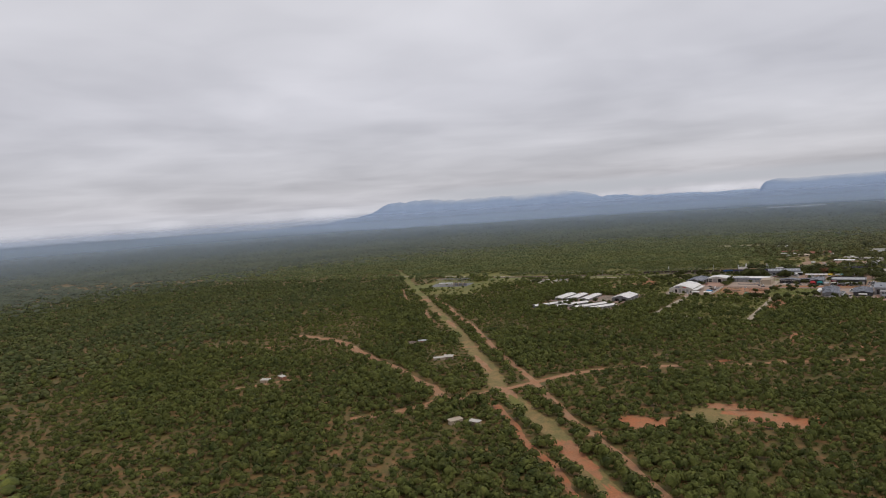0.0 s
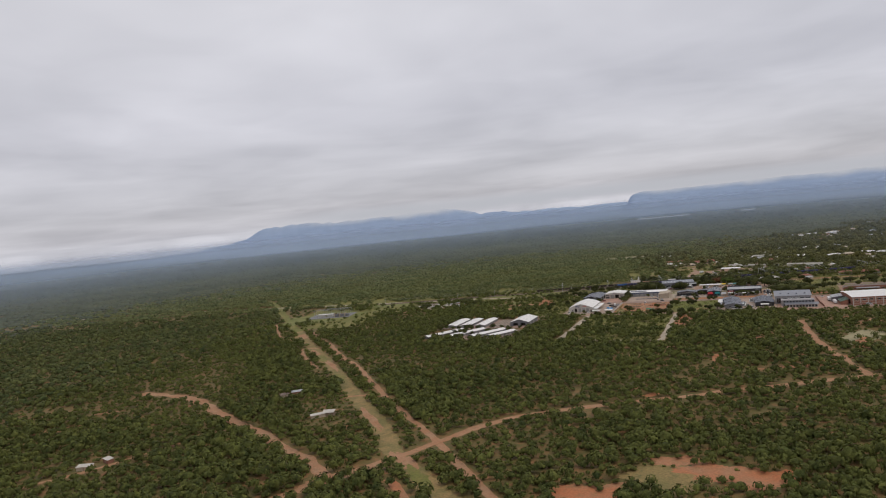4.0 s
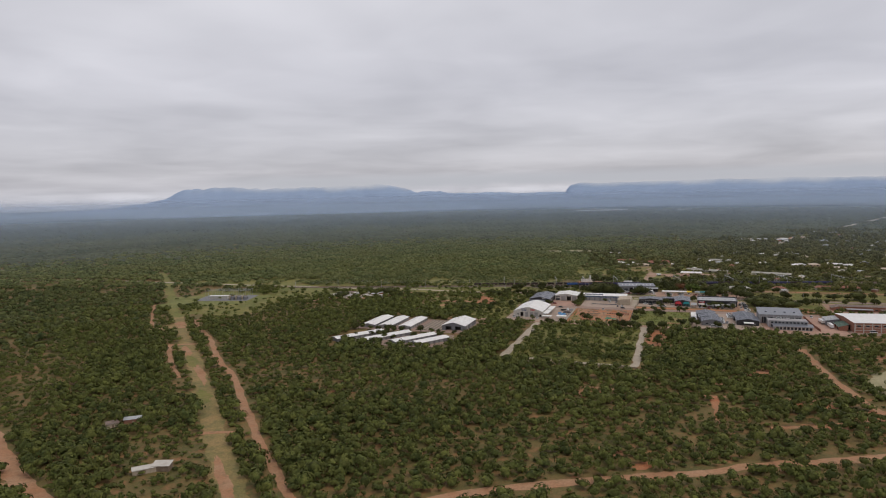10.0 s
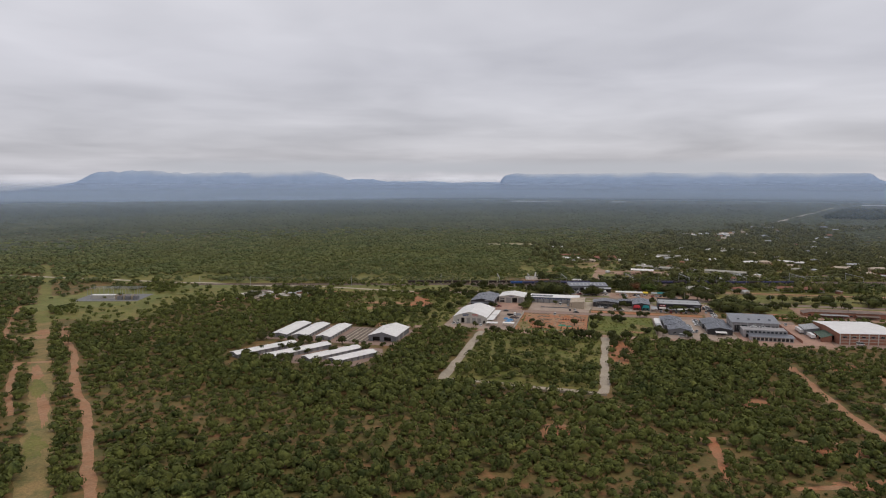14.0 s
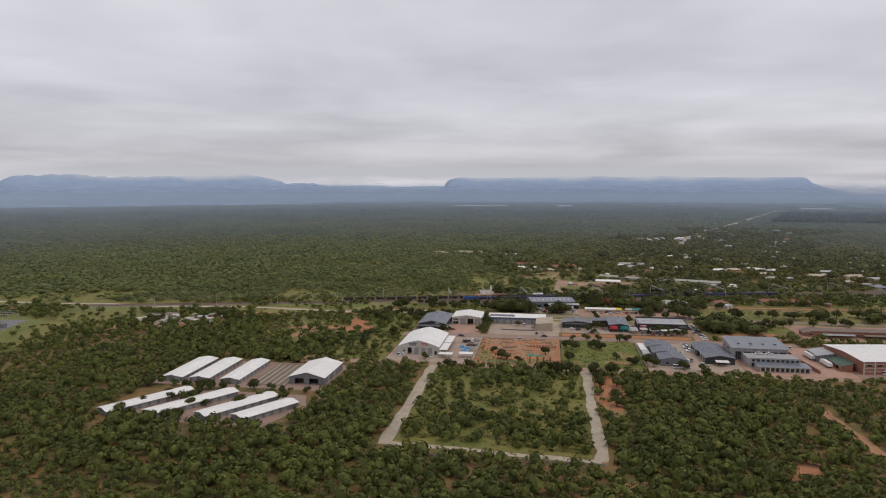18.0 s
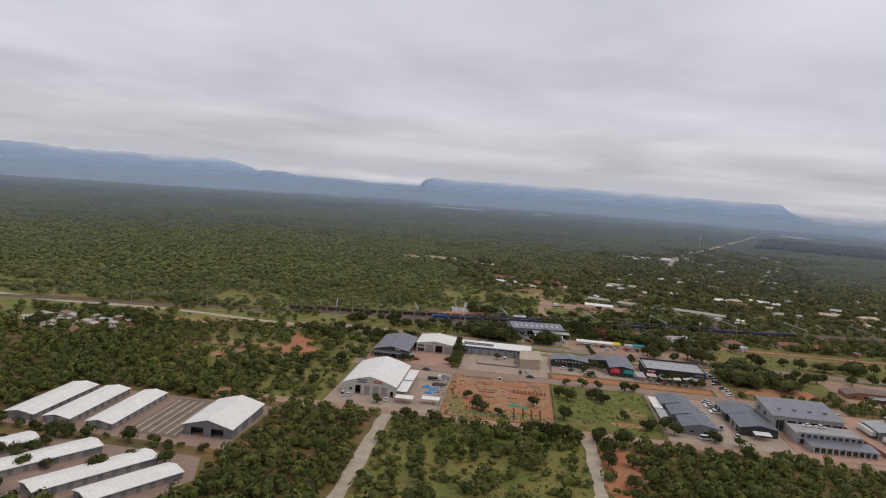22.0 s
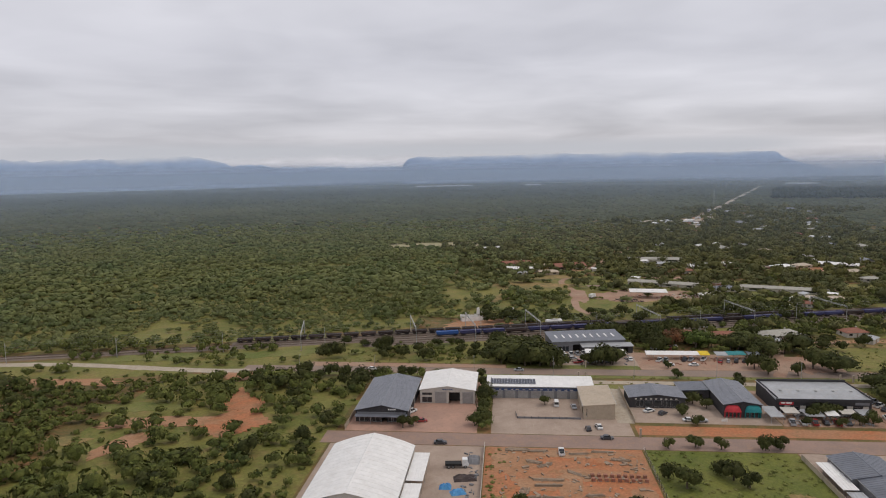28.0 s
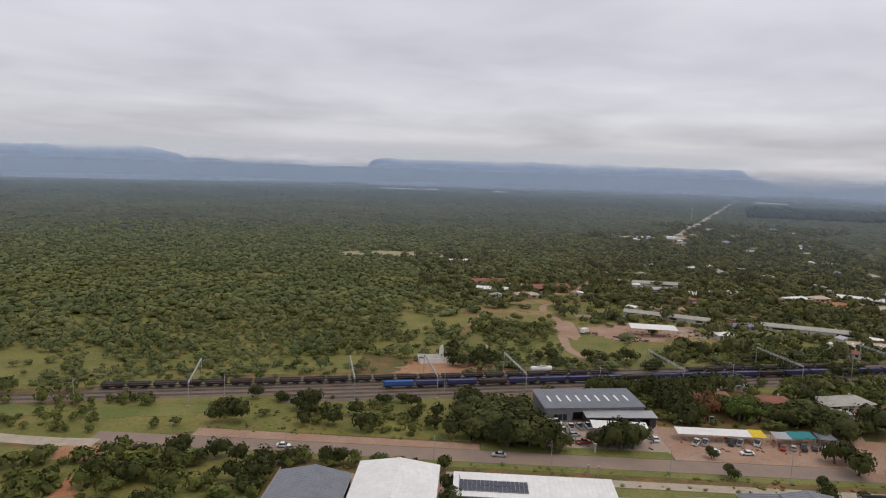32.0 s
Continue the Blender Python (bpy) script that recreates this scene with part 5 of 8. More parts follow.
# red brick depot
ob = shed("brick_depot", "large red brick depot with a white sheet roof", "depot", at(280.6, 12.1, 98), 40, 37, [(0, 7.4), (20, 8.6), (40, 7.4)], M_brick, M_white, {"l": [("window", 1.8 + 6.0 * i, 4.4 + 6.0 * i, 4.4, 5.6) for i in range(6)], "b": [("roller", 6, 11, 0, 4.5), ("roller", 18, 23, 0, 4.5), ("open", 28, 32, 0, 4)]}, over=0.5, rib=1.6)
for i in range(7):
    part("white_pier", Solid().box(-0.35, 0.1 + i * 6.03, 0, -0.02, 0.7 + i * 6.03, 7.0), M_plaster, ob)
for i in range(3):
    part("white_band", Solid().box(-0.12, 0.2, 1.6 + i * 2, -0.01, 36.8, 1.9 + i * 2), M_plaster, ob)
shed("green_shed", "low green-roofed shed against the depot", "shed", at(234.8, 12), 6.2, 18, [(0, 3.0), (6.2, 4.8)], M_brick, M_dullgreen, {"l": [("open", 3, 7, 0, 2.6), ("open", 10, 14, 0, 2.6)]})
shed("depot_annex", "grey lean-to against the brick depot", "shed", at(229.2, 31.5), 9, 16, [(0, 4.0), (9, 5.4)], M_greywall, M_silver, {"l": [("open", 3, 7, 0, 3.2), ("open", 10, 14, 0, 3.2)]})
# storage sheds in the bush
# grey wall colour here stands in for shade on the shed sides
for u, w in ((-134, 11.8), (-118, 10.8), (-100.5, 10.6)):
    shed("storage_shed", "long white-roofed storage shed", "shed", at(u, -62), w, 40, gable(w, 2.5, 3.5), M_greywall, M_white, {"f": [("roller", 1, 4, 0, 2.3), ("roller", w - 4.5, w - 1.5, 0, 2.3)], "r": [("roller", 2 + 4.8 * i, 5 + 4.8 * i, 0, 2.2) for i in range(8)]}, group="storage sheds", rib=1.6)
for x, y, ln in ((98, 738.5, 43), (116.5, 726, 44), (137.6, 712.3, 39), (152, 701.5, 30)):
    shed("storage_shed", "long white-roofed storage shed", "shed", pose(x, y, 0, 0, 0, 23 - 90) @ pose(-9.4, 0, 0), 9.4, ln, gable(9.4, 2.5, 3.4), M_greywall, M_white, {"r": [("roller", 2 + 4.6 * i, 5 + 4.6 * i, 0, 2.1) for i in range(int(ln / 4.6) - 1)], "f": [("window", 3, 5, 1, 2)]}, group="storage sheds", rib=1.6)
shed("white_barn", "white gabled barn with a grey front", "barn", at(-64, -57), 19.5, 31, gable(19.5, 4.0, 6.6), M_greywall, M_white, {"f": [("open", 3, 8, 0, 3.2), ("open", 11, 16, 0, 3.2)], "r": [("roller", 5, 9, 0, 3), ("roller", 15, 19, 0, 3)]}, over=0.6)
# by the railway
RM = -21.3 - ANG
ob = shed("skylight_warehouse", "grey warehouse with a row of pale skylights", "warehouse", at(94, 189, 100), 17, 37, [(0, 5.4), (17, 6.4)], M_greywall, M_dark, {"l": [("shop", 3, 8, 0.4, 3), ("open", 10, 14, 0, 3.6), ("roller", 17, 21, 0, 3.6), ("open", 24, 28, 0, 3.6)]}, over=0.5)
for i in range(9):
    part("skylight", Solid().hexa([(5.2, 3.5 + i * 3.7, 5.82), (10.6, 3.5 + i * 3.7, 6.13), (10.6, 4.3 + i * 3.7, 6.13), (5.2, 4.3 + i * 3.7, 5.82)], [(5.2, 3.5 + i * 3.7, 5.9), (10.6, 3.5 + i * 3.7, 6.21), (10.6, 4.3 + i * 3.7, 6.21), (5.2, 4.3 + i * 3.7, 5.9)]), M_white, ob, "translucent white skylight")
shed("warehouse_annex", "white-roofed annex before the skylight warehouse", "warehouse", at(97, 183, 97), 5, 25, [(0, 3.6), (5, 4.1)], M_blackwall, M_silver, {"l": [("open", 2 + 5.5 * i, 6 + 5.5 * i, 0, 2.9) for i in range(4)]})
canopy("shade_roof", "long white vehicle shade", at(73, 172.5), 19, 6, 2.7, M_white, 3.1, 6, 2)
canopy("market_stalls", "long white-roofed row of roadside stalls", at(101.5, 171.5), 24.5, 4.6, 2.5, M_white, 3.1, 9, 2)
canopy("market_stall", "yellow-roofed stall on a dirt forecourt", at(126.4, 171.2), 4.4, 5.2, 2.6, M_yellow, 3.2, 2, 2)
for u, v, w, mat, lab in ((134, 171, 5, M_silver, "grey"), (139.6, 172, 4, M_teal, "teal"), (144.2, 172.6, 3.6, M_teal, "teal"), (149, 172, 5.4, M_dark, "dark")):
    canopy("market_stall", lab + "-roofed stall on a dirt forecourt", at(u, v), w, 5, 2.6, mat, 3.0, 2, 2, "roadside stalls")

# long low building beyond the office
shed("long_low_building", "long low building with a dusty brown roof", "building", at(247, 103), 62, 11, [(0, 2.7), (5.5, 4.0), (62 - 5.5, 4.0), (62, 2.7)], M_brick, M_brownroof, {"f": [("shop", 3 + 6 * i, 5.4 + 6 * i, 0.9, 2.0) for i in range(9)]})
canopy("lean_to", "rusty lean-to before the low building", at(258, 98), 20, 4.4, 2.3, M_silver, 2.6, 6, 2)
canopy("lean_to", "rusty lean-to before the low building", at(284, 98), 16, 4.4, 2.3, M_brownroof, 2.6, 5, 2)

# ---- railway things ----


def wheelset(parent, x, gauge=1.06, r=0.42, z=0.6):
    for sg in (-1, 1):
        part("wheel", Solid().tube((x, sg * gauge / 2 - sg * 0.06, z + r), (x, sg * gauge / 2 + sg * 0.06, z + r), r, r, 10), M_rail, parent)


def bogie(parent, x):
    b = part("bogie", Solid().box(x - 1.3, -0.95, 0.95, x + 1.3, -0.75, 1.25).box(x - 1.3, 0.75, 0.95, x + 1.3, 0.95, 1.25).box(x - 0.3, -0.95, 0.95, x + 0.3, 0.95, 1.3), M_black, parent)
    wheelset(b, x - 0.85)
    wheelset(b, x + 0.85)


def wagon_hopper(name, label, mat, ln=12.2, hi=3.5):
    ob = thing(name, label, "train wagon")
    h = ln / 2
    s = Solid()
    s.hexa([(-h + 1.2, -0.8, 1.5), (h - 1.2, -0.8, 1.5), (h - 1.2, 0.8, 1.5), (-h + 1.2, 0.8, 1.5)], [(-h, -1.35, 2.2), (h, -1.35, 2.2), (h, 1.35, 2.2), (-h, 1.35, 2.2)])
    for y0, y1 in ((-1.4, -1.3), (1.3, 1.4)):
        s.box(-h, y0, 2.2, h, y1, hi)
    s.box(-h, -1.3, 2.2, -h + 0.1, 1.3, hi).box(h - 0.1, -1.3, 2.2, h, 1.3, hi)
    part("body", s, mat, ob)
    for i in range(6 if ln > 10 else 0):
        x = -h + 0.3 + (ln - 0.6) * i / 5
        for y in (-1.47, 1.41):
            part("side_rib", Solid().box(x - 0.06, y, 1.9, x + 0.06, y + 0.06, hi), mat, ob)
    s = Solid()
    s.hexa([(-h + 0.1, -1.3, 2.3), (h - 0.1, -1.3, 2.3), (h - 0.1, 1.3, 2.3), (-h + 0.1, 1.3, 2.3)], [(-h + 0.4, -0.8, hi - 0.1), (h - 0.4, -0.8, hi - 0.1), (h - 0.4, 0.8, hi - 0.1), (-h + 0.4, 0.8, hi - 0.1)])
    part("load", s, M_coal if mat is M_wagondark else mat, ob, "covered load inside the wagon")
    part("underframe", Solid().box(-h - 0.3, -0.25, 1.25, h + 0.3, 0.25, 1.5), M_black, ob)
    for sg in (-1, 1):
        part("coupler", Solid().tube((sg * (h + 0.3), 0, 1.35), (sg * (h + 0.62), 0, 1.35), 0.1, 0.1), M_black, ob)
        part("ladder", Solid().box(sg * h - 0.05, 1.42, 1.4, sg * h + 0.02, 1.48, hi).box(sg * h - 0.5, 1.42, 1.4, sg * h - 0.44, 1.48, hi), M_steel, ob)
        bogie(ob, sg * (h - 1.9))
    return ob


RA = -21.3


def on_rail(s, n):
    return pose(*RL(s, n), 0, 0, 0, RA)


blue = tagged(wagon_hopper("hopper_wagon", "dusty blue hopper wagon standing in a train", M_wagonblue), group="blue train")
brown = tagged(wagon_hopper("hopper_wagon", "dark brown hopper wagon standing in a train", M_wagondark, 12.2, 3.3), group="blue train")
sky = tagged(wagon_hopper("hopper_wagon", "bright blue hopper wagon at the end of a train", M_wagonsky, 12.2, 3.6), group="blue train")
ore = tagged(wagon_hopper("ore_wagon", "short dark ore wagon standing on a siding", M_wagondark, 8.4, 3.0), group="dark train")
sky.matrix_basis = on_rail(6.5, 0)
first = {"b": False, "d": False}
for i in range(1, 23):
    k = "d" if i in (3, 8, 13, 16, 19) else "b"
    src = brown if k == "d" else blue
    if first[k]:
        copy_thing(src, on_rail(6.5 + 13.05 * i, 0))
    else:
        src.matrix_basis = on_rail(6.5 + 13.05 * i, 0)
        first[k] = True
ore.matrix_basis = on_rail(-8, 9.0)
for i in range(-10, 0):
    copy_thing(ore, on_rail(-8 + 9.5 * i, 9.0))
for i in range(1, 12):
    copy_thing(ore, on_rail(-8 + 9.5 * i, 9.0))
for i in range(12, 22):
    copy_thing(ore, on_rail(-8 + 9.5 * (i + 4), 9.0))


def tank_wagon(m):
    ob = thing("tank_wagon", "white tank wagon standing alone on a siding", "train wagon", m)
    s = Solid()
    n = 14
    prof = [(-5.0, 0.5), (-4.8, 0.95), (-4.4, 1.2), (4.4, 1.2), (4.8, 0.95), (5.0, 0.5)]
    for x, r in prof:
        s.v += [(x, r * math.cos(2 * math.pi * i / n), 2.55 + r * math.sin(2 * math.pi * i / n)) for i in range(n)]
    for k in range(len(prof) - 1):
        s.f += [(k * n + i, k * n + (i + 1) % n, (k + 1) * n + (i + 1) % n, (k + 1) * n + i) for i in range(n)]
    s.f += [tuple(range(n)), tuple(range(len(prof) * n - n, len(prof) * n))]
    part("tank", s, M_white, ob, "", True)
    part("manhole", Solid().tube((0, 0, 3.7), (0, 0, 4.1), 0.4, 0.38, 10), M_white, ob)
    part("walkway", Solid().box(-2.4, -0.9, 3.72, 2.4, -0.45, 3.78), M_steel, ob)
    part("underframe", Solid().box(-5.4, -0.9, 1.2, 5.4, 0.9, 1.4), M_black, ob)
    for x in (-3.4, 3.4):
        part("saddle", Solid().box(x - 0.3, -0.9, 1.4, x + 0.3, 0.9, 1.75), M_black, ob)
        bogie(ob, x)


tank_wagon(on_rail(72, 14.7))


def gantry():
    ob = thing("catenary_gantry", "pale steel portal carrying wires over the railway", "gantry", group="railway gantries")
    for n in (-12.5, 19.0):
        part("post", Solid().tube((0, n, 0), (0, n, 9.2), 0.22, 0.15, 6), M_steel, ob)
        part("footing", Solid().bevel_box(-0.5, n - 0.5, 0, 0.5, n + 0.5, 0.5, 0.1), M_concrete, ob)
    beam = Solid().box(-0.18, -12.5, 8.6, 0.18, 19.0, 8.72).box(-0.18, -12.5, 9.2, 0.18, 19.0, 9.32)
    for i in range(18):
        y = -12.5 + i * 1.75
        z0, z1 = (8.66, 9.26) if i % 2 else (9.26, 8.66)
        beam.tube((0, y, z0), (0, y + 1.75, z1), 0.06, 0.06, 4)
    part("lattice_beam", beam, M_steel, ob)
    for n in TRACKS:
        part("dropper", Solid().tube((0, n, 6.3), (0, n, 8.6), 0.05, 0.05, 4), M_steel, ob)
    return ob


g = gantry()
g.matrix_basis = on_rail(-12, 0)
for s_ in (-72, 20, 56, 125, 182, 240, 300, 360):
    copy_thing(g, on_rail(s_, 0))
mast = thing("catenary_mast", "single pale steel mast beside the rails", "mast", on_rail(24, -7), "railway masts")
part("pole", Solid().tube((0, 0, 0), (0, 0, 10.5), 0.16, 0.1, 6), M_steel, mast)
part("arm", Solid().tube((0, 0, 8.6), (0, 2.6, 9.2), 0.06, 0.05, 5), M_steel, mast)
for s_ in (-60, -112, -164, -216, -268, -320, 90, 152, 212):
    copy_thing(mast, on_rail(s_, -7))
wires = thing("overhead_wires", "thin overhead wires along the railway", "wires", kind="structure")
for n in TRACKS:
    part("wire", Solid().tube((*RL(-300, n), 6.3), (*RL(360, n), 6.3), 0.012, 0.012, 3), M_steel, wires)

# ---- vehicles ----


def vehicle(name, label, shape, paint):
    """Car body as a lofted side profile with glazed cabin, wheels, lamps; nose towards +x, standing on z=0."""
    ob = thing(name, label, "car")
    ln, wd, lower, cabin = {
        "hatch": (3.9, 1.65, [(-1.95, 0.75), (-1.9, 0.95), (1.1, 0.95), (1.8, 0.8), (1.95, 0.6)], [(-1.85, 0.95), (-1.5, 1.45), (0.2, 1.48), (1.0, 0.95)]),
        "sedan": (4.5, 1.75, [(-2.25, 0.8), (-2.1, 0.95), (1.2, 0.92), (2.1, 0.78), (2.25, 0.55)], [(-1.6, 0.94), (-1.0, 1.42), (0.4, 1.44), (1.2, 0.93)]),
        "pickup": (5.2, 1.85, [(-2.6, 0.7), (-2.6, 1.05), (1.3, 1.08), (2.45, 0.98), (2.6, 0.6)], [(-0.6, 1.06), (-0.4, 1.78), (0.7, 1.8), (1.4, 1.06)]),
        "van": (5.0, 1.9, [(-2.5, 1.0), (-2.5, 1.1), (1.8, 1.1), (2.4, 0.95), (2.5, 0.6)], [(-2.48, 1.1), (-2.4, 2.05), (1.1, 2.08), (2.0, 1.1)]),
    }[shape]
    h = wd / 2
    s = Solid()
    for i, (x, z) in enumerate(lower):
        s.v += [(x, -h, 0.32), (x, -h, z - 0.06), (x, -h + 0.08, z), (x, h - 0.08, z), (x, h, z - 0.06), (x, h, 0.32)]
        if i:
            j = 6 * i
            s.f += [(j - 6 + q, j + q, j + (q + 1) % 6, j - 6 + (q + 1) % 6) for q in range(6)]
    s.f += [(0, 1, 2, 3, 4, 5), tuple(range(len(s.v) - 1, len(s.v) - 7, -1))]
    part("body", s, paint, ob)
    s = Solid()
    a, b, c, d = cabin
    t = h - 0.16
    s.hexa([(a[0], -h + 0.06, a[1]), (d[0], -h + 0.06, d[1]), (d[0], h - 0.06, d[1]), (a[0], h - 0.06, a[1])], [(b[0], -t, b[1]), (c[0], -t, c[1]), (c[0], t, c[1]), (b[0], t, b[1])])
    part("cabin_glass", s, M_glass, ob)
    part("roof", Solid().bevel_box(b[0] - 0.03, -t - 0.02, b[1] - 0.01, c[0] + 0.03, t + 0.02, max(b[1], c[1]) + 0.06, 0.04), paint, ob)
    if shape == "pickup":
        part("load_bed", Solid().box(-2.5, -h + 0.15, 1.06, -0.7, h - 0.15, 1.075), M_black, ob)
    r = 0.34
    for x in (-ln * 0.31, ln * 0.31):
        for sg in (-1, 1):
            w = part("wheel", Solid().tube((x, sg * (h - 0.2), r), (x, sg * (h + 0.01), r), r, r, 10), M_black, ob)
            part("rim", Solid().tube((x, sg * (h + 0.01), r), (x, sg * (h + 0.03), r), 0.2, 0.18, 8), M_steel, w)
    return ob


CARS = {}


def park(shape, paint, m, where="parked in a yard", group=""):
    key = (shape, paint, where)
    if key in CARS:
        return copy_thing(CARS[key], m)
    word = {"hatch": "hatchback", "sedan": "saloon car", "pickup": "pickup truck", "van": "panel van"}[shape]
    ob = vehicle({"hatch": "hatchback", "sedan": "car", "pickup": "pickup_truck", "van": "van"}[shape], "%s %s %s" % (paint, word, where), shape, PAINT[paint])
    ob.matrix_basis = m
    CARS[key] = ob
    return ob


rc = random.Random(12)
KIND = ["hatch", "sedan", "pickup", "pickup", "sedan"]
COL = ["white", "white", "white", "silver", "dark", "white", "silver", "white", "dark", "white", "silver", "red"]


def row(n, u0, v0, du, dv, turn, where, skip=0.15):
    for i in range(n):
        if rc.random() > skip:
            park(rc.choice(KIND), rc.choice(COL), at(u0 + du * i, v0 + dv * i, turn + rc.uniform(-5, 5), 0.06), where)


row(8, 152.0, 19, 0.1, 3.3, 12, "parked before the workshops")
row(7, 159.8, 46, 0.0, 2.9, 184, "parked before the workshops", 0.5)
row(4, 156.2, 22, 0.2, 6.5, 75, "parked before the workshops", 0.4)
row(11, 177.0, 81, -0.1, 4.3, 35, "parked along the side street", 0.1)
row(6, 172.4, 92, 0, 5.6, 88, "parked along the side street", 0.55)
row(8, 137, 92.0, 3.9, 0.1, 82, "parked before the long shop", 0.2)
row(5, 143, 100.2, 4.6, 0, 10, "parked before the long shop", 0.2)
row(6, 77.5, 168.5, 3.2, 0.4, 90, "parked in the works yard", 0.3)
row(5, 108, 190.5, 2.9, 0.3, 75, "parked under the trees", 0.1)
row(9, 104, 169, 3.0, 0.3, 60, "parked at the roadside stalls", 0.5)
row(5, 135, 168.5, 3.6, 0.2, 70, "parked at the roadside stalls", 0.2)
row(6, 60, 176, 3.1, 0.9, 100, "parked in the works yard", 0.25)
row(5, 90, 178, 0.2, 3.2, 10, "parked in the works yard", 0.3)
row(4, 62, 164.5, 6.5, 0.2, 15, "parked in the works yard", 0.2)
row(5, 110, 162, 11, 0.3, 178, "standing on the dirt forecourt", 0.6)
for sh, c, u, v, a in (("sedan", "white", 1.5, 8.5, 92), ("hatch", "white", -16.5, 10, 80), ("pickup", "white", -19.5, 9.5, 85), ("sedan", "dark", 12, 67.6, 5), ("sedan", "red", 3, 87, 10), ("pickup", "white", -2, 96, 60),
                       ("van", "white", 54, 107, 88), ("sedan", "silver", 60.5, 104.5, 95), ("sedan", "white", 67.5, 84.5, 100), ("hatch", "dark", 63.5, 82.5, 95), ("sedan", "dark", 69, 74.6, 2), ("sedan", "white", 88.5, 101.5, 30),
                       ("hatch", "dark", 93, 99, 40), ("sedan", "white", 101, 92.6, 0), ("pickup", "silver", 105, 92.2, 3), ("sedan", "dark", 57, 171, 70), ("pickup", "white", 63, 174, 100), ("hatch", "silver", 66.5, 171, 20), ("van", "white", 61, 181, 5),
                       ("pickup", "dark", 50.5, 187, 45), ("sedan", "white", -28, 150, 0), ("sedan", "silver", 40, 151.2, 180), ("pickup", "white", 224, 62, 80), ("pickup", "white", 160.5, 12, 95), ("van", "white", 149.8, 5.2, 4), ("van", "white", 145, 5.2, 4),
                       ("pickup", "white", 52.5, 62, 90), ("van", "white", 257, 8, 4)):
    park(sh, c, at(u, v, a, 0.06), "parked in a yard")
for u in (194.5, 200.2):
    park("sedan", "white", at(u, 24.6, 3, 5.16), "parked on the office deck")


def truck(m, label, body_mat, ln=9.0):
    ob = thing("truck", label, "truck", m)
    part("cab", Solid().hexa([(ln / 2 - 2.1, -1.15, 0.7), (ln / 2, -1.15, 0.7), (ln / 2, 1.15, 0.7), (ln / 2 - 2.1, 1.15, 0.7)], [(ln / 2 - 2.0, -1.05, 2.8), (ln / 2 - 0.45, -1.05, 2.8), (ln / 2 - 0.45, 1.05, 2.8), (ln / 2 - 2.0, 1.05, 2.8)]), PAINT["white"], ob)
    part("windscreen", Solid().hexa([(ln / 2 - 0.2, -0.95, 1.7), (ln / 2 - 0.14, -0.95, 1.7), (ln / 2 - 0.14, 0.95, 1.7), (ln / 2 - 0.2, 0.95, 1.7)], [(ln / 2 - 0.42, -0.9, 2.6), (ln / 2 - 0.36, -0.9, 2.6), (ln / 2 - 0.36, 0.9, 2.6), (ln / 2 - 0.42, 0.9, 2.6)]), M_glass, ob)
    part("chassis", Solid().box(-ln / 2, -0.5, 0.6, ln / 2 - 2, 0.5, 0.9), M_black, ob)
    part("load_box", Solid().bevel_box(-ln / 2, -1.2, 0.95, ln / 2 - 2.3, 1.2, 3.1 if body_mat is not M_black else 1.6, 0.08), body_mat, ob)
    for x in (-ln / 2 + 1.2, -ln / 2 + 2.5, ln / 2 - 1.1):
        for sg in (-1, 1):
            w = part("wheel", Solid().tube((x, sg * 0.85, 0.48), (x, sg * 1.15, 0.48), 0.48, 0.48, 10), M_black, ob)
            part("rim", Solid().tube((x, sg * 1.15, 0.48), (x, sg * 1.18, 0.48), 0.25, 0.22, 8), M_steel, w)


truck(at(19, 50, 5, 0.05), "white flatbed truck parked in the yard", M_black, 7.5)
truck(at(228, 41, 92, 0.06), "long white box truck parked by the wall", PAINT["white"], 13)
truck(at(231.2, 24, 92, 0.06), "long white box truck parked by the wall", PAINT["white"], 12)
truck(pose(532, 973, 0.06, 0, 0, 20), "white box truck on a dirt yard", PAINT["white"], 6.5)

# ---- the far town ----


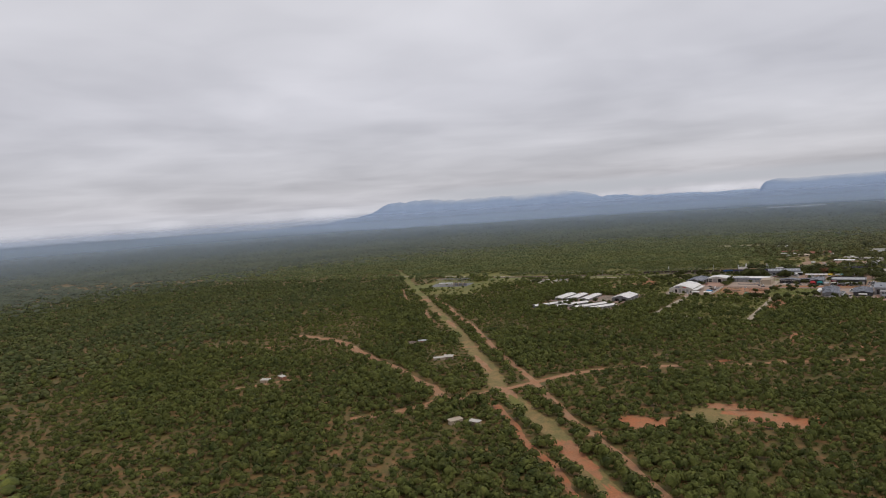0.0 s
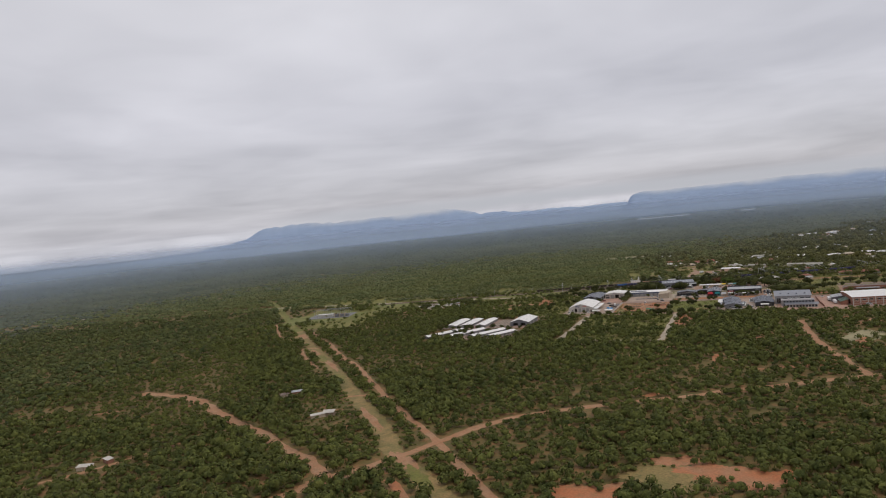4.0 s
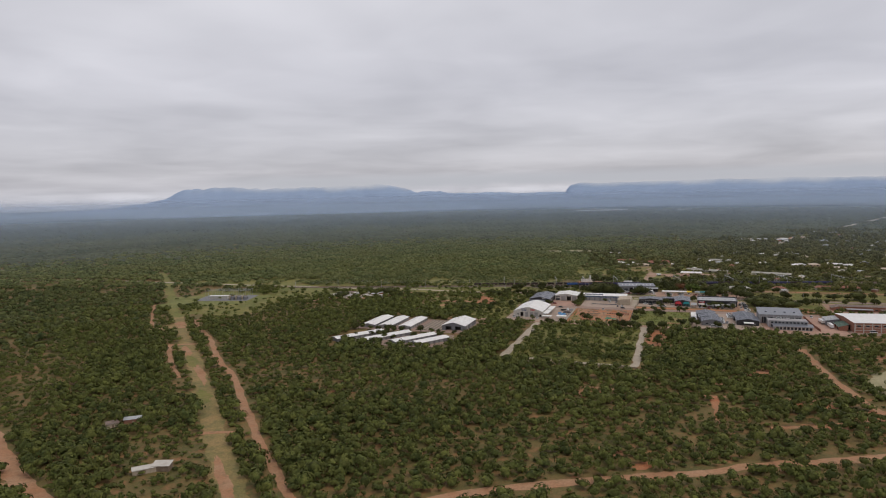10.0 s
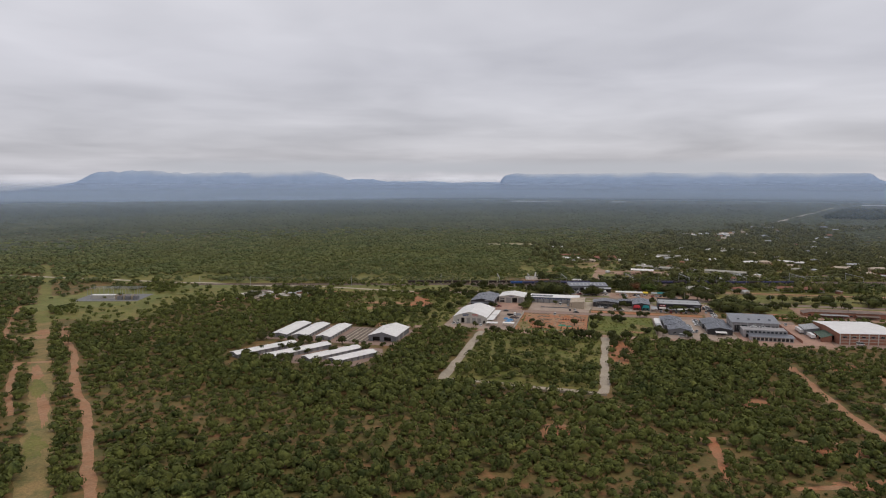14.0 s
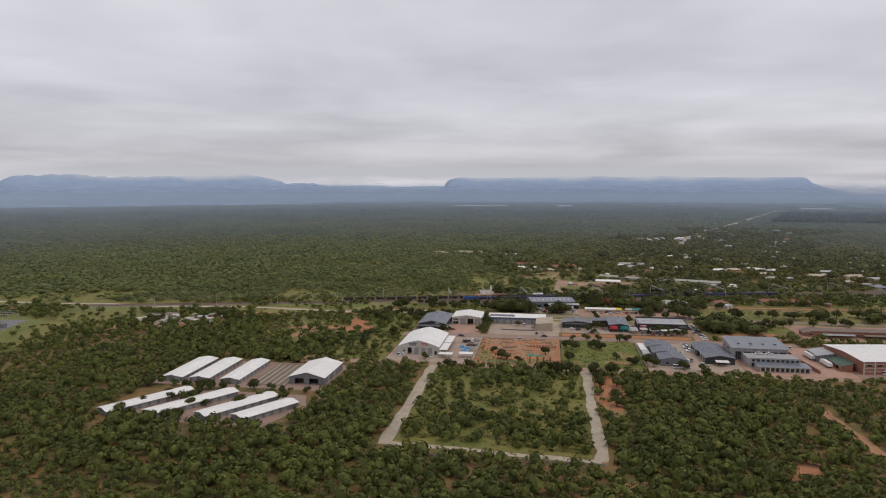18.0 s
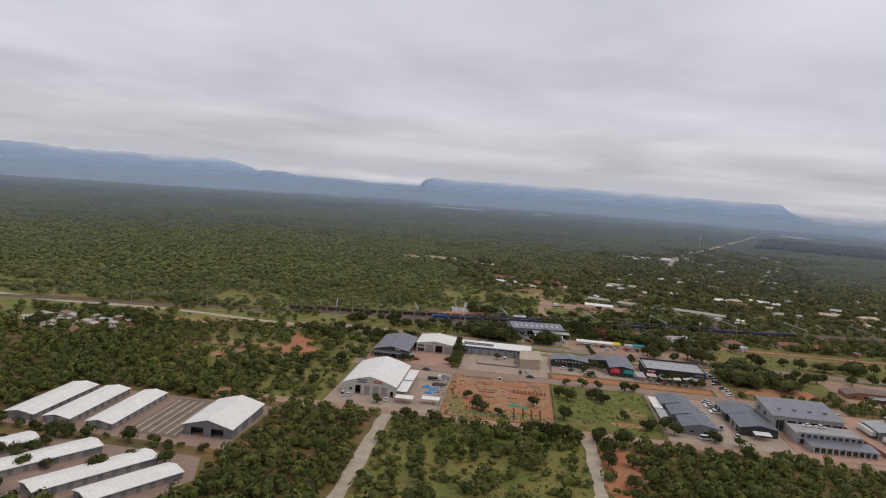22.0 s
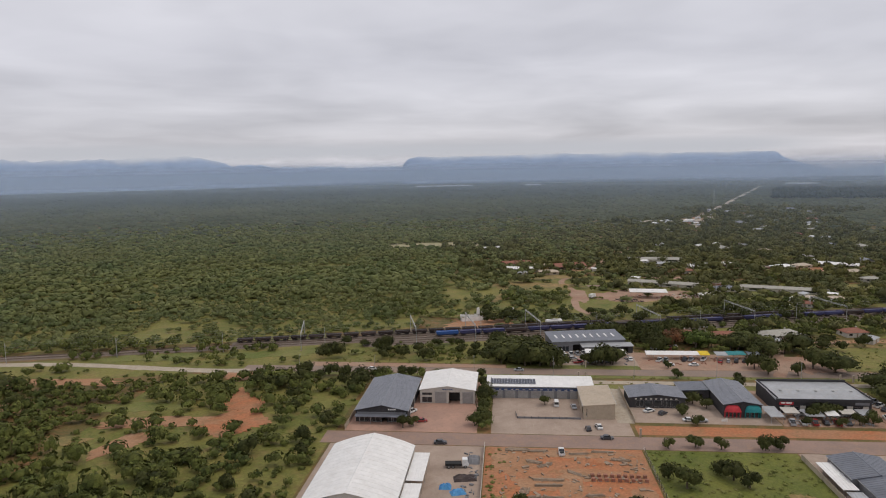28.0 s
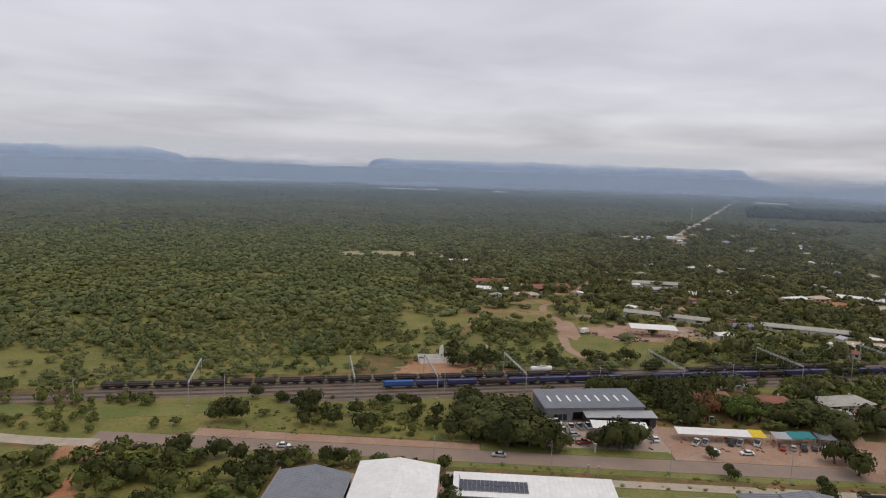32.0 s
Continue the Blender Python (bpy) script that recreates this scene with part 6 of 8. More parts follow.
def house(label, w, d, eave, ridge, wall, roof, hip=True):
    """A small house with a hipped or gabled roof, door and windows, centred on its base."""
    ob = thing("house", label, "house")
    x0, y0, x1, y1 = -w / 2, -d / 2, w / 2, d / 2
    for mm, ln, hs in ((pose(x0, y0, 0), w, [("window", w * 0.1, w * 0.26, 1.0, 2.1), ("door", w * 0.44, w * 0.44 + 1.0, 0, 2.1), ("window", w * 0.7, w * 0.86, 1.0, 2.1)]), (pose(x1, y1, 0, 0, 0, 180), w, [("window", w * 0.2, w * 0.4, 1.0, 2.1), ("window", w * 0.6, w * 0.8, 1.0, 2.1)]),
                       (pose(x0, y1 - 0.2, 0, 0, 0, -90), d - 0.4, [("window", d * 0.3, d * 0.5, 1.0, 2.1)]), (pose(x1, y0 + 0.2, 0, 0, 0, 90), d - 0.4, [("window", d * 0.4, d * 0.6, 1.0, 2.1)])):
        s = wall_piece(ln, lambda x: eave, [h[1:] for h in hs], 0.2)
        s.v = [tuple(mm @ Vector(p)) for p in s.v]
        part("wall", s, wall, ob)
        for k, a, b, c, e2 in hs:
            s = Solid().box(a, 0.06, c, b, 0.1, e2)
            s.v = [tuple(mm @ Vector(p)) for p in s.v]
            part(k, s, M_glass if k == "window" else M_timber, ob)
    o = 0.6
    X0, Y0, X1, Y1 = x0 - o, y0 - o, x1 + o, y1 + o
    rx = (d / 2) * (0.8 if hip else 0.0) - (0 if hip else o)
    s = Solid()
    zb = eave - 0.05
    s.add([(X0, Y0, zb), (X1, Y0, zb), (X1, Y1, zb), (X0, Y1, zb), (x0 + rx, 0, ridge), (x1 - rx, 0, ridge), (X0, Y0, zb - 0.12), (X1, Y0, zb - 0.12), (X1, Y1, zb - 0.12), (X0, Y1, zb - 0.12)],
          [(0, 1, 5, 4), (2, 3, 4, 5), (1, 2, 5), (3, 0, 4), (0, 6, 7, 1), (1, 7, 8, 2), (2, 8, 9, 3), (3, 9, 6, 0), (9, 8, 7, 6)])
    part("roof", s, roof, ob)
    part("ridge_cap", Solid().tube((x0 + rx, 0, ridge), (x1 - rx, 0, ridge), 0.12, 0.12, 5), roof, ob)
    part("chimney", Solid().bevel_box(w * 0.2, d * 0.1, eave, w * 0.2 + 0.6, d * 0.1 + 0.6, ridge + 0.5, 0.05), wall, ob)
    return ob


HOUSES, HOMES, FOOT = {}, [], []
HSPEC = {"white": ("house with pale walls and a white sheet roof among trees", M_plaster, M_white), "silver": ("house with pale walls and a dull metal roof among trees", M_plaster, M_silver),
         "red": ("house with a red tiled roof among trees", M_plaster, M_tile), "grey": ("house with a grey sheet roof among trees", M_plaster, M_grey), "beige": ("house with a beige sheet roof among trees", M_beige, M_beige), "pale": ("low building with a dusty pale sheet roof among trees", M_plaster, M_palesheet)}


def put_house(kind, x, y, w, d, turn, hip=True, tall=1.0):
    key = (kind, round(w), round(d), hip)
    m = pose(x, y, 0, 0, 0, turn)
    if key in HOUSES:
        copy_thing(HOUSES[key], m)
    else:
        lab, wall, roof = HSPEC[kind]
        h = house(("long " if w > 24 else "") + lab, w, d, 2.7 * tall, 2.7 * tall + d * 0.17, wall, roof, hip)
        h.matrix_basis = m
        HOUSES[key] = h
    CLEAR_SPOTS.append((x, y, w * 0.58 + 1.0, d * 0.58 + 1.2, turn))
    HOMES.append((x, y))
    FOOT.append((x, y, w / 2 + 5, d / 2 + 5, radians(turn)))


def outbuilding(label, w, d, h, wall, roof):
    """A small lean-to roofed shed with a door, centred on its base."""
    ob = thing("outbuilding", label, "outbuilding", None, "garden outbuildings")
    part("wall", Solid().box(-w / 2, -d / 2, 0, w / 2, d / 2, h), wall, ob)
    part("roof", Solid().hexa([(-w / 2 - 0.3, -d / 2 - 0.3, h), (w / 2 + 0.3, -d / 2 - 0.3, h), (w / 2 + 0.3, d / 2 + 0.3, h + 0.5), (-w / 2 - 0.3, d / 2 + 0.3, h + 0.5)], [(-w / 2 - 0.3, -d / 2 - 0.3, h + 0.1), (w / 2 + 0.3, -d / 2 - 0.3, h + 0.1), (w / 2 + 0.3, d / 2 + 0.3, h + 0.6), (-w / 2 - 0.3, d / 2 + 0.3, h + 0.6)]), roof, ob)
    part("door", Solid().box(-0.9, -d / 2 - 0.05, 0, 0.9, -d / 2 - 0.005, 2.0), M_timber, ob)
    return ob


for kind, x, y, w, d, turn in (("pale", 698, 1073, 56, 9, -40), ("white", 710, 1020, 42, 9, -14), ("pale", 659, 914, 56, 8, -53), ("red", 578, 1128, 26, 12, -20), ("white", 563, 1097, 28, 9, -40), ("beige", 588, 1106, 14, 8, -20), ("red", 606, 1088, 30, 14, -14),
                              ("pale", 540, 837, 22, 11, -20), ("red", 497, 866, 15, 10, -35), ("red", 515, 851, 13, 9, -35), ("silver", 510, 838, 12, 7, -30), ("red", 577, 819, 12, 9, -25), ("red", 622, 803, 20, 10, -38), ("red", 641, 791, 20, 11, -38),
                              ("white", 752, 978, 18, 9, -20), ("beige", 772, 973, 14, 9, -20), ("white", 800, 957, 30, 10, -62), ("beige", 772, 930, 16, 9, -25), ("silver", 984, 1085, 30, 9, -30), ("white", 817, 1120, 9, 6, 0), ("white", 842, 1119, 9, 6, 20), ("white", 851, 1109, 8, 6, 0),
                              ("white", 617, 1239, 11, 7, -20), ("white", 629, 1236, 12, 6, 10), ("white", 1122, 1186, 14, 8, 0), ("silver", 1016, 1187, 22, 9, -30), ("beige", 571, 1071, 16, 8, -30), ("pale", 600.5, 989.5, 25, 8, -57), ("pale", 614.5, 968, 25, 8, -57), ("white", 597, 930, 9, 7, -30),
                              ("beige", 845, 871, 20, 10, -30), ("beige", 815, 890, 26, 9, -40), ("silver", 842, 848, 18, 9, -30), ("silver", 678, 1052, 26, 8, -35), ("red", 625, 876, 9, 7, -60), ("beige", 646, 884, 8, 7, -60), ("beige", 656, 874, 9, 7, -60)):
    put_house(kind, x, y, w, d, turn, hip=w < 24)
rh = random.Random(31)
taken = [(a[0], a[1]) for a in CLEAR_SPOTS]
count = 0
while count < 56:
    if count < 34:
        u, v = rh.uniform(165, 560), rh.uniform(300, 620)
        x, y = W(u, v)
    else:
        t = rh.random()
        x, y = 960 + 420 * t + rh.gauss(0, 70), 1190 + 260 * t + rh.gauss(0, 70)
    if any(math.hypot(x - a, y - b) < 24 for a, b in taken):
        continue
    taken.append((x, y))
    count += 1
    spec = (rh.choice(["silver", "pale", "pale", "beige", "red", "silver", "grey"]), x, y, rh.choice([12, 16, 20]), rh.choice([8, 10]), rh.choice([-35, 55, -10, -60]), rh.random() < 0.6)
    if math.hypot(x - 695, y - 935) > 50:
        put_house(*spec)

for i, (x, y, rx, ry, mat, turn) in enumerate(((30, 962, 72, 52, M_veld, -15), (96, 985, 42, 30, M_veld, -30), (148, 985, 36, 16, M_veld, -30), (20, 915, 40, 20, M_veld, 0), (436, 1224, 26, 9, M_strip, -30), (-188, 1445, 24, 9, M_hay, -20), (120, 1560, 26, 10, M_hay, 0), (700, 1500, 22, 9, M_hay, -30), (720, 1300, 24, 9, M_hay, -30),
                                                (505, 1085, 40, 22, M_veld, -35), (500, 1045, 40, 26, M_veld, -35), (560, 1065, 40, 18, M_veld, -35), (468, 1030, 26, 14, M_veld, -30), (535, 1168, 26, 9, M_veld, -20))):
    spot("clearing", x, y, rx, ry, mat, "rough grass opening in the bush" if mat is M_veld else "pale dry clearing far out in the bush", turn, 0.0105 + 0.0006 * i, 800 + i, 0.08 if rx > 30 else 0.9)
for i, (x, y, rx, ry, mat, turn) in enumerate(((262, 868, 13, 10, M_red, -30), (270, 893, 5, 12, M_red, -20), (278, 926, 9, 6, M_track, -30), (238, 884, 22, 5, M_track, -28), (205, 884, 9, 4, M_strip, -20), (300, 870, 12, 6, M_veld, -30), (285, 850, 9, 6, M_veld, 20), (240, 850, 14, 7, M_veld, -35))):
    spot("clearing", x, y, rx, ry, mat, "bare opening beside the workshops", turn, 0.14 + 0.003 * i, 900 + i, 0.85)
for i, (x, y, rx, ry, turn) in enumerate(((758, 955, 17, 11, -35), (790, 938, 18, 7, -35), (842, 868, 24, 8, -35), (815, 905, 22, 7, -45), (870, 850, 20, 7, -30), (700, 985, 20, 5, -30), (640, 1000, 18, 5, -40))):
    spot("bare_yard", x, y, rx, ry, M_redpave, "pinkish swept yard among houses", turn, 0.19 + 0.003 * i, 940 + i, 0.8)
# houses strung along the long road
for i in range(13):
    x, y = 985 + 17 * (i % 7) + rh.uniform(-8, 8), 1345 + 24 * (i // 7) - 5 * (i % 7) + rh.uniform(-6, 6)
    put_house(("white", "silver", "beige")[i % 3], x, y, 12 if i % 2 else 16, 8, (-35, 55, -10)[i % 3], True)
SHEDS = [outbuilding("small pale plastered outbuilding with a white sheet roof", 6.5, 4.5, 2.5, M_plaster, M_white), outbuilding("small outbuilding with a dull metal roof", 8.5, 4.0, 2.4, M_plaster, M_silver), outbuilding("small brick outbuilding with a rusty roof", 5.5, 4.5, 2.4, M_brick, M_brownroof)]
spare = list(HOMES)
for i in range(54):
    hx, hy = spare[(i * 7) % len(spare)]
    for _ in range(30):
        a, r = rh.uniform(0, 6.28), rh.uniform(14, 30)
        x, y = hx + r * math.cos(a), hy + r * math.sin(a)
        if not any(abs((x - fx) * math.cos(ft) + (y - fy) * math.sin(ft)) < fw and abs((y - fy) * math.cos(ft) - (x - fx) * math.sin(ft)) < fd for fx, fy, fw, fd, ft in FOOT):
            break
    FOOT.append((x, y, 8, 8, 0.0))
    m = pose(x, y, 0, 0, 0, rh.choice((-35, 55, 10, -70)))
    if i < 3:
        SHEDS[i].matrix_basis = m
    else:
        copy_thing(SHEDS[rh.choice((0, 0, 1, 1, 2))], m)
    CLEAR_SPOTS.append((x, y - 2, 6.5, 7.5, 0))
# open ground beyond the rails
k = 100
for x, y, rx, ry, mat, turn in ((565, 962, 32, 17, M_dust, -28), (530, 985, 6, 22, M_dust, -35), (429, 954, 21, 12, M_track, -18), (585, 1010, 30, 8, M_veld, -35), (520, 1040, 34, 14, M_strip, -35), (500, 1015, 18, 8, M_strip, 10), (545, 1025, 16, 6, M_strip, -40), (560, 1060, 26, 10, M_strip, -30), (600, 935, 16, 8, M_dust, -35), (625, 905, 20, 8, M_veld, -55),
                                (575, 930, 30, 8, M_strip, -25), (480, 1010, 14, 8, M_strip, 20), (770, 955, 26, 9, M_track, -40), (590, 1075, 24, 6, M_track, -20), (140, 945, 20, 8, M_track, -30), (180, 935, 14, 6, M_track, -20), (700, 1050, 14, 30, M_grass, 50), (1105, 1360, 60, 14, M_track, 38), (236, 905, 22, 5, M_grass, -30), (205, 960, 30, 5, M_track, -32), (120, 990, 26, 7, M_grass, -30), (250, 980, 30, 6, M_grass, -24), (300, 955, 26, 6, M_grass, -22), (100, 950, 14, 7, M_track, 10), (150, 925, 12, 6, M_red, -25), (75, 1000, 20, 6, M_grass, -35), (225, 870, 12, 5, M_track, 35), (318, 975, 22, 5, M_grass, -20), (530, 815, 13, 6, M_veld, 40), (505, 800, 10, 9, M_dust, 40)):
    k += 1
    spot("clearing", x, y, rx, ry, mat, "bare patch of pale soil at the town edge" if mat not in (M_grass, M_veld) else "green grass opening at the town edge", turn, 0.012 + 0.0006 * k, k)
ribbon("dirt_road", [(497, 935), (500, 951), (515, 972), (532, 989), (543, 1008), (558, 1038), (613, 1070), (679, 1113), (760, 1160)], 4.6, M_dust, "winding pale dirt road at the town edge", "road", 0.06, 0.3, seed=51)
ribbon("town_road", [(560, 1010), (592, 996), (622, 956), (650, 930), (690, 900), (760, 860), (860, 800)], 7, M_asphalt, "grey town street among trees", "road", 0.06, 0.1, seed=52)
ribbon("dirt_road", [(480, 795), (497, 806), (512, 818), (535, 828), (560, 812)], 5.0, M_dust, "dirt road leaving the main road", "road", 0.06, 0.3, seed=53)
canopy("shade_roof", "large white open-sided roof on a dirt yard", pose(552, 957, 0, 0, 0, -40), 25, 10, 4.6, M_white, 5.2, 6, 2)
# pale ruin in a red clearing by the rails
ruin = thing("ruined_house", "roofless pale plastered ruin on bare red soil", "ruin", pose(427, 962, 0, 0, 0, -20))
for a in ((-8, -3, 0, 8, -2.7, 2.5), (-8, 2.7, 0, 1, 3, 3.2), (-8, -2.7, 0, -7.7, 2.7, 2.4), (1, -2.7, 0, 1.3, 3, 3.6), (7.7, -2.7, 0, 8, 1, 2.0)):
    part("wall", Solid().hexa([(a[0], a[1], 0), (a[3], a[1], 0), (a[3], a[4], 0), (a[0], a[4], 0)], [(a[0], a[1], a[5]), (a[3], a[1], a[5] * 0.8), (a[3], a[4], a[5] * 0.8), (a[0], a[4], a[5])]), M_white, ruin)
part("gable", Solid().hexa([(1.4, 0.5, 0), (4.6, 0.5, 0), (4.6, 1.0, 0), (1.4, 1.0, 0)], [(2.0, 0.5, 7.0), (3.4, 0.5, 7.8), (3.4, 1.0, 7.8), (2.0, 1.0, 7.0)]), M_white, ruin)
part("buttress", Solid().hexa([(4.7, 0.4, 0), (6.4, 0.4, 0), (6.4, 1.1, 0), (4.7, 1.1, 0)], [(4.7, 0.4, 5.0), (5.2, 0.4, 4.4), (5.2, 1.1, 4.4), (4.7, 1.1, 5.0)]), M_white, ruin)
hut = thing("hut", "small pale plastered hut by the rails", "hut", pose(457, 965, 0, 0, 0, -20))
part("wall", Solid().box(-1.5, -1.5, 0, 1.5, 1.5, 2.6), M_plaster, hut)
part("roof", Solid().hexa([(-1.8, -1.8, 2.6), (1.8, -1.8, 2.6), (1.8, 1.8, 2.6), (-1.8, 1.8, 2.6)], [(-1.8, -1.8, 2.7), (1.8, -1.8, 2.7), (1.8, 1.8, 3.2), (-1.8, 1.8, 3.2)]), M_silver, hut)
for x, y in ((634.4, 891.2), (643.0, 884.1), (653.2, 874.8)):
    ob = thing("white_tent", "small round white tent on grass by the railway", "tent", pose(x, y, 0), "tents")
    part("side_wall", Solid().tube((0, 0, 0), (0, 0, 1.7), 2.6, 2.5, 12), M_white, ob)
    part("tent_roof", Solid().tube((0, 0, 1.7), (0, 0, 3.4), 2.8, 0.15, 12), M_white, ob)
    CLEAR_SPOTS.append((x, y - 2, 5, 6, 0))
# low shacks in the bush to the west
rs = random.Random(8)
SHACKS = ["shack with a tan board roof among trees and rubble", "shack with a rusty brown roof among trees", "shack with a whitish sheet roof among trees", "shack with a dusty tin roof among trees"]
for i, (x, y) in enumerate(((112, 946), (119, 952), (126, 944), (124, 961), (133, 955), (141, 961), (150, 972), (157, 967), (139, 946), (147, 951), (155, 945), (163, 941), (170, 936), (177, 944), (183, 936), (160, 956), (167, 951), (-24, 590), (-30, 586), (-8, 520), (-2, 525), (-134, 484), (-126, 494), (0, 365), (12, 363), (131, 972), (145, 938), (172, 958), (188, 950), (116, 966), (180, 926), (135, 932), (196, 941))):
    if y > 900:
        x, y = 118 + 0.70 * (x - 112), y + 6
    w, d, h = rs.uniform(4, 9), rs.uniform(2.6, 4.6), rs.uniform(1.9, 2.5)
    kind = rs.choice([0, 1, 2, 2, 2, 3, 3])
    sh = thing("shack", SHACKS[kind], "shack", pose(x + rs.uniform(-2, 2), y + rs.uniform(-3, 3), 0, 0, 0, rs.uniform(-60, 30)), "shacks")
    part("wall", Solid().box(-w / 2, -d / 2, 0, w / 2, d / 2, h), rs.choice([M_plaster, M_brick, M_beige, M_timber]), sh)
    part("door", Solid().box(-0.45, -d / 2 - 0.04, 0, 0.45, -d / 2 - 0.004, 1.8), M_timber, sh)
    q = rs.uniform(0.2, 0.7)
    part("roof", Solid().hexa([(-w / 2 - 0.3, -d / 2 - 0.3, h), (w / 2 + 0.3, -d / 2 - 0.3, h), (w / 2 + 0.3, d / 2 + 0.3, h + q), (-w / 2 - 0.3, d / 2 + 0.3, h + q)], [(-w / 2 - 0.3, -d / 2 - 0.3, h + 0.08), (w / 2 + 0.3, -d / 2 - 0.3, h + 0.08), (w / 2 + 0.3, d / 2 + 0.3, h + q + 0.08), (-w / 2 - 0.3, d / 2 + 0.3, h + q + 0.08)]), (M_beige, M_brownroof, M_plaster, M_silver)[kind], sh)
    CLEAR_SPOTS.append((x, y - 2, w * 0.6 + 1.5, d * 0.9 + 3.5, 0))
for i, (x, y, rx, ry, mt) in enumerate(((124, 956, 9, 7, M_track), (145, 960, 14, 8, M_red), (162, 952, 10, 7, M_track), (135, 966, 9, 6, M_track), (172, 948, 7, 5, M_red))):
    spot("bare_yard", x, y, rx, ry, mt, "bare swept earth between the shacks", -25, 0.10 + 0.004 * i, 300 + i, 0.7)
# substation beside the cutline
sub = thing("substation", "grey gravel yard with low pale substation buildings", "substation", pose(8, 1002, 0, 0, 0, -20))
part("gravel", Solid().box(-28, -18, 0, 30, 20, 0.25), M_greywall, sub)
part("control_room", Solid().bevel_box(-16, -6, 0.2, 4, -1, 3.4, 0.1), M_plaster, sub)
part("control_roof", Solid().bevel_box(-16.5, -6.5, 3.4, 4.5, -0.5, 3.7, 0.08), M_white, sub)
for i in range(7):
    for j in range(3):
        part("busbar_post", Solid().tube((-24 + i * 8, 3 + j * 7, 0.2), (-24 + i * 8, 3 + j * 7, 8), 0.16, 0.12, 5), M_steel, sub)
for j in range(3):
    part("busbar_beam", Solid().box(-25, 2.85 + j * 7, 7.8, 25, 3.15 + j * 7, 8.1), M_steel, sub)
for i in range(3):
    tf = part("transformer", Solid().bevel_box(10 + i * 7, -12, 0.25, 14 + i * 7, -8, 3.6, 0.15), M_greywall, sub)
    for k in range(3):
        part("bushing", Solid().tube((11 + i * 7 + k, -10, 3.6), (11 + i * 7 + k, -10, 5.2), 0.16, 0.08, 6), M_brick, tf)
    part("blast_wall", Solid().box(8.6 + i * 7, -13, 0.25, 8.9 + i * 7, -7, 5.0), M_concrete, sub)
CLEAR_SPOTS.append((8, 1002, 34, 26, -20))
# pale shade houses at the foot of the mountains
for a, r, w in ((-28.3, 3050, 160), (-30.5, 3080, 70), (-35.8, 3060, 60), (-54.5, 3000, 110), (-63, 2950, 180)):
    x, y = 120 - r * math.sin(radians(a)), 380 + r * math.cos(radians(a))
    gh = thing("shade_house", "long pale netted shade house far across the plain", "greenhouse", pose(x, y, 0, 0, 0, a), "shade houses")
    part("net_roof", Solid().hexa([(-w / 2, -30, 5), (w / 2, -30, 5), (w / 2, 30, 5), (-w / 2, 30, 5)], [(-w / 2, -30, 5.3), (w / 2, -30, 5.3), (w / 2, 30, 6.5), (-w / 2, 30, 6.5)]), M_silver, gh)
    for i in range(9):
        part("post", Solid().tube((-w / 2 + w * i / 8, -29, 0), (-w / 2 + w * i / 8, -29, 5), 0.4, 0.4, 5), M_steel, gh)
    CLEAR_SPOTS.append((x, y, w / 2 + 10, 60, a))

# radio mast by the long road, and a very dark band of crowns on the plain
mast2 = thing("radio_mast", "slender steel lattice radio mast with guy wires", "mast", pose(1405, 1573, 0))
for k in range(3):
    a = k * 2.094
    part("leg", Solid().tube((0.7 * math.cos(a), 0.7 * math.sin(a), 0), (0.5 * math.cos(a), 0.5 * math.sin(a), 30), 0.14, 0.10, 4), M_steel, mast2)
    part("guy_wire", Solid().tube((18 * math.cos(a), 18 * math.sin(a), 0), (0.5 * math.cos(a), 0.5 * math.sin(a), 26), 0.04, 0.04, 3), M_steel, mast2)
s = Solid()
for i in range(15):
    for k in range(3):
        a, b = (k + i) * 2.094, (k + i + 1) * 2.094
        s.tube((0.65 * math.cos(a), 0.65 * math.sin(a), 1 + 2 * i), (0.65 * math.cos(b), 0.65 * math.sin(b), 3 + 2 * i), 0.06, 0.06, 3)
part("bracing", s, M_steel, mast2)
part("antenna", Solid().tube((0, 0, 29), (0, 0, 34), 0.12, 0.06, 4), M_white, mast2)

# ---- yard clutter ----


def pole_stack(u, v, turn, n, ln, group="timber stacks"):
    ob = thing("timber_stack", "stack of weathered timber poles on red soil", "timber stack", at(u, v, turn, 0.04), group)
    for i in range(n):
        lay, q = divmod(i, 5)
        y = q * 0.34 + lay * 0.17 + rc.uniform(-0.04, 0.04)
        o = rc.uniform(-0.5, 0.5)
        part("pole", Solid().tube((-ln / 2 + o, y, 0.15 + lay * 0.27), (ln / 2 + o, y, 0.15 + lay * 0.27), 0.15, 0.12, 6), M_timber, ob)
    for x in (-ln * 0.3, ln * 0.3):
        part("bearer", Solid().box(x - 0.08, -0.3, 0, x + 0.08, 1.9, 0.06), M_timber, ob)


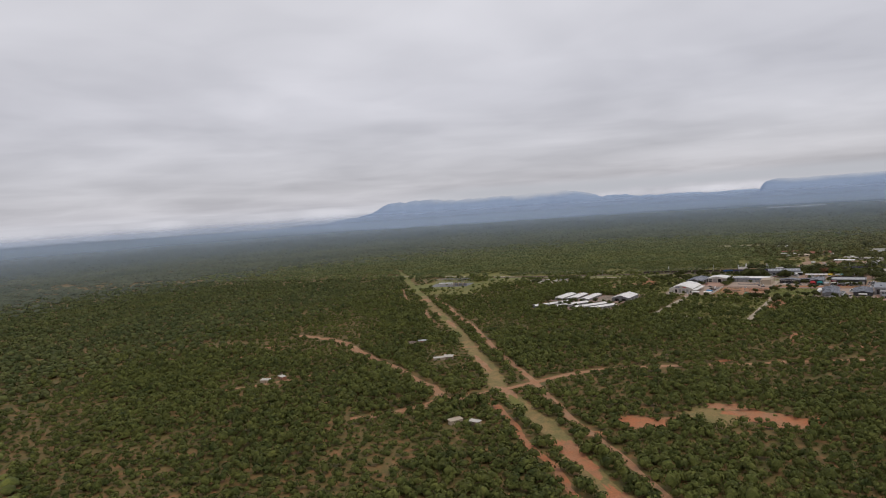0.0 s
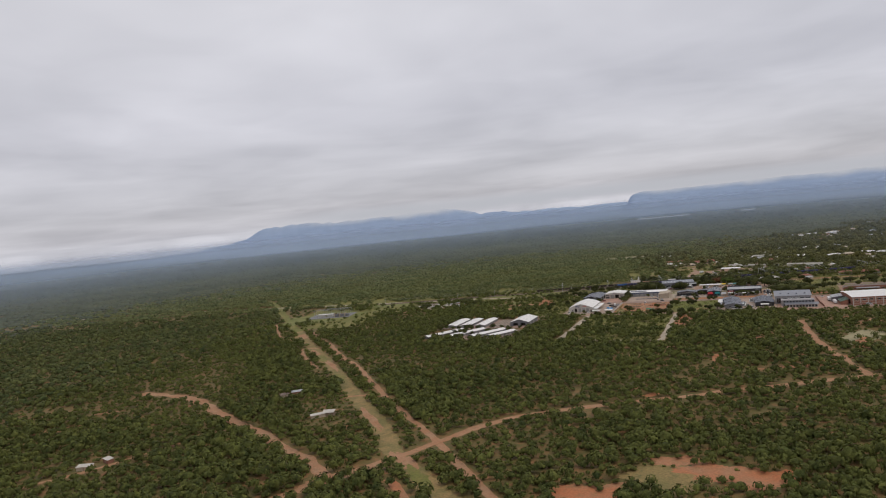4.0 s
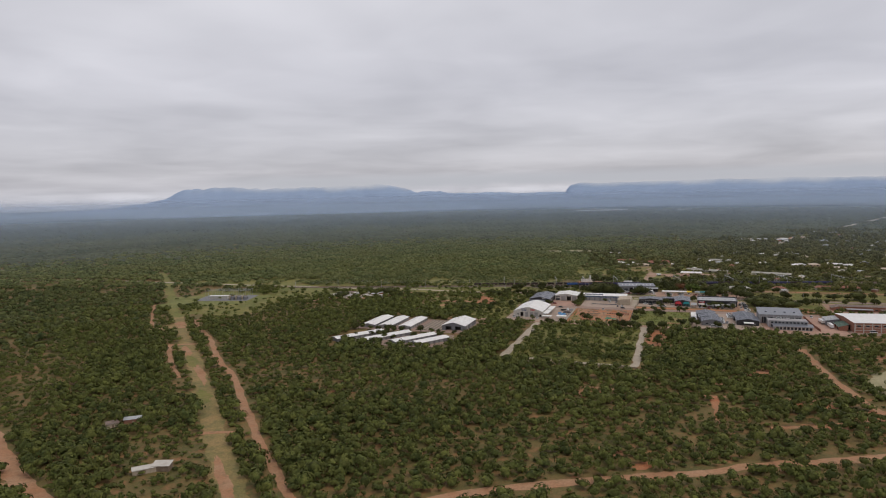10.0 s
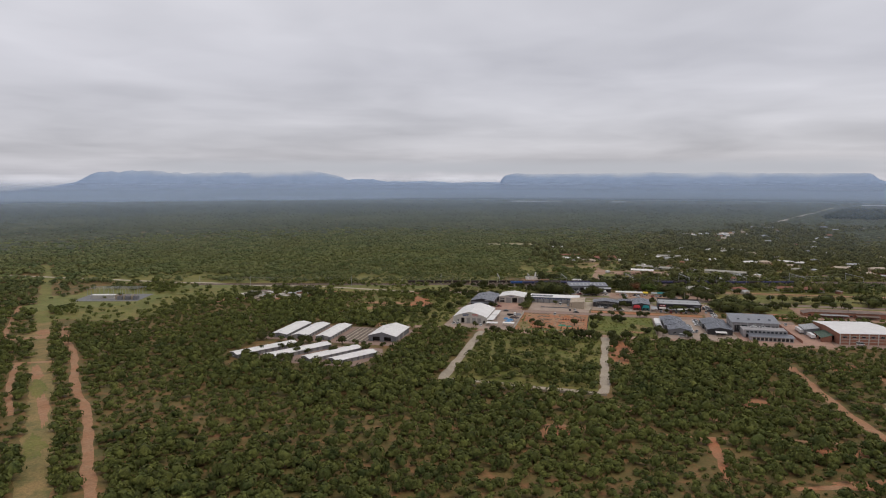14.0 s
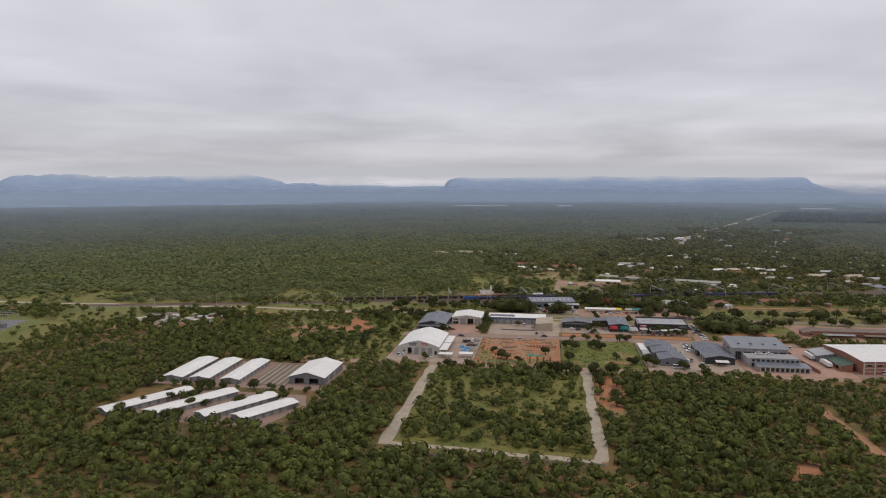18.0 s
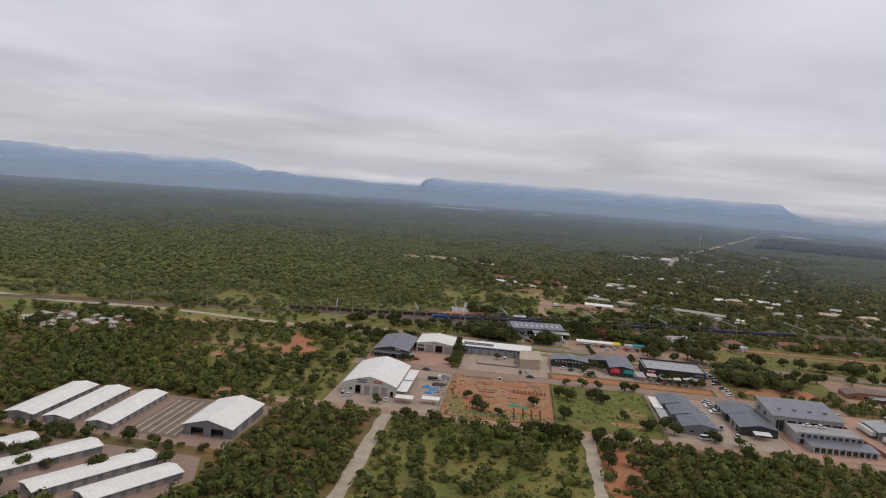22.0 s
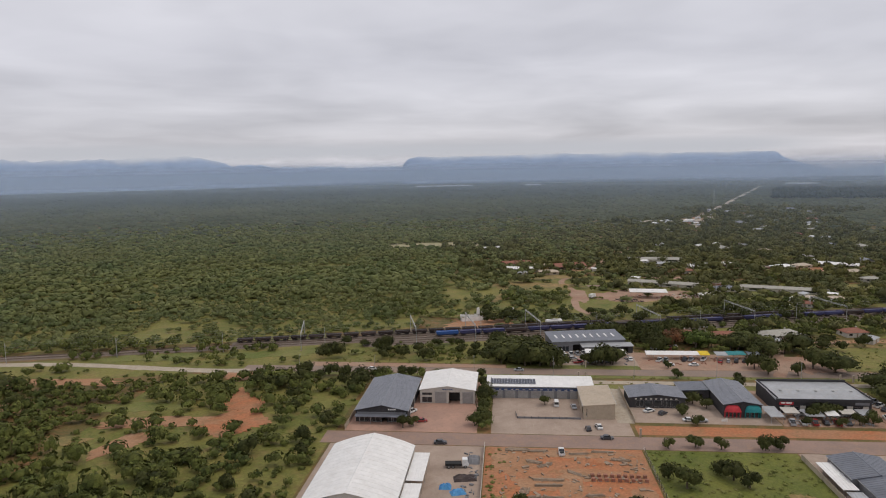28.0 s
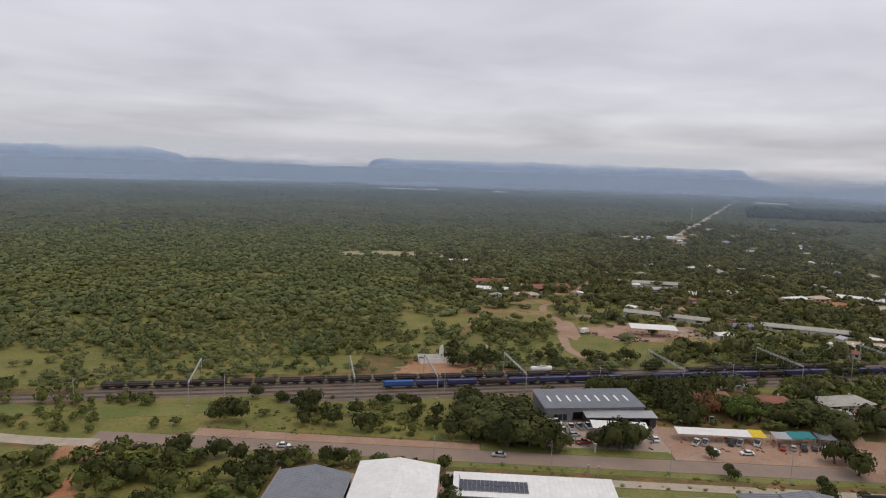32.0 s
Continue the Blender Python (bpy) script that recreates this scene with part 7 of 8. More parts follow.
for u, v, t, n, ln in ((38, 63, 0, 10, 7), (45, 62.5, 4, 8, 6), (43, 54, -20, 9, 5), (47, 52, 30, 8, 5), (41, 35, 80, 5, 4), (39.5, 35, 80, 4, 4), (47, 42, 0, 8, 9), (47, 38.5, 2, 7, 8), (46, 31, 0, 6, 10), (58, 61, 6, 7, 6), (66, 63, 0, 6, 7), (71, 57, -8, 8, 6), (60, 33, 10, 6, 5), (55, 47, -35, 5, 5)):
    pole_stack(u, v, t, n, ln)
for i in range(9):
    for j in range(2):
        ob = thing("brick_pallet", "pallet of dusty red bricks", "pallet", at(60.5 + i * 1.95, 43 + j * 2.6, rc.uniform(-6, 6), 0.04), "brick pallets")
        part("pallet", Solid().box(-0.6, -0.5, 0, 0.6, 0.5, 0.14), M_timber, ob)
        part("bricks", Solid().bevel_box(-0.55, -0.45, 0.14, 0.55, 0.45, 1.0, 0.06), M_brick, ob)


def heap(name, label, category, u, v, w, d, h, mat, turn=0.0):
    """A draped, lumpy heap."""
    s = Solid()
    n = 9
    for i in range(n):
        for j in range(n):
            a, b = i / (n - 1) * 2 - 1, j / (n - 1) * 2 - 1
            e2 = max(0.0, 1 - max(abs(a), abs(b)) ** 3)
            s.v.append((a * w / 2, b * d / 2, h * e2 * (0.6 + 0.6 * rc.random())))
    s.f = [(i * n + j, i * n + n + j, i * n + n + j + 1, i * n + j + 1) for i in range(n - 1) for j in range(n - 1)]
    me = s.mesh(name, mat)
    ob = tagged(new(name, me), label, category)
    ob.matrix_basis = at(u, v, turn, 0.05)


heap("tarpaulin", "blue tarpaulin thrown over stacked goods", "tarpaulin", 16.5, 36, 3.6, 2.8, 1.3, M_tarp)
heap("tarpaulin", "blue tarpaulin thrown over stacked goods", "tarpaulin", 20.5, 33, 4.6, 3.2, 1.1, M_tarp, 20)
heap("tarpaulin", "faded blue sheets over stacked goods", "tarpaulin", 19, 27, 4.6, 2.6, 1.0, M_tarp, -10)
heap("shade_net", "crumpled heap of green shade netting", "netting", 61, 22, 6, 3.4, 0.9, M_greentarp)
heap("shade_net", "crumpled heap of green shade netting", "netting", 66, 20, 4, 3, 0.8, M_greentarp, 30)
heap("scrap_heap", "heap of dark scrap metal in the yard", "scrap", 22, 42, 7, 4, 1.2, M_wagondark, 10)
heap("scrap_heap", "heap of dark scrap metal in the yard", "scrap", 24, 55, 4, 6, 1.3, M_greywall, 0)
heap("soil_heap", "low heap of red soil", "soil", 63, 56, 7, 5, 0.9, M_red, 15)
heap("soil_heap", "low heap of red soil", "soil", 52, 25, 6, 4, 0.8, M_red, 40)
for i in range(4):
    for j in range(9):
        ob = thing("young_plant", "young dark nursery plant in a row", "plant", at(61 + i * 4 + rc.uniform(-0.3, 0.3), 3 + j * 1.6, 0, 0.04), "nursery rows")
        s = Solid()
        for q in range(7):
            a = q * 2.4
            s.tube((0, 0, 0.2 + 0.1 * q), (0.5 * math.cos(a), 0.5 * math.sin(a), 0.5 + 0.12 * q), 0.12, 0.02, 4)
        part("foliage", s, M_leaf2, ob)
        part("stem", Solid().tube((0, 0, 0), (0, 0, 1.0), 0.05, 0.03, 5), M_bark, ob)
# street furniture
lamp = thing("street_lamp", "tall grey steel street lamp with one arm", "lamp", at(20, 141, 0), "street lamps")
part("pole", Solid().tube((0, 0, 0), (0, 0, 9), 0.12, 0.07, 6), M_steel, lamp)
part("arm", Solid().tube((0, 0, 8.9), (0, 1.6, 9.2), 0.05, 0.04, 5), M_steel, lamp)
part("lamp_head", Solid().bevel_box(-0.15, 1.4, 9.1, 0.15, 2.1, 9.28, 0.05), M_greywall, lamp)
for u in (-60, -25, 55, 90, 125, 160, 195, 230):
    copy_thing(lamp, at(u, 141, 0))
for u, v in ((71, 157.5), (176, 141), (181, 140.5), (80.6, 76.6), (66, 141), (69, 140.6)):
    ob = thing("gate_pillar", "pale concrete gate pillar by the road", "pillar", at(u, v), "gate pillars")
    part("shaft", Solid().box(-0.3, -0.3, 0, 0.3, 0.3, 3.0), M_concrete, ob)
    part("cap", Solid().bevel_box(-0.4, -0.4, 3.0, 0.4, 0.4, 3.25, 0.08), M_concrete, ob)
ob = thing("road_sign", "small white sign board on two posts", "sign", at(113, 90.8, 0), "")
part("board", Solid().box(-1.0, -0.03, 1.0, 1.0, 0.03, 2.0), M_white, ob)
for x in (-0.8, 0.8):
    part("post", Solid().tube((x, 0.06, 0), (x, 0.06, 2), 0.05, 0.05, 5), M_steel, ob)


def litter(name, label, area, n, lo, hi, mat, base=0.05):
    """Many small off-cuts and boxes lying about a yard."""
    s = Solid()
    for _ in range(n):
        u, v = rc.uniform(area[0], area[2]), rc.uniform(area[1], area[3])
        a, w, d, h = rc.uniform(0, math.pi), rc.uniform(lo, hi), rc.uniform(0.15, 0.6) * rc.uniform(lo, hi), rc.uniform(0.12, 0.5)
        c, q = math.cos(a), math.sin(a)
        x, y = W(u, v)
        p = [(x + c * i * w / 2 - q * j * d / 2, y + q * i * w / 2 + c * j * d / 2) for i, j in ((-1, -1), (1, -1), (1, 1), (-1, 1))]
        s.hexa([(e, f, base) for e, f in p], [(e, f, base + h) for e, f in p])
    tagged(new(name, s.mesh(name, mat)), label, "litter", kind="stuff")


litter("yard_litter", "timber off-cuts strewn over red soil", (32, 22, 78, 64), 130, 0.5, 2.6, M_timber)
litter("yard_litter", "pale scraps strewn over red soil", (32, 4, 78, 64), 60, 0.3, 1.3, M_concrete)
litter("yard_litter", "dark scrap lying along the yard wall", (21, 24, 26.5, 62), 40, 0.5, 1.8, M_greywall)
litter("yard_litter", "goods standing before the long shop", (136, 90.5, 166, 101), 60, 0.5, 1.6, M_silver)
litter("yard_litter", "goods standing round the roadside stalls", (102, 164, 152, 176), 70, 0.4, 1.4, M_brick)
litter("yard_litter", "goods standing in the works yard", (58, 162, 95, 182), 50, 0.5, 2.0, M_greywall)
for i, (x, y, rx, ry, mt) in enumerate(((815, 880, 26, 12, M_red), (772, 962, 20, 8, M_red), (850, 862, 22, 9, M_track), (640, 830, 20, 6, M_veld), (690, 1000, 20, 6, M_veld), (735, 1000, 18, 6, M_track), (660, 960, 22, 6, M_veld), (720, 900, 24, 6, M_veld), (610, 1060, 18, 5, M_veld), (800, 1010, 26, 6, M_veld), (880, 980, 30, 6, M_track), (930, 1060, 34, 7, M_veld), (850, 1070, 26, 6, M_veld))):
    spot("clearing", x, y, rx, ry, mt, "open patch of dry ground among houses", -35 if i % 3 else -60, 0.16 + 0.002 * i, 400 + i)

litter("yard_litter", "machine parts strewn over a dirt yard", (108, 308, 126, 320), 40, 0.8, 3.0, M_wagondark)
litter("yard_litter", "pale scrap piled on a dirt yard", (148, 322, 176, 336), 70, 0.6, 2.4, M_plaster)
litter("yard_litter", "rusty scrap piled on a dirt yard", (120, 322, 172, 338), 60, 0.6, 2.4, M_brick)

# ---- vegetation ----
rng = np.random.default_rng(5)
PHI = (1 + 5 ** 0.5) / 2
ICO_V = np.array([(-1, PHI, 0), (1, PHI, 0), (-1, -PHI, 0), (1, -PHI, 0), (0, -1, PHI), (0, 1, PHI), (0, -1, -PHI), (0, 1, -PHI), (PHI, 0, -1), (PHI, 0, 1), (-PHI, 0, -1), (-PHI, 0, 1)]) / math.sqrt(1 + PHI * PHI)
ICO_F = np.array([(0, 11, 5), (0, 5, 1), (0, 1, 7), (0, 7, 10), (0, 10, 11), (1, 5, 9), (5, 11, 4), (11, 10, 2), (10, 7, 6), (7, 1, 8), (3, 9, 4), (3, 4, 2), (3, 2, 6), (3, 6, 8), (3, 8, 9), (4, 9, 5), (2, 4, 11), (6, 2, 10), (8, 6, 7), (9, 8, 1)])


def crown(lumps, leaves, leaf, spread=0.55, flat=0.75, core=0.86):
    """A leafy crown about 2 across and 2*flat high, base at z=0: ragged cores and loose leaf clumps over them."""
    V, F, n = [], [], 0
    cs, rs = [], []
    for i in range(lumps):
        a = rng.uniform(0, 2 * math.pi)
        r = 0 if lumps == 1 else spread * math.sqrt(rng.uniform(0.1, 1))
        q = rng.uniform(0.5, 0.75) if lumps > 1 else 0.95
        cs.append((r * math.cos(a), r * math.sin(a), rng.uniform(0.75, 1.15) * flat * (1.0 if lumps > 1 else 0.95)))
        rs.append(q)
        v = ICO_V * (1 + rng.uniform(-0.22, 0.22, (12, 1))) * q * core
        v = v * (1, 1, flat) + cs[-1]
        v[:, 2] = np.maximum(v[:, 2], 0)
        nz = np.cross(ICO_V[ICO_F[:, 1]] - ICO_V[ICO_F[:, 0]], ICO_V[ICO_F[:, 2]] - ICO_V[ICO_F[:, 0]])[:, 2]
        V.append(v)
        F.append(ICO_F[nz > -0.45] + n)
        n += 12
    for i in range(leaves):
        k = rng.integers(lumps)
        d = rng.normal(size=3)
        d[2] = abs(d[2]) * 0.9 - 0.15
        d /= np.linalg.norm(d)
        p = np.array(cs[k]) + d * (1, 1, flat) * rs[k] * rng.uniform(0.85, 1.12)
        p[2] = max(p[2], 0.05)
        t = np.cross(d, rng.normal(size=3))
        t /= np.linalg.norm(t) + 1e-9
        b = np.cross(d, t) + d * rng.uniform(-0.5, 0.5)
        s = leaf * rng.uniform(0.6, 1.3)
        V.append(np.array([p + t * s, p - t * s * 0.6 + b * s * 0.8, p - t * s * 0.5 - b * s * 0.9]))
        F.append(np.array([(0, 1, 2)]) + n)
        n += 3
    return np.concatenate(V), np.concatenate(F)


def raw_mesh(name, V, F, mat):
    me = bpy.data.meshes.new(name)
    me.vertices.add(len(V))
    me.vertices.foreach_set("co", np.ascontiguousarray(V, np.float32).ravel())
    me.loops.add(F.size)
    me.loops.foreach_set("vertex_index", np.ascontiguousarray(F, np.int32).ravel())
    me.polygons.add(len(F))
    me.polygons.foreach_set("loop_start", np.arange(0, F.size, 3, dtype=np.int32))
    me.materials.append(mat)
    me.polygons.foreach_set("use_smooth", np.ones(len(F), bool))
    me.update(calc_edges=True)
    return me


def scatter(name, label, P, size, protos, mat, tall=1.0):
    """Joins one crown per place into a single mesh."""
    Vs, Fs, n = [], [], 0
    which = rng.integers(len(protos), size=len(P))
    for k, (V, F) in enumerate(protos):
        q = P[which == k]
        s = size[which == k]
        m = len(q)
        if not m:
            continue
        a = rng.uniform(0, 2 * math.pi, m)
        c, sn = np.cos(a)[:, None], np.sin(a)[:, None]
        h = s * tall * rng.uniform(0.75, 1.3, m)
        X = (V[None, :, 0] * c - V[None, :, 1] * sn) * s[:, None] + q[:, None, 0]
        Y = (V[None, :, 0] * sn + V[None, :, 1] * c) * s[:, None] + q[:, None, 1]
        Z = V[None, :, 2] * h[:, None] + q[:, None, 2] - 0.1
        Vs.append(np.stack([X, Y, Z], -1).reshape(-1, 3))
        Fs.append((F[None] + (np.arange(m) * len(V))[:, None, None] + n).reshape(-1, 3))
        n += m * len(V)
    return tagged(new(name, raw_mesh(name, np.concatenate(Vs), np.concatenate(Fs), mat)), label, "vegetation", kind="stuff")


LINE = np.array([(0, 0), (30, 204), (60, 291), (114, 423), (159, 511), (263, 703)], float)


def seg_dist(x, y, pts):
    d = np.full(len(x), 1e9)
    for (ax, ay), (bx, by) in zip(pts, pts[1:]):
        dx, dy = bx - ax, by - ay
        t = np.clip(((x - ax) * dx + (y - ay) * dy) / (dx * dx + dy * dy + 1e-9), 0, 1)
        d = np.minimum(d, np.hypot(x - ax - t * dx, y - ay - t * dy))
    return d


def free(x, y):
    """Where bush may stand: not on roads, yards or bare patches."""
    ok = np.ones(len(x), bool)
    for c, w in CLEAR_LINES:
        lo, hi = c.min(0) - w, c.max(0) + w
        near = np.where((x > lo[0]) & (x < hi[0]) & (y > lo[1]) & (y < hi[1]) & ok)[0]
        if len(near):
            ok[near] = seg_dist(x[near], y[near], c) > w * (0.8 + 0.4 * vnoise(x[near], y[near], 6, 2))
    u = (x - 270) * CU - (y - 763) * SU
    v = (x - 270) * SU + (y - 763) * CU
    for a, b, c, d in CLEAR_RECTS:
        ok &= ~((u > a - 0.8) & (u < c + 0.8) & (v > b - 0.8) & (v < d + 0.8))
    for sx, sy, rx, ry, turn in CLEAR_SPOTS:
        ca, sa = math.cos(radians(turn)), math.sin(radians(turn))
        px, py = (x - sx) * ca + (y - sy) * sa, -(x - sx) * sa + (y - sy) * ca
        e = (px / rx) ** 2 + (py / ry) ** 2
        ok &= (e > 1) | (vnoise(x, y, 3, 9) > 0.80)
    return ok


def thin(x, y):
    """Share of places that carry a bush: closed thicket with looser ground near the town."""
    u = (x - 270) * CU - (y - 763) * SU
    v = (x - 270) * SU + (y - 763) * CU
    n = 0.6 * vnoise(x, y, 45, 4) + 0.4 * vnoise(x, y, 14, 5)
    k = np.where(n > 0.34, 0.98, 0.82)
    k = np.where((u > 8) & (u < 92) & (v > -140) & (v < -9), np.where(n > 0.50, 0.85, 0.42), k)
    k = np.where((v > 125) & (v < 420) & (u > -20) & (u < 500), k * np.where(u > 175, np.where(n > 0.40, 0.95, 0.5), np.where(n > 0.50, 0.8, 0.32)), k)
    k = np.where((x > -60) & (x < 125) & (y > 880) & (y < 1050), k * np.where(n > 0.52, 0.75, 0.22), k)
    k = np.where((u > -130) & (u < -26) & (v > -5) & (v < 140), k * np.where(n > 0.50, 0.85, 0.38), k)
    w = -(x - 386.6) * RY + (y - 937.4) * RX
    k = np.where((w > -45) & (w < 75) & (u < 120), k * np.where(n > 0.45, 0.85, 0.4), np.where((w > 75) & (u < -15), 1.0, k))
    k = np.where((v > 120) & (v < 215) & (u > -400) & (u <= -20), k * np.where(n > 0.46, 0.9, 0.3), k)
    k = np.where((u > 95) & (u < 330) & (v < -60) & (v > -330), k * np.where(n > 0.45, 0.99, 0.78), k)
    return k


def ahead(x, y):
    """The country that opens before the flight, as against the land beside and behind it."""
    return ((x + 20) * 0.80 + (y - 60) * 0.60 > 0) & (y > 120) & (y > np.minimum(125 + 0.82 * (x - 32), 350 + 0.56 * x))


def field(r0, r1, step, jitter=0.48, inside=True):
    """Jittered grid of places at r0 to r1 from the flight line, within the country that opens before it."""
    xs, ys = np.meshgrid(np.arange(-3600, 5200, step), np.arange(40, 5200, step))
    x = (xs + rng.uniform(-jitter, jitter, xs.shape) * step).ravel()
    y = (ys + rng.uniform(-jitter, jitter, ys.shape) * step).ravel()
    keep = (np.hypot(x - 150, y - 450) < 4700) & (ahead(x, y) == inside)
    x, y = x[keep], y[keep]
    d = seg_dist(x, y, LINE) * rng.uniform(0.86, 1.14, len(x))
    keep = (d > r0) & (d <= r1)
    x, y = x[keep], y[keep]
    keep = free(x, y)
    x, y = x[keep], y[keep]
    keep = rng.uniform(size=len(x)) < thin(x, y)
    return x[keep], y[keep]


def places(x, y):
    r = np.hypot(x - 150, y - 450)
    t = np.clip((r - 3000) / 2000, 0, 1)
    return np.stack([x, y, 14 * t * t * (3 - 2 * t)], 1)


NEAR = [crown(2, 47, 0.21, core=0.74) for _ in range(10)] + [crown(1, 46, 0.21, flat=0.85, core=0.72) for _ in range(8)] + [crown(3, 44, 0.21, core=0.74) for _ in range(4)]
MID = [crown(1, 16, 0.33, flat=0.8, core=0.84) for _ in range(10)]
FAR = [crown(1, 0, 0.3, flat=0.7, core=1.0) for _ in range(10)]

# single trees, nearest the town and the roads


def tree(label, leaf_mat, r, h, lumps, group):
    """Tapered trunk with limbs under a crown of clumped leaves; crown radius r, height h."""
    ob = thing("tree", label, "tree", None, group)
    s = Solid()
    t = h * 0.42
    s.tube((0, 0, 0), (0.05 * r, 0.03 * r, t), 0.05 * h, 0.035 * h, 7)
    for i in range(4):
        a = i * 1.7 + 0.4
        s.tube((0.05 * r, 0.03 * r, t * (0.75 + 0.07 * i)), (r * 0.5 * math.cos(a), r * 0.5 * math.sin(a), h * 0.68), 0.025 * h, 0.01 * h, 5)
    part("trunk", s, M_bark, ob)
    V, F = crown(lumps, 400, 0.115, 0.58, 0.95, 0.74)
    V[:, 2] = (V[:, 2] - V[:, 2].min()) / np.ptp(V[:, 2])
    V = V * (r, r, h * 0.86) + (0, 0, h * 0.12)
    part("crown", raw_mesh("crown", V, F, leaf_mat), leaf_mat, ob)
    return ob


TREES = [tree("spreading green tree with a full rounded crown", M_leaf2, 3.4, 6.0, 5, "town trees"), tree("tall dark green shade tree", M_leaf2, 4.2, 8.0, 6, "town trees"), tree("small bushy green tree", M_leaf2, 2.5, 4.2, 4, "town trees"),
         tree("broad flat-crowned thorn tree", M_leaf2, 4.6, 5.6, 6, "town trees"), tree("bright yellow-green tree by the stalls", M_leaf3, 5.2, 9.0, 7, "town trees"), tree("russet-leaved tree by the stalls", M_leaf4, 4.6, 8.0, 6, "town trees")]
used = set()
rt = random.Random(77)


def plant(k, x, y, sc=1.0):
    m = pose(x, y, 0, 0, 0, rt.uniform(0, 360)) @ Matrix.Diagonal((sc, sc, sc * rt.uniform(0.9, 1.1), 1))
    if k in used:
        copy_thing(TREES[k], m)
    else:
        TREES[k].matrix_basis = m
        used.add(k)


for u, v, k, sc in ((-2, 4, 2, 1.0), (25.5, 86, 0, 0.9), (25.8, 93, 2, 1.1), (26, 100, 0, 0.8), (25.5, 108, 1, 0.8), (26.4, 116, 0, 1.0), (26, 124, 2, 1.3), (-3, 81, 2, 1.1), (0.5, 83, 2, 0.8), (23, 84, 0, 0.8), (49.5, 107, 2, 0.9), (44, 12, 0, 1.0), (47, 9, 2, 1.2), (43, 22, 2, 0.9), (38, 26, 2, 0.9), (70, 24, 2, 1.2), (54, 6, 2, 0.8),
                    (83, 46, 0, 0.8), (87, 40, 0, 1.15), (84, 10, 1, 0.9), (102, 46, 0, 1.1), (105, 41, 2, 1.1), (99, 50, 2, 1.0), (97, 69, 2, 1.1), (105, 68, 2, 0.9), (119, 68, 0, 0.85), (124, 69, 2, 1.1), (88, 68, 2, 0.8), (112, 20, 2, 1.0), (120, 8, 2, 1.2), (123, 12, 0, 0.8), (129, 12, 0, 1.0), (132, 6, 0, 0.9), (148, 2, 2, 1.2), (158, 1, 2, 1.0),
                    (76, -16, 1, 1.1), (82, -15, 0, 1.2), (70, -14, 0, 1.0), (98, -38, 0, 1.0), (105, -56, 0, 0.9), (99, -27, 1, 0.9), (107, -36, 2, 1.2), (104, -68, 0, 1.0), (87, -17, 1, 0.9), (97, -13, 0, 1.1), (100, -20, 0, 0.9), (107, -14, 1, 1.0), (60, -18, 0, 0.9), (28, -15, 2, 1.2), (14, -12, 2, 1.2), (18, -16, 0, 0.8), (45, -18, 2, 1.0),
                    (103, 89, 2, 0.9), (100, 99, 0, 0.8), (107, 111, 0, 0.9), (111, 106, 2, 1.0), (150, 99, 0, 1.0), (146, 97, 2, 1.2), (155, 101, 0, 0.9), (160, 92, 2, 1.0), (165, 93, 2, 1.1), (141, 90, 2, 0.8), (153, 90, 2, 0.8), (131, 131, 0, 0.8), (109, 144, 2, 1.0), (141, 130, 2, 1.0), (147, 159, 1, 1.0), (151, 160, 0, 1.1), (162, 149, 0, 1.0), (108, 158, 2, 0.8), (133, 137, 2, 1.0), (76, 162, 0, 1.2), (83, 163, 1, 0.9), (79, 166, 0, 1.1), (72, 162, 2, 1.2),
                    (150, 190, 1, 1.1), (157, 183, 0, 1.1), (161, 176, 1, 0.9), (146, 189, 0, 1.1), (153, 179, 0, 1.0), (112, 203, 1, 1.1), (105, 206, 1, 1.1), (99, 204, 0, 1.0), (110, 213, 1, 1.2), (103, 216, 1, 1.2), (116, 219, 1, 1.1), (97, 216, 1, 1.0), (125, 215, 1, 1.1)):
    plant(k, *W(u, v), sc * 1.06)
# a stand of tall trees between the stalls and the railway
for u, v, k, sc in ((80, 161.5, 1, 1.7), (84, 162.5, 3, 1.6), (55, 158.5, 1, 1.5), (50, 160, 1, 1.4), (60, 157.8, 0, 1.2), (43, 159, 1, 1.5), (130, 193, 4, 1.05), (134, 199, 4, 1.1), (138, 194, 4, 0.8), (128, 201, 4, 0.85), (119, 196, 5, 1.1), (123, 203, 5, 0.85), (150, 150.5, 1, 1.2), (173, 160, 1, 1.5), (182, 158.5, 3, 1.3), (143, 193, 1, 1.2), (149, 195, 1, 1.1), (155, 193, 3, 1.2), (109, 197, 1, 1.2), (112, 206, 1, 1.3)):
    plant(k, *W(u, v), sc)
for i in range(11):
    u = 82 + 5.2 * i
    plant(rt.choice((1, 1, 0)), *W(u, 210 + 0.244 * (u + 4.6) - rt.uniform(15, 19)), rt.uniform(1.0, 1.45))
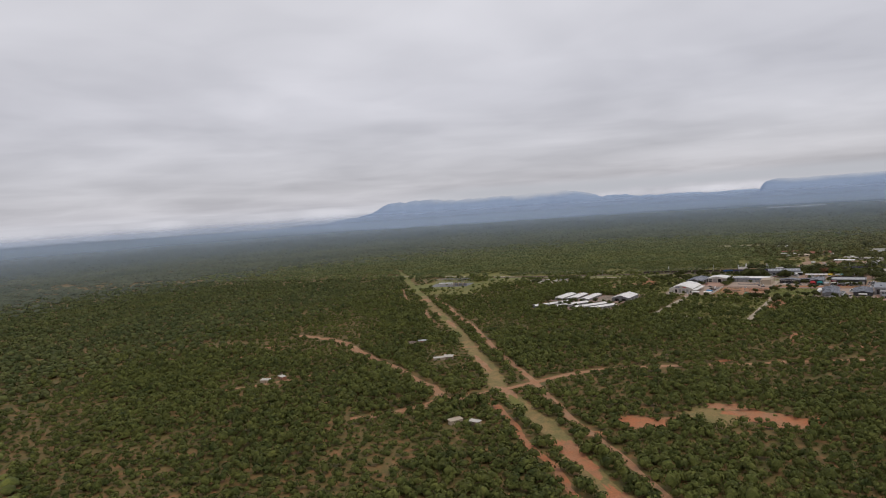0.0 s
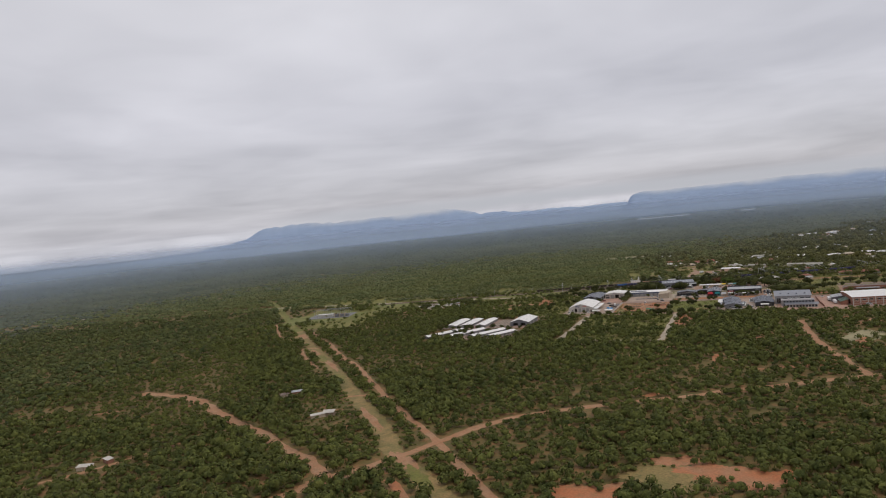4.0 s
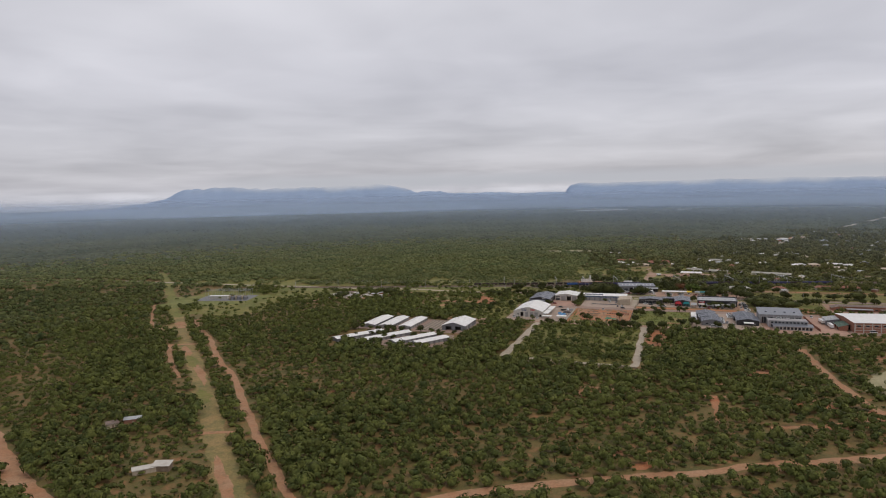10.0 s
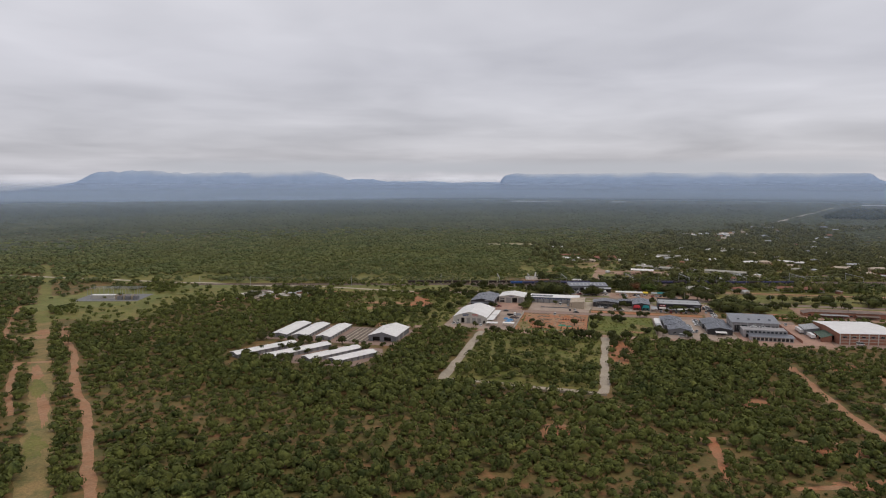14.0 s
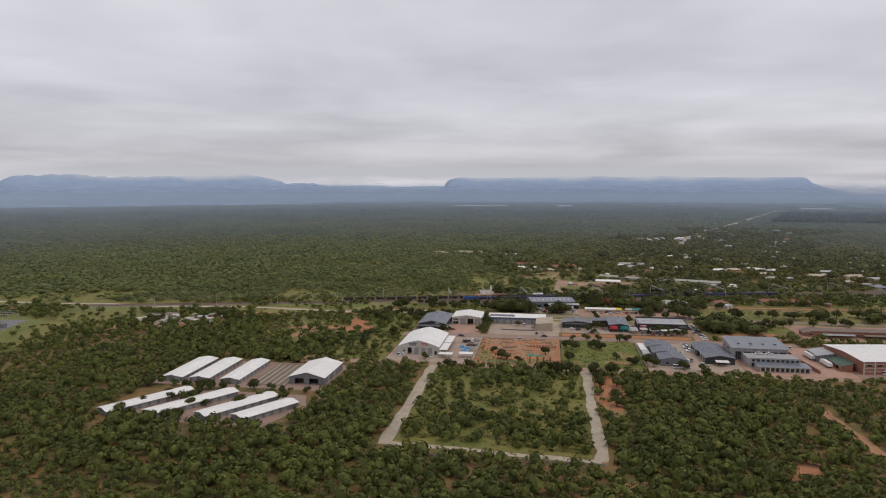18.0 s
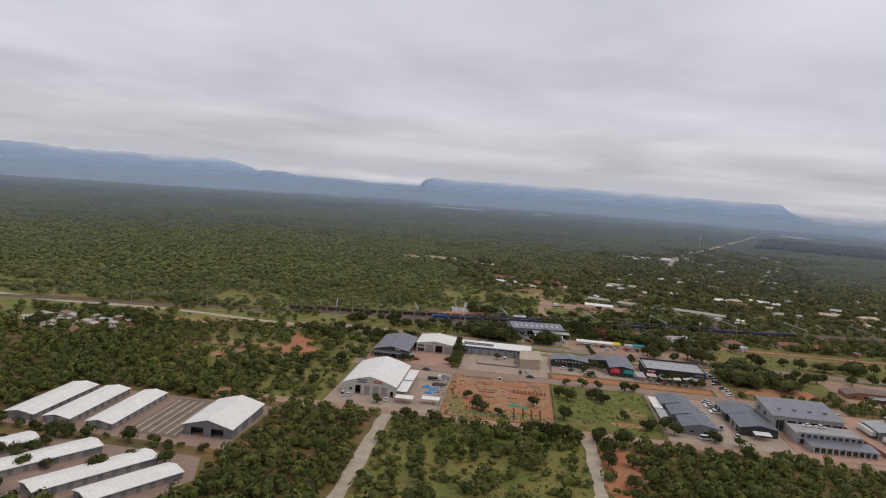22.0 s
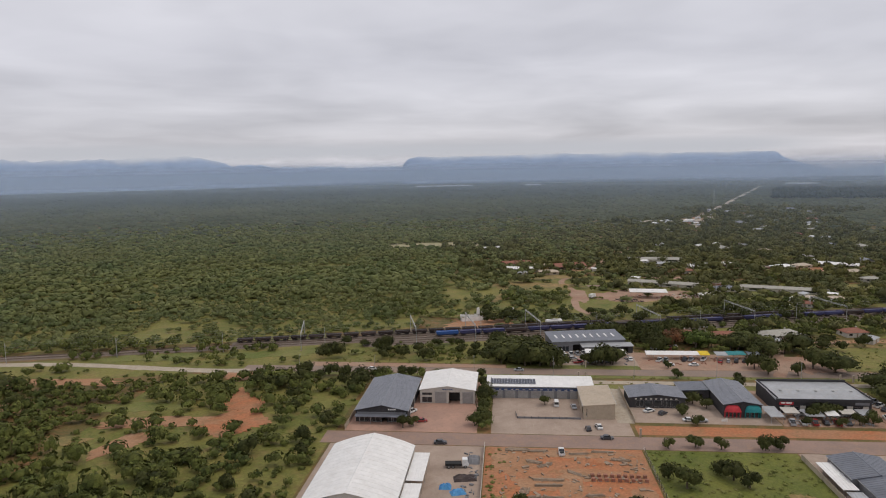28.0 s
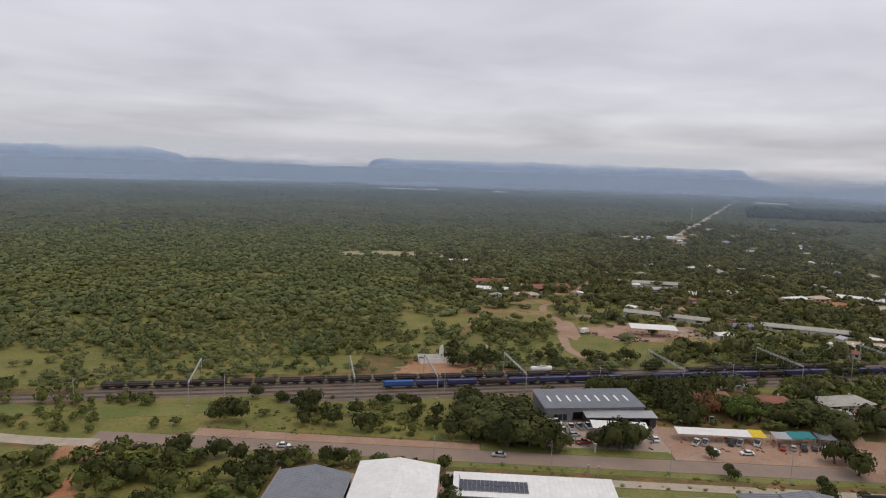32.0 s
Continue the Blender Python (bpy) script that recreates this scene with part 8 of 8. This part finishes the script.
# belts of trees: u0, u1, v0, v1, how many, kinds, sizes
for u0, u1, v0, v1, n, kinds, lo, hi in ((28, 54, 161, 194, 38, (1, 0, 3, 1), 0.9, 1.4), (98, 118, 186, 200, 5, (1, 0), 0.9, 1.2), (150, 176, 176, 200, 6, (1, 0, 3), 0.8, 1.2), (183, 214, 100, 140, 26, (1, 1, 0, 3), 0.9, 1.25), (215, 330, 158, 176, 14, (1, 3), 0.8, 1.2),
                                         (216, 330, 120, 145, 12, (1, 0), 0.8, 1.1), (-140, -44, -74, -69, 12, (2, 0), 0.8, 1.1), (-130, -56, -100, -80, 12, (2, 0), 0.7, 1.0), (-140, -90, -126, -112, 8, (2, 0), 0.8, 1.0)):
    for _ in range(n):
        plant(rt.choice(kinds), *W(rt.uniform(u0, u1), rt.uniform(v0, v1)), rt.uniform(lo, hi))
bx = []
for u0, u1, v0, v1, n in ((-60, 26, 164, 196, 26), (-75, -26, 118, 142, 14), (-60, 24, 135, 141, 9), (182, 215, 180, 214, 7), (-74, -30, 20, 110, 12), (20, 120, 246, 268, 26), (128, 215, 258, 296, 26), (160, 205, 212, 228, 4)):
    bx += [W(rt.uniform(u0, u1), rt.uniform(v0, v1)) for _ in range(n)]
bx = np.array([(q[0], q[1], 0.0) for q in bx])
scatter("tree_belt", "dark green shade trees in loose belts", bx, rng.uniform(2.6, 4.4, len(bx)), [crown(5, 190, 0.15, 0.6, 0.9, 0.74) for _ in range(5)], M_leaf2, 1.0)

for px, py in ((130, 950), (137, 968), (152, 962), (165, 947), (181, 942), (128, 972), (190, 932), (160, 975), (185, 959)):
    plant(rt.choice((0, 2, 3)), px, py, rt.uniform(0.8, 1.2))
x, y = field(0, 600, 11, inside=False)
scatter("bush_thicket", "green bushveld beside the open country", places(x, y), 4.2 * rng.uniform(0.6, 1.3, len(x)), FAR, M_leaf, 0.7)
# taller garden trees among the far houses
x, y = field(300, 1500, 9.5)
d = np.full(len(x), 1e9)
for hx, hy in HOMES:
    d = np.minimum(d, np.hypot(x - hx, y - hy))
keep = (d < 55) & (rng.uniform(size=len(x)) < 0.6)
x, y = x[keep], y[keep]
scatter("garden_trees", "dark shade trees among the houses", places(x, y), 4.9 * rng.uniform(0.55, 1.3, len(x)), NEAR, M_leafe, 1.05)
x, y = field(0, 420, 4.9)
big = np.clip(0.85 + 0.9 * (vnoise(x, y, 50, 21) - 0.35) + rng.uniform(-0.35, 0.5, len(x)), 0.45, 1.7)
north = -(x - 386.6) * RY + (y - 937.4) * RX > 16
scatter("bush_thicket", "dense green bushveld thicket of thorn bushes", places(x, y)[~north], 2.62 * big[~north], NEAR, M_leaf, 0.95)
east = x * 0.82 - y * 0.57 + rng.normal(0, 70, len(x)) + 120 * (vnoise(x, y, 90, 33) - 0.5) > -140
for sel, lab, mt in ((north & ~east, "lighter green bush beyond the railway", M_leafn), (north & east, "dark green trees round the nearer houses", M_leaf)):
    scatter("bush_thicket", lab, places(x, y)[sel], 2.85 * big[sel], NEAR, mt, 0.85)
# low weeds on the vacant plot and yard edges
wx, wy = [], []
for u0, v0, u1, v1, n in ((81, 1, 127, 65, 420), (28, 1, 78, 14, 110), (28, 20, 34, 64, 40), (9, -138, 90, -12, 900), (-20, 134, 180, 145, 160), (180, 160, 330, 215, 420), (-60, 160, 60, 190, 260)):
    for _ in range(n):
        q = W(rng.uniform(u0, u1), rng.uniform(v0, v1))
        wx.append(q[0])
        wy.append(q[1])
scatter("weeds", "low weeds and grass tufts on open ground", places(np.array(wx), np.array(wy)), rng.uniform(0.25, 0.9, len(wx)), MID, M_grass, 0.6)
x, y = field(0, 300, 6.8)
scatter("low_shrubs", "low olive shrubs between taller bushes", places(x, y), rng.uniform(0.7, 1.9, len(x)), [crown(1, 7, 0.42, flat=0.8) for _ in range(8)], M_leaf, 0.75)
x, y = field(420, 950, 6.7)
north = -(x - 386.6) * RY + (y - 937.4) * RX > 16
sz = 3.5 * rng.uniform(0.6, 1.3, len(x))
scatter("bush_thicket", "dense green bushveld farther off", places(x, y)[~north], sz[~north], MID, M_leafd, 0.8)
east = x * 0.82 - y * 0.57 + rng.normal(0, 70, len(x)) + 120 * (vnoise(x, y, 90, 33) - 0.5) > -140
for sel, lab, mt in ((north & ~east, "lighter green bush farther off beyond the railway", M_leafn), (north & east, "dusty green trees among the far houses", M_leafe)):
    scatter("bush_thicket", lab, places(x, y)[sel], 1.1 * sz[sel], MID, mt, 0.68)
x, y = field(950, 1700, 11.0)
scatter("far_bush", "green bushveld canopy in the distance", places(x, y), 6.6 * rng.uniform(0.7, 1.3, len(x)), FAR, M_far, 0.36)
x, y = field(1700, 2500, 22)
az = np.degrees(np.arctan2(-(x - 100), y - 350))
keep = (np.hypot(x - 100, y - 350) < 3150) | (az > 14) | (az < -63)
x, y = x[keep], y[keep]
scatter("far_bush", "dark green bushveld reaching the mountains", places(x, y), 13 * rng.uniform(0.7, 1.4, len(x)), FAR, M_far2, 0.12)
px, py = np.meshgrid(np.linspace(0, 1, 64), np.linspace(0, 1, 26))
px, py = (px + rng.uniform(-0.008, 0.008, px.shape)).ravel(), (py + rng.uniform(-0.02, 0.02, py.shape)).ravel()
x = (1 - py) * (1690 + 700 * px) + py * (2050 + 700 * px)
y = (1 - py) * (1625 - 600 * px) + py * (1870 - 520 * px)
# crowns much darker than the bush round them
scatter("plantation", "dark even plantation far out on the plain", places(x, y), 9.5 * rng.uniform(0.8, 1.2, len(x)), FAR, M_darkband, 1.0)
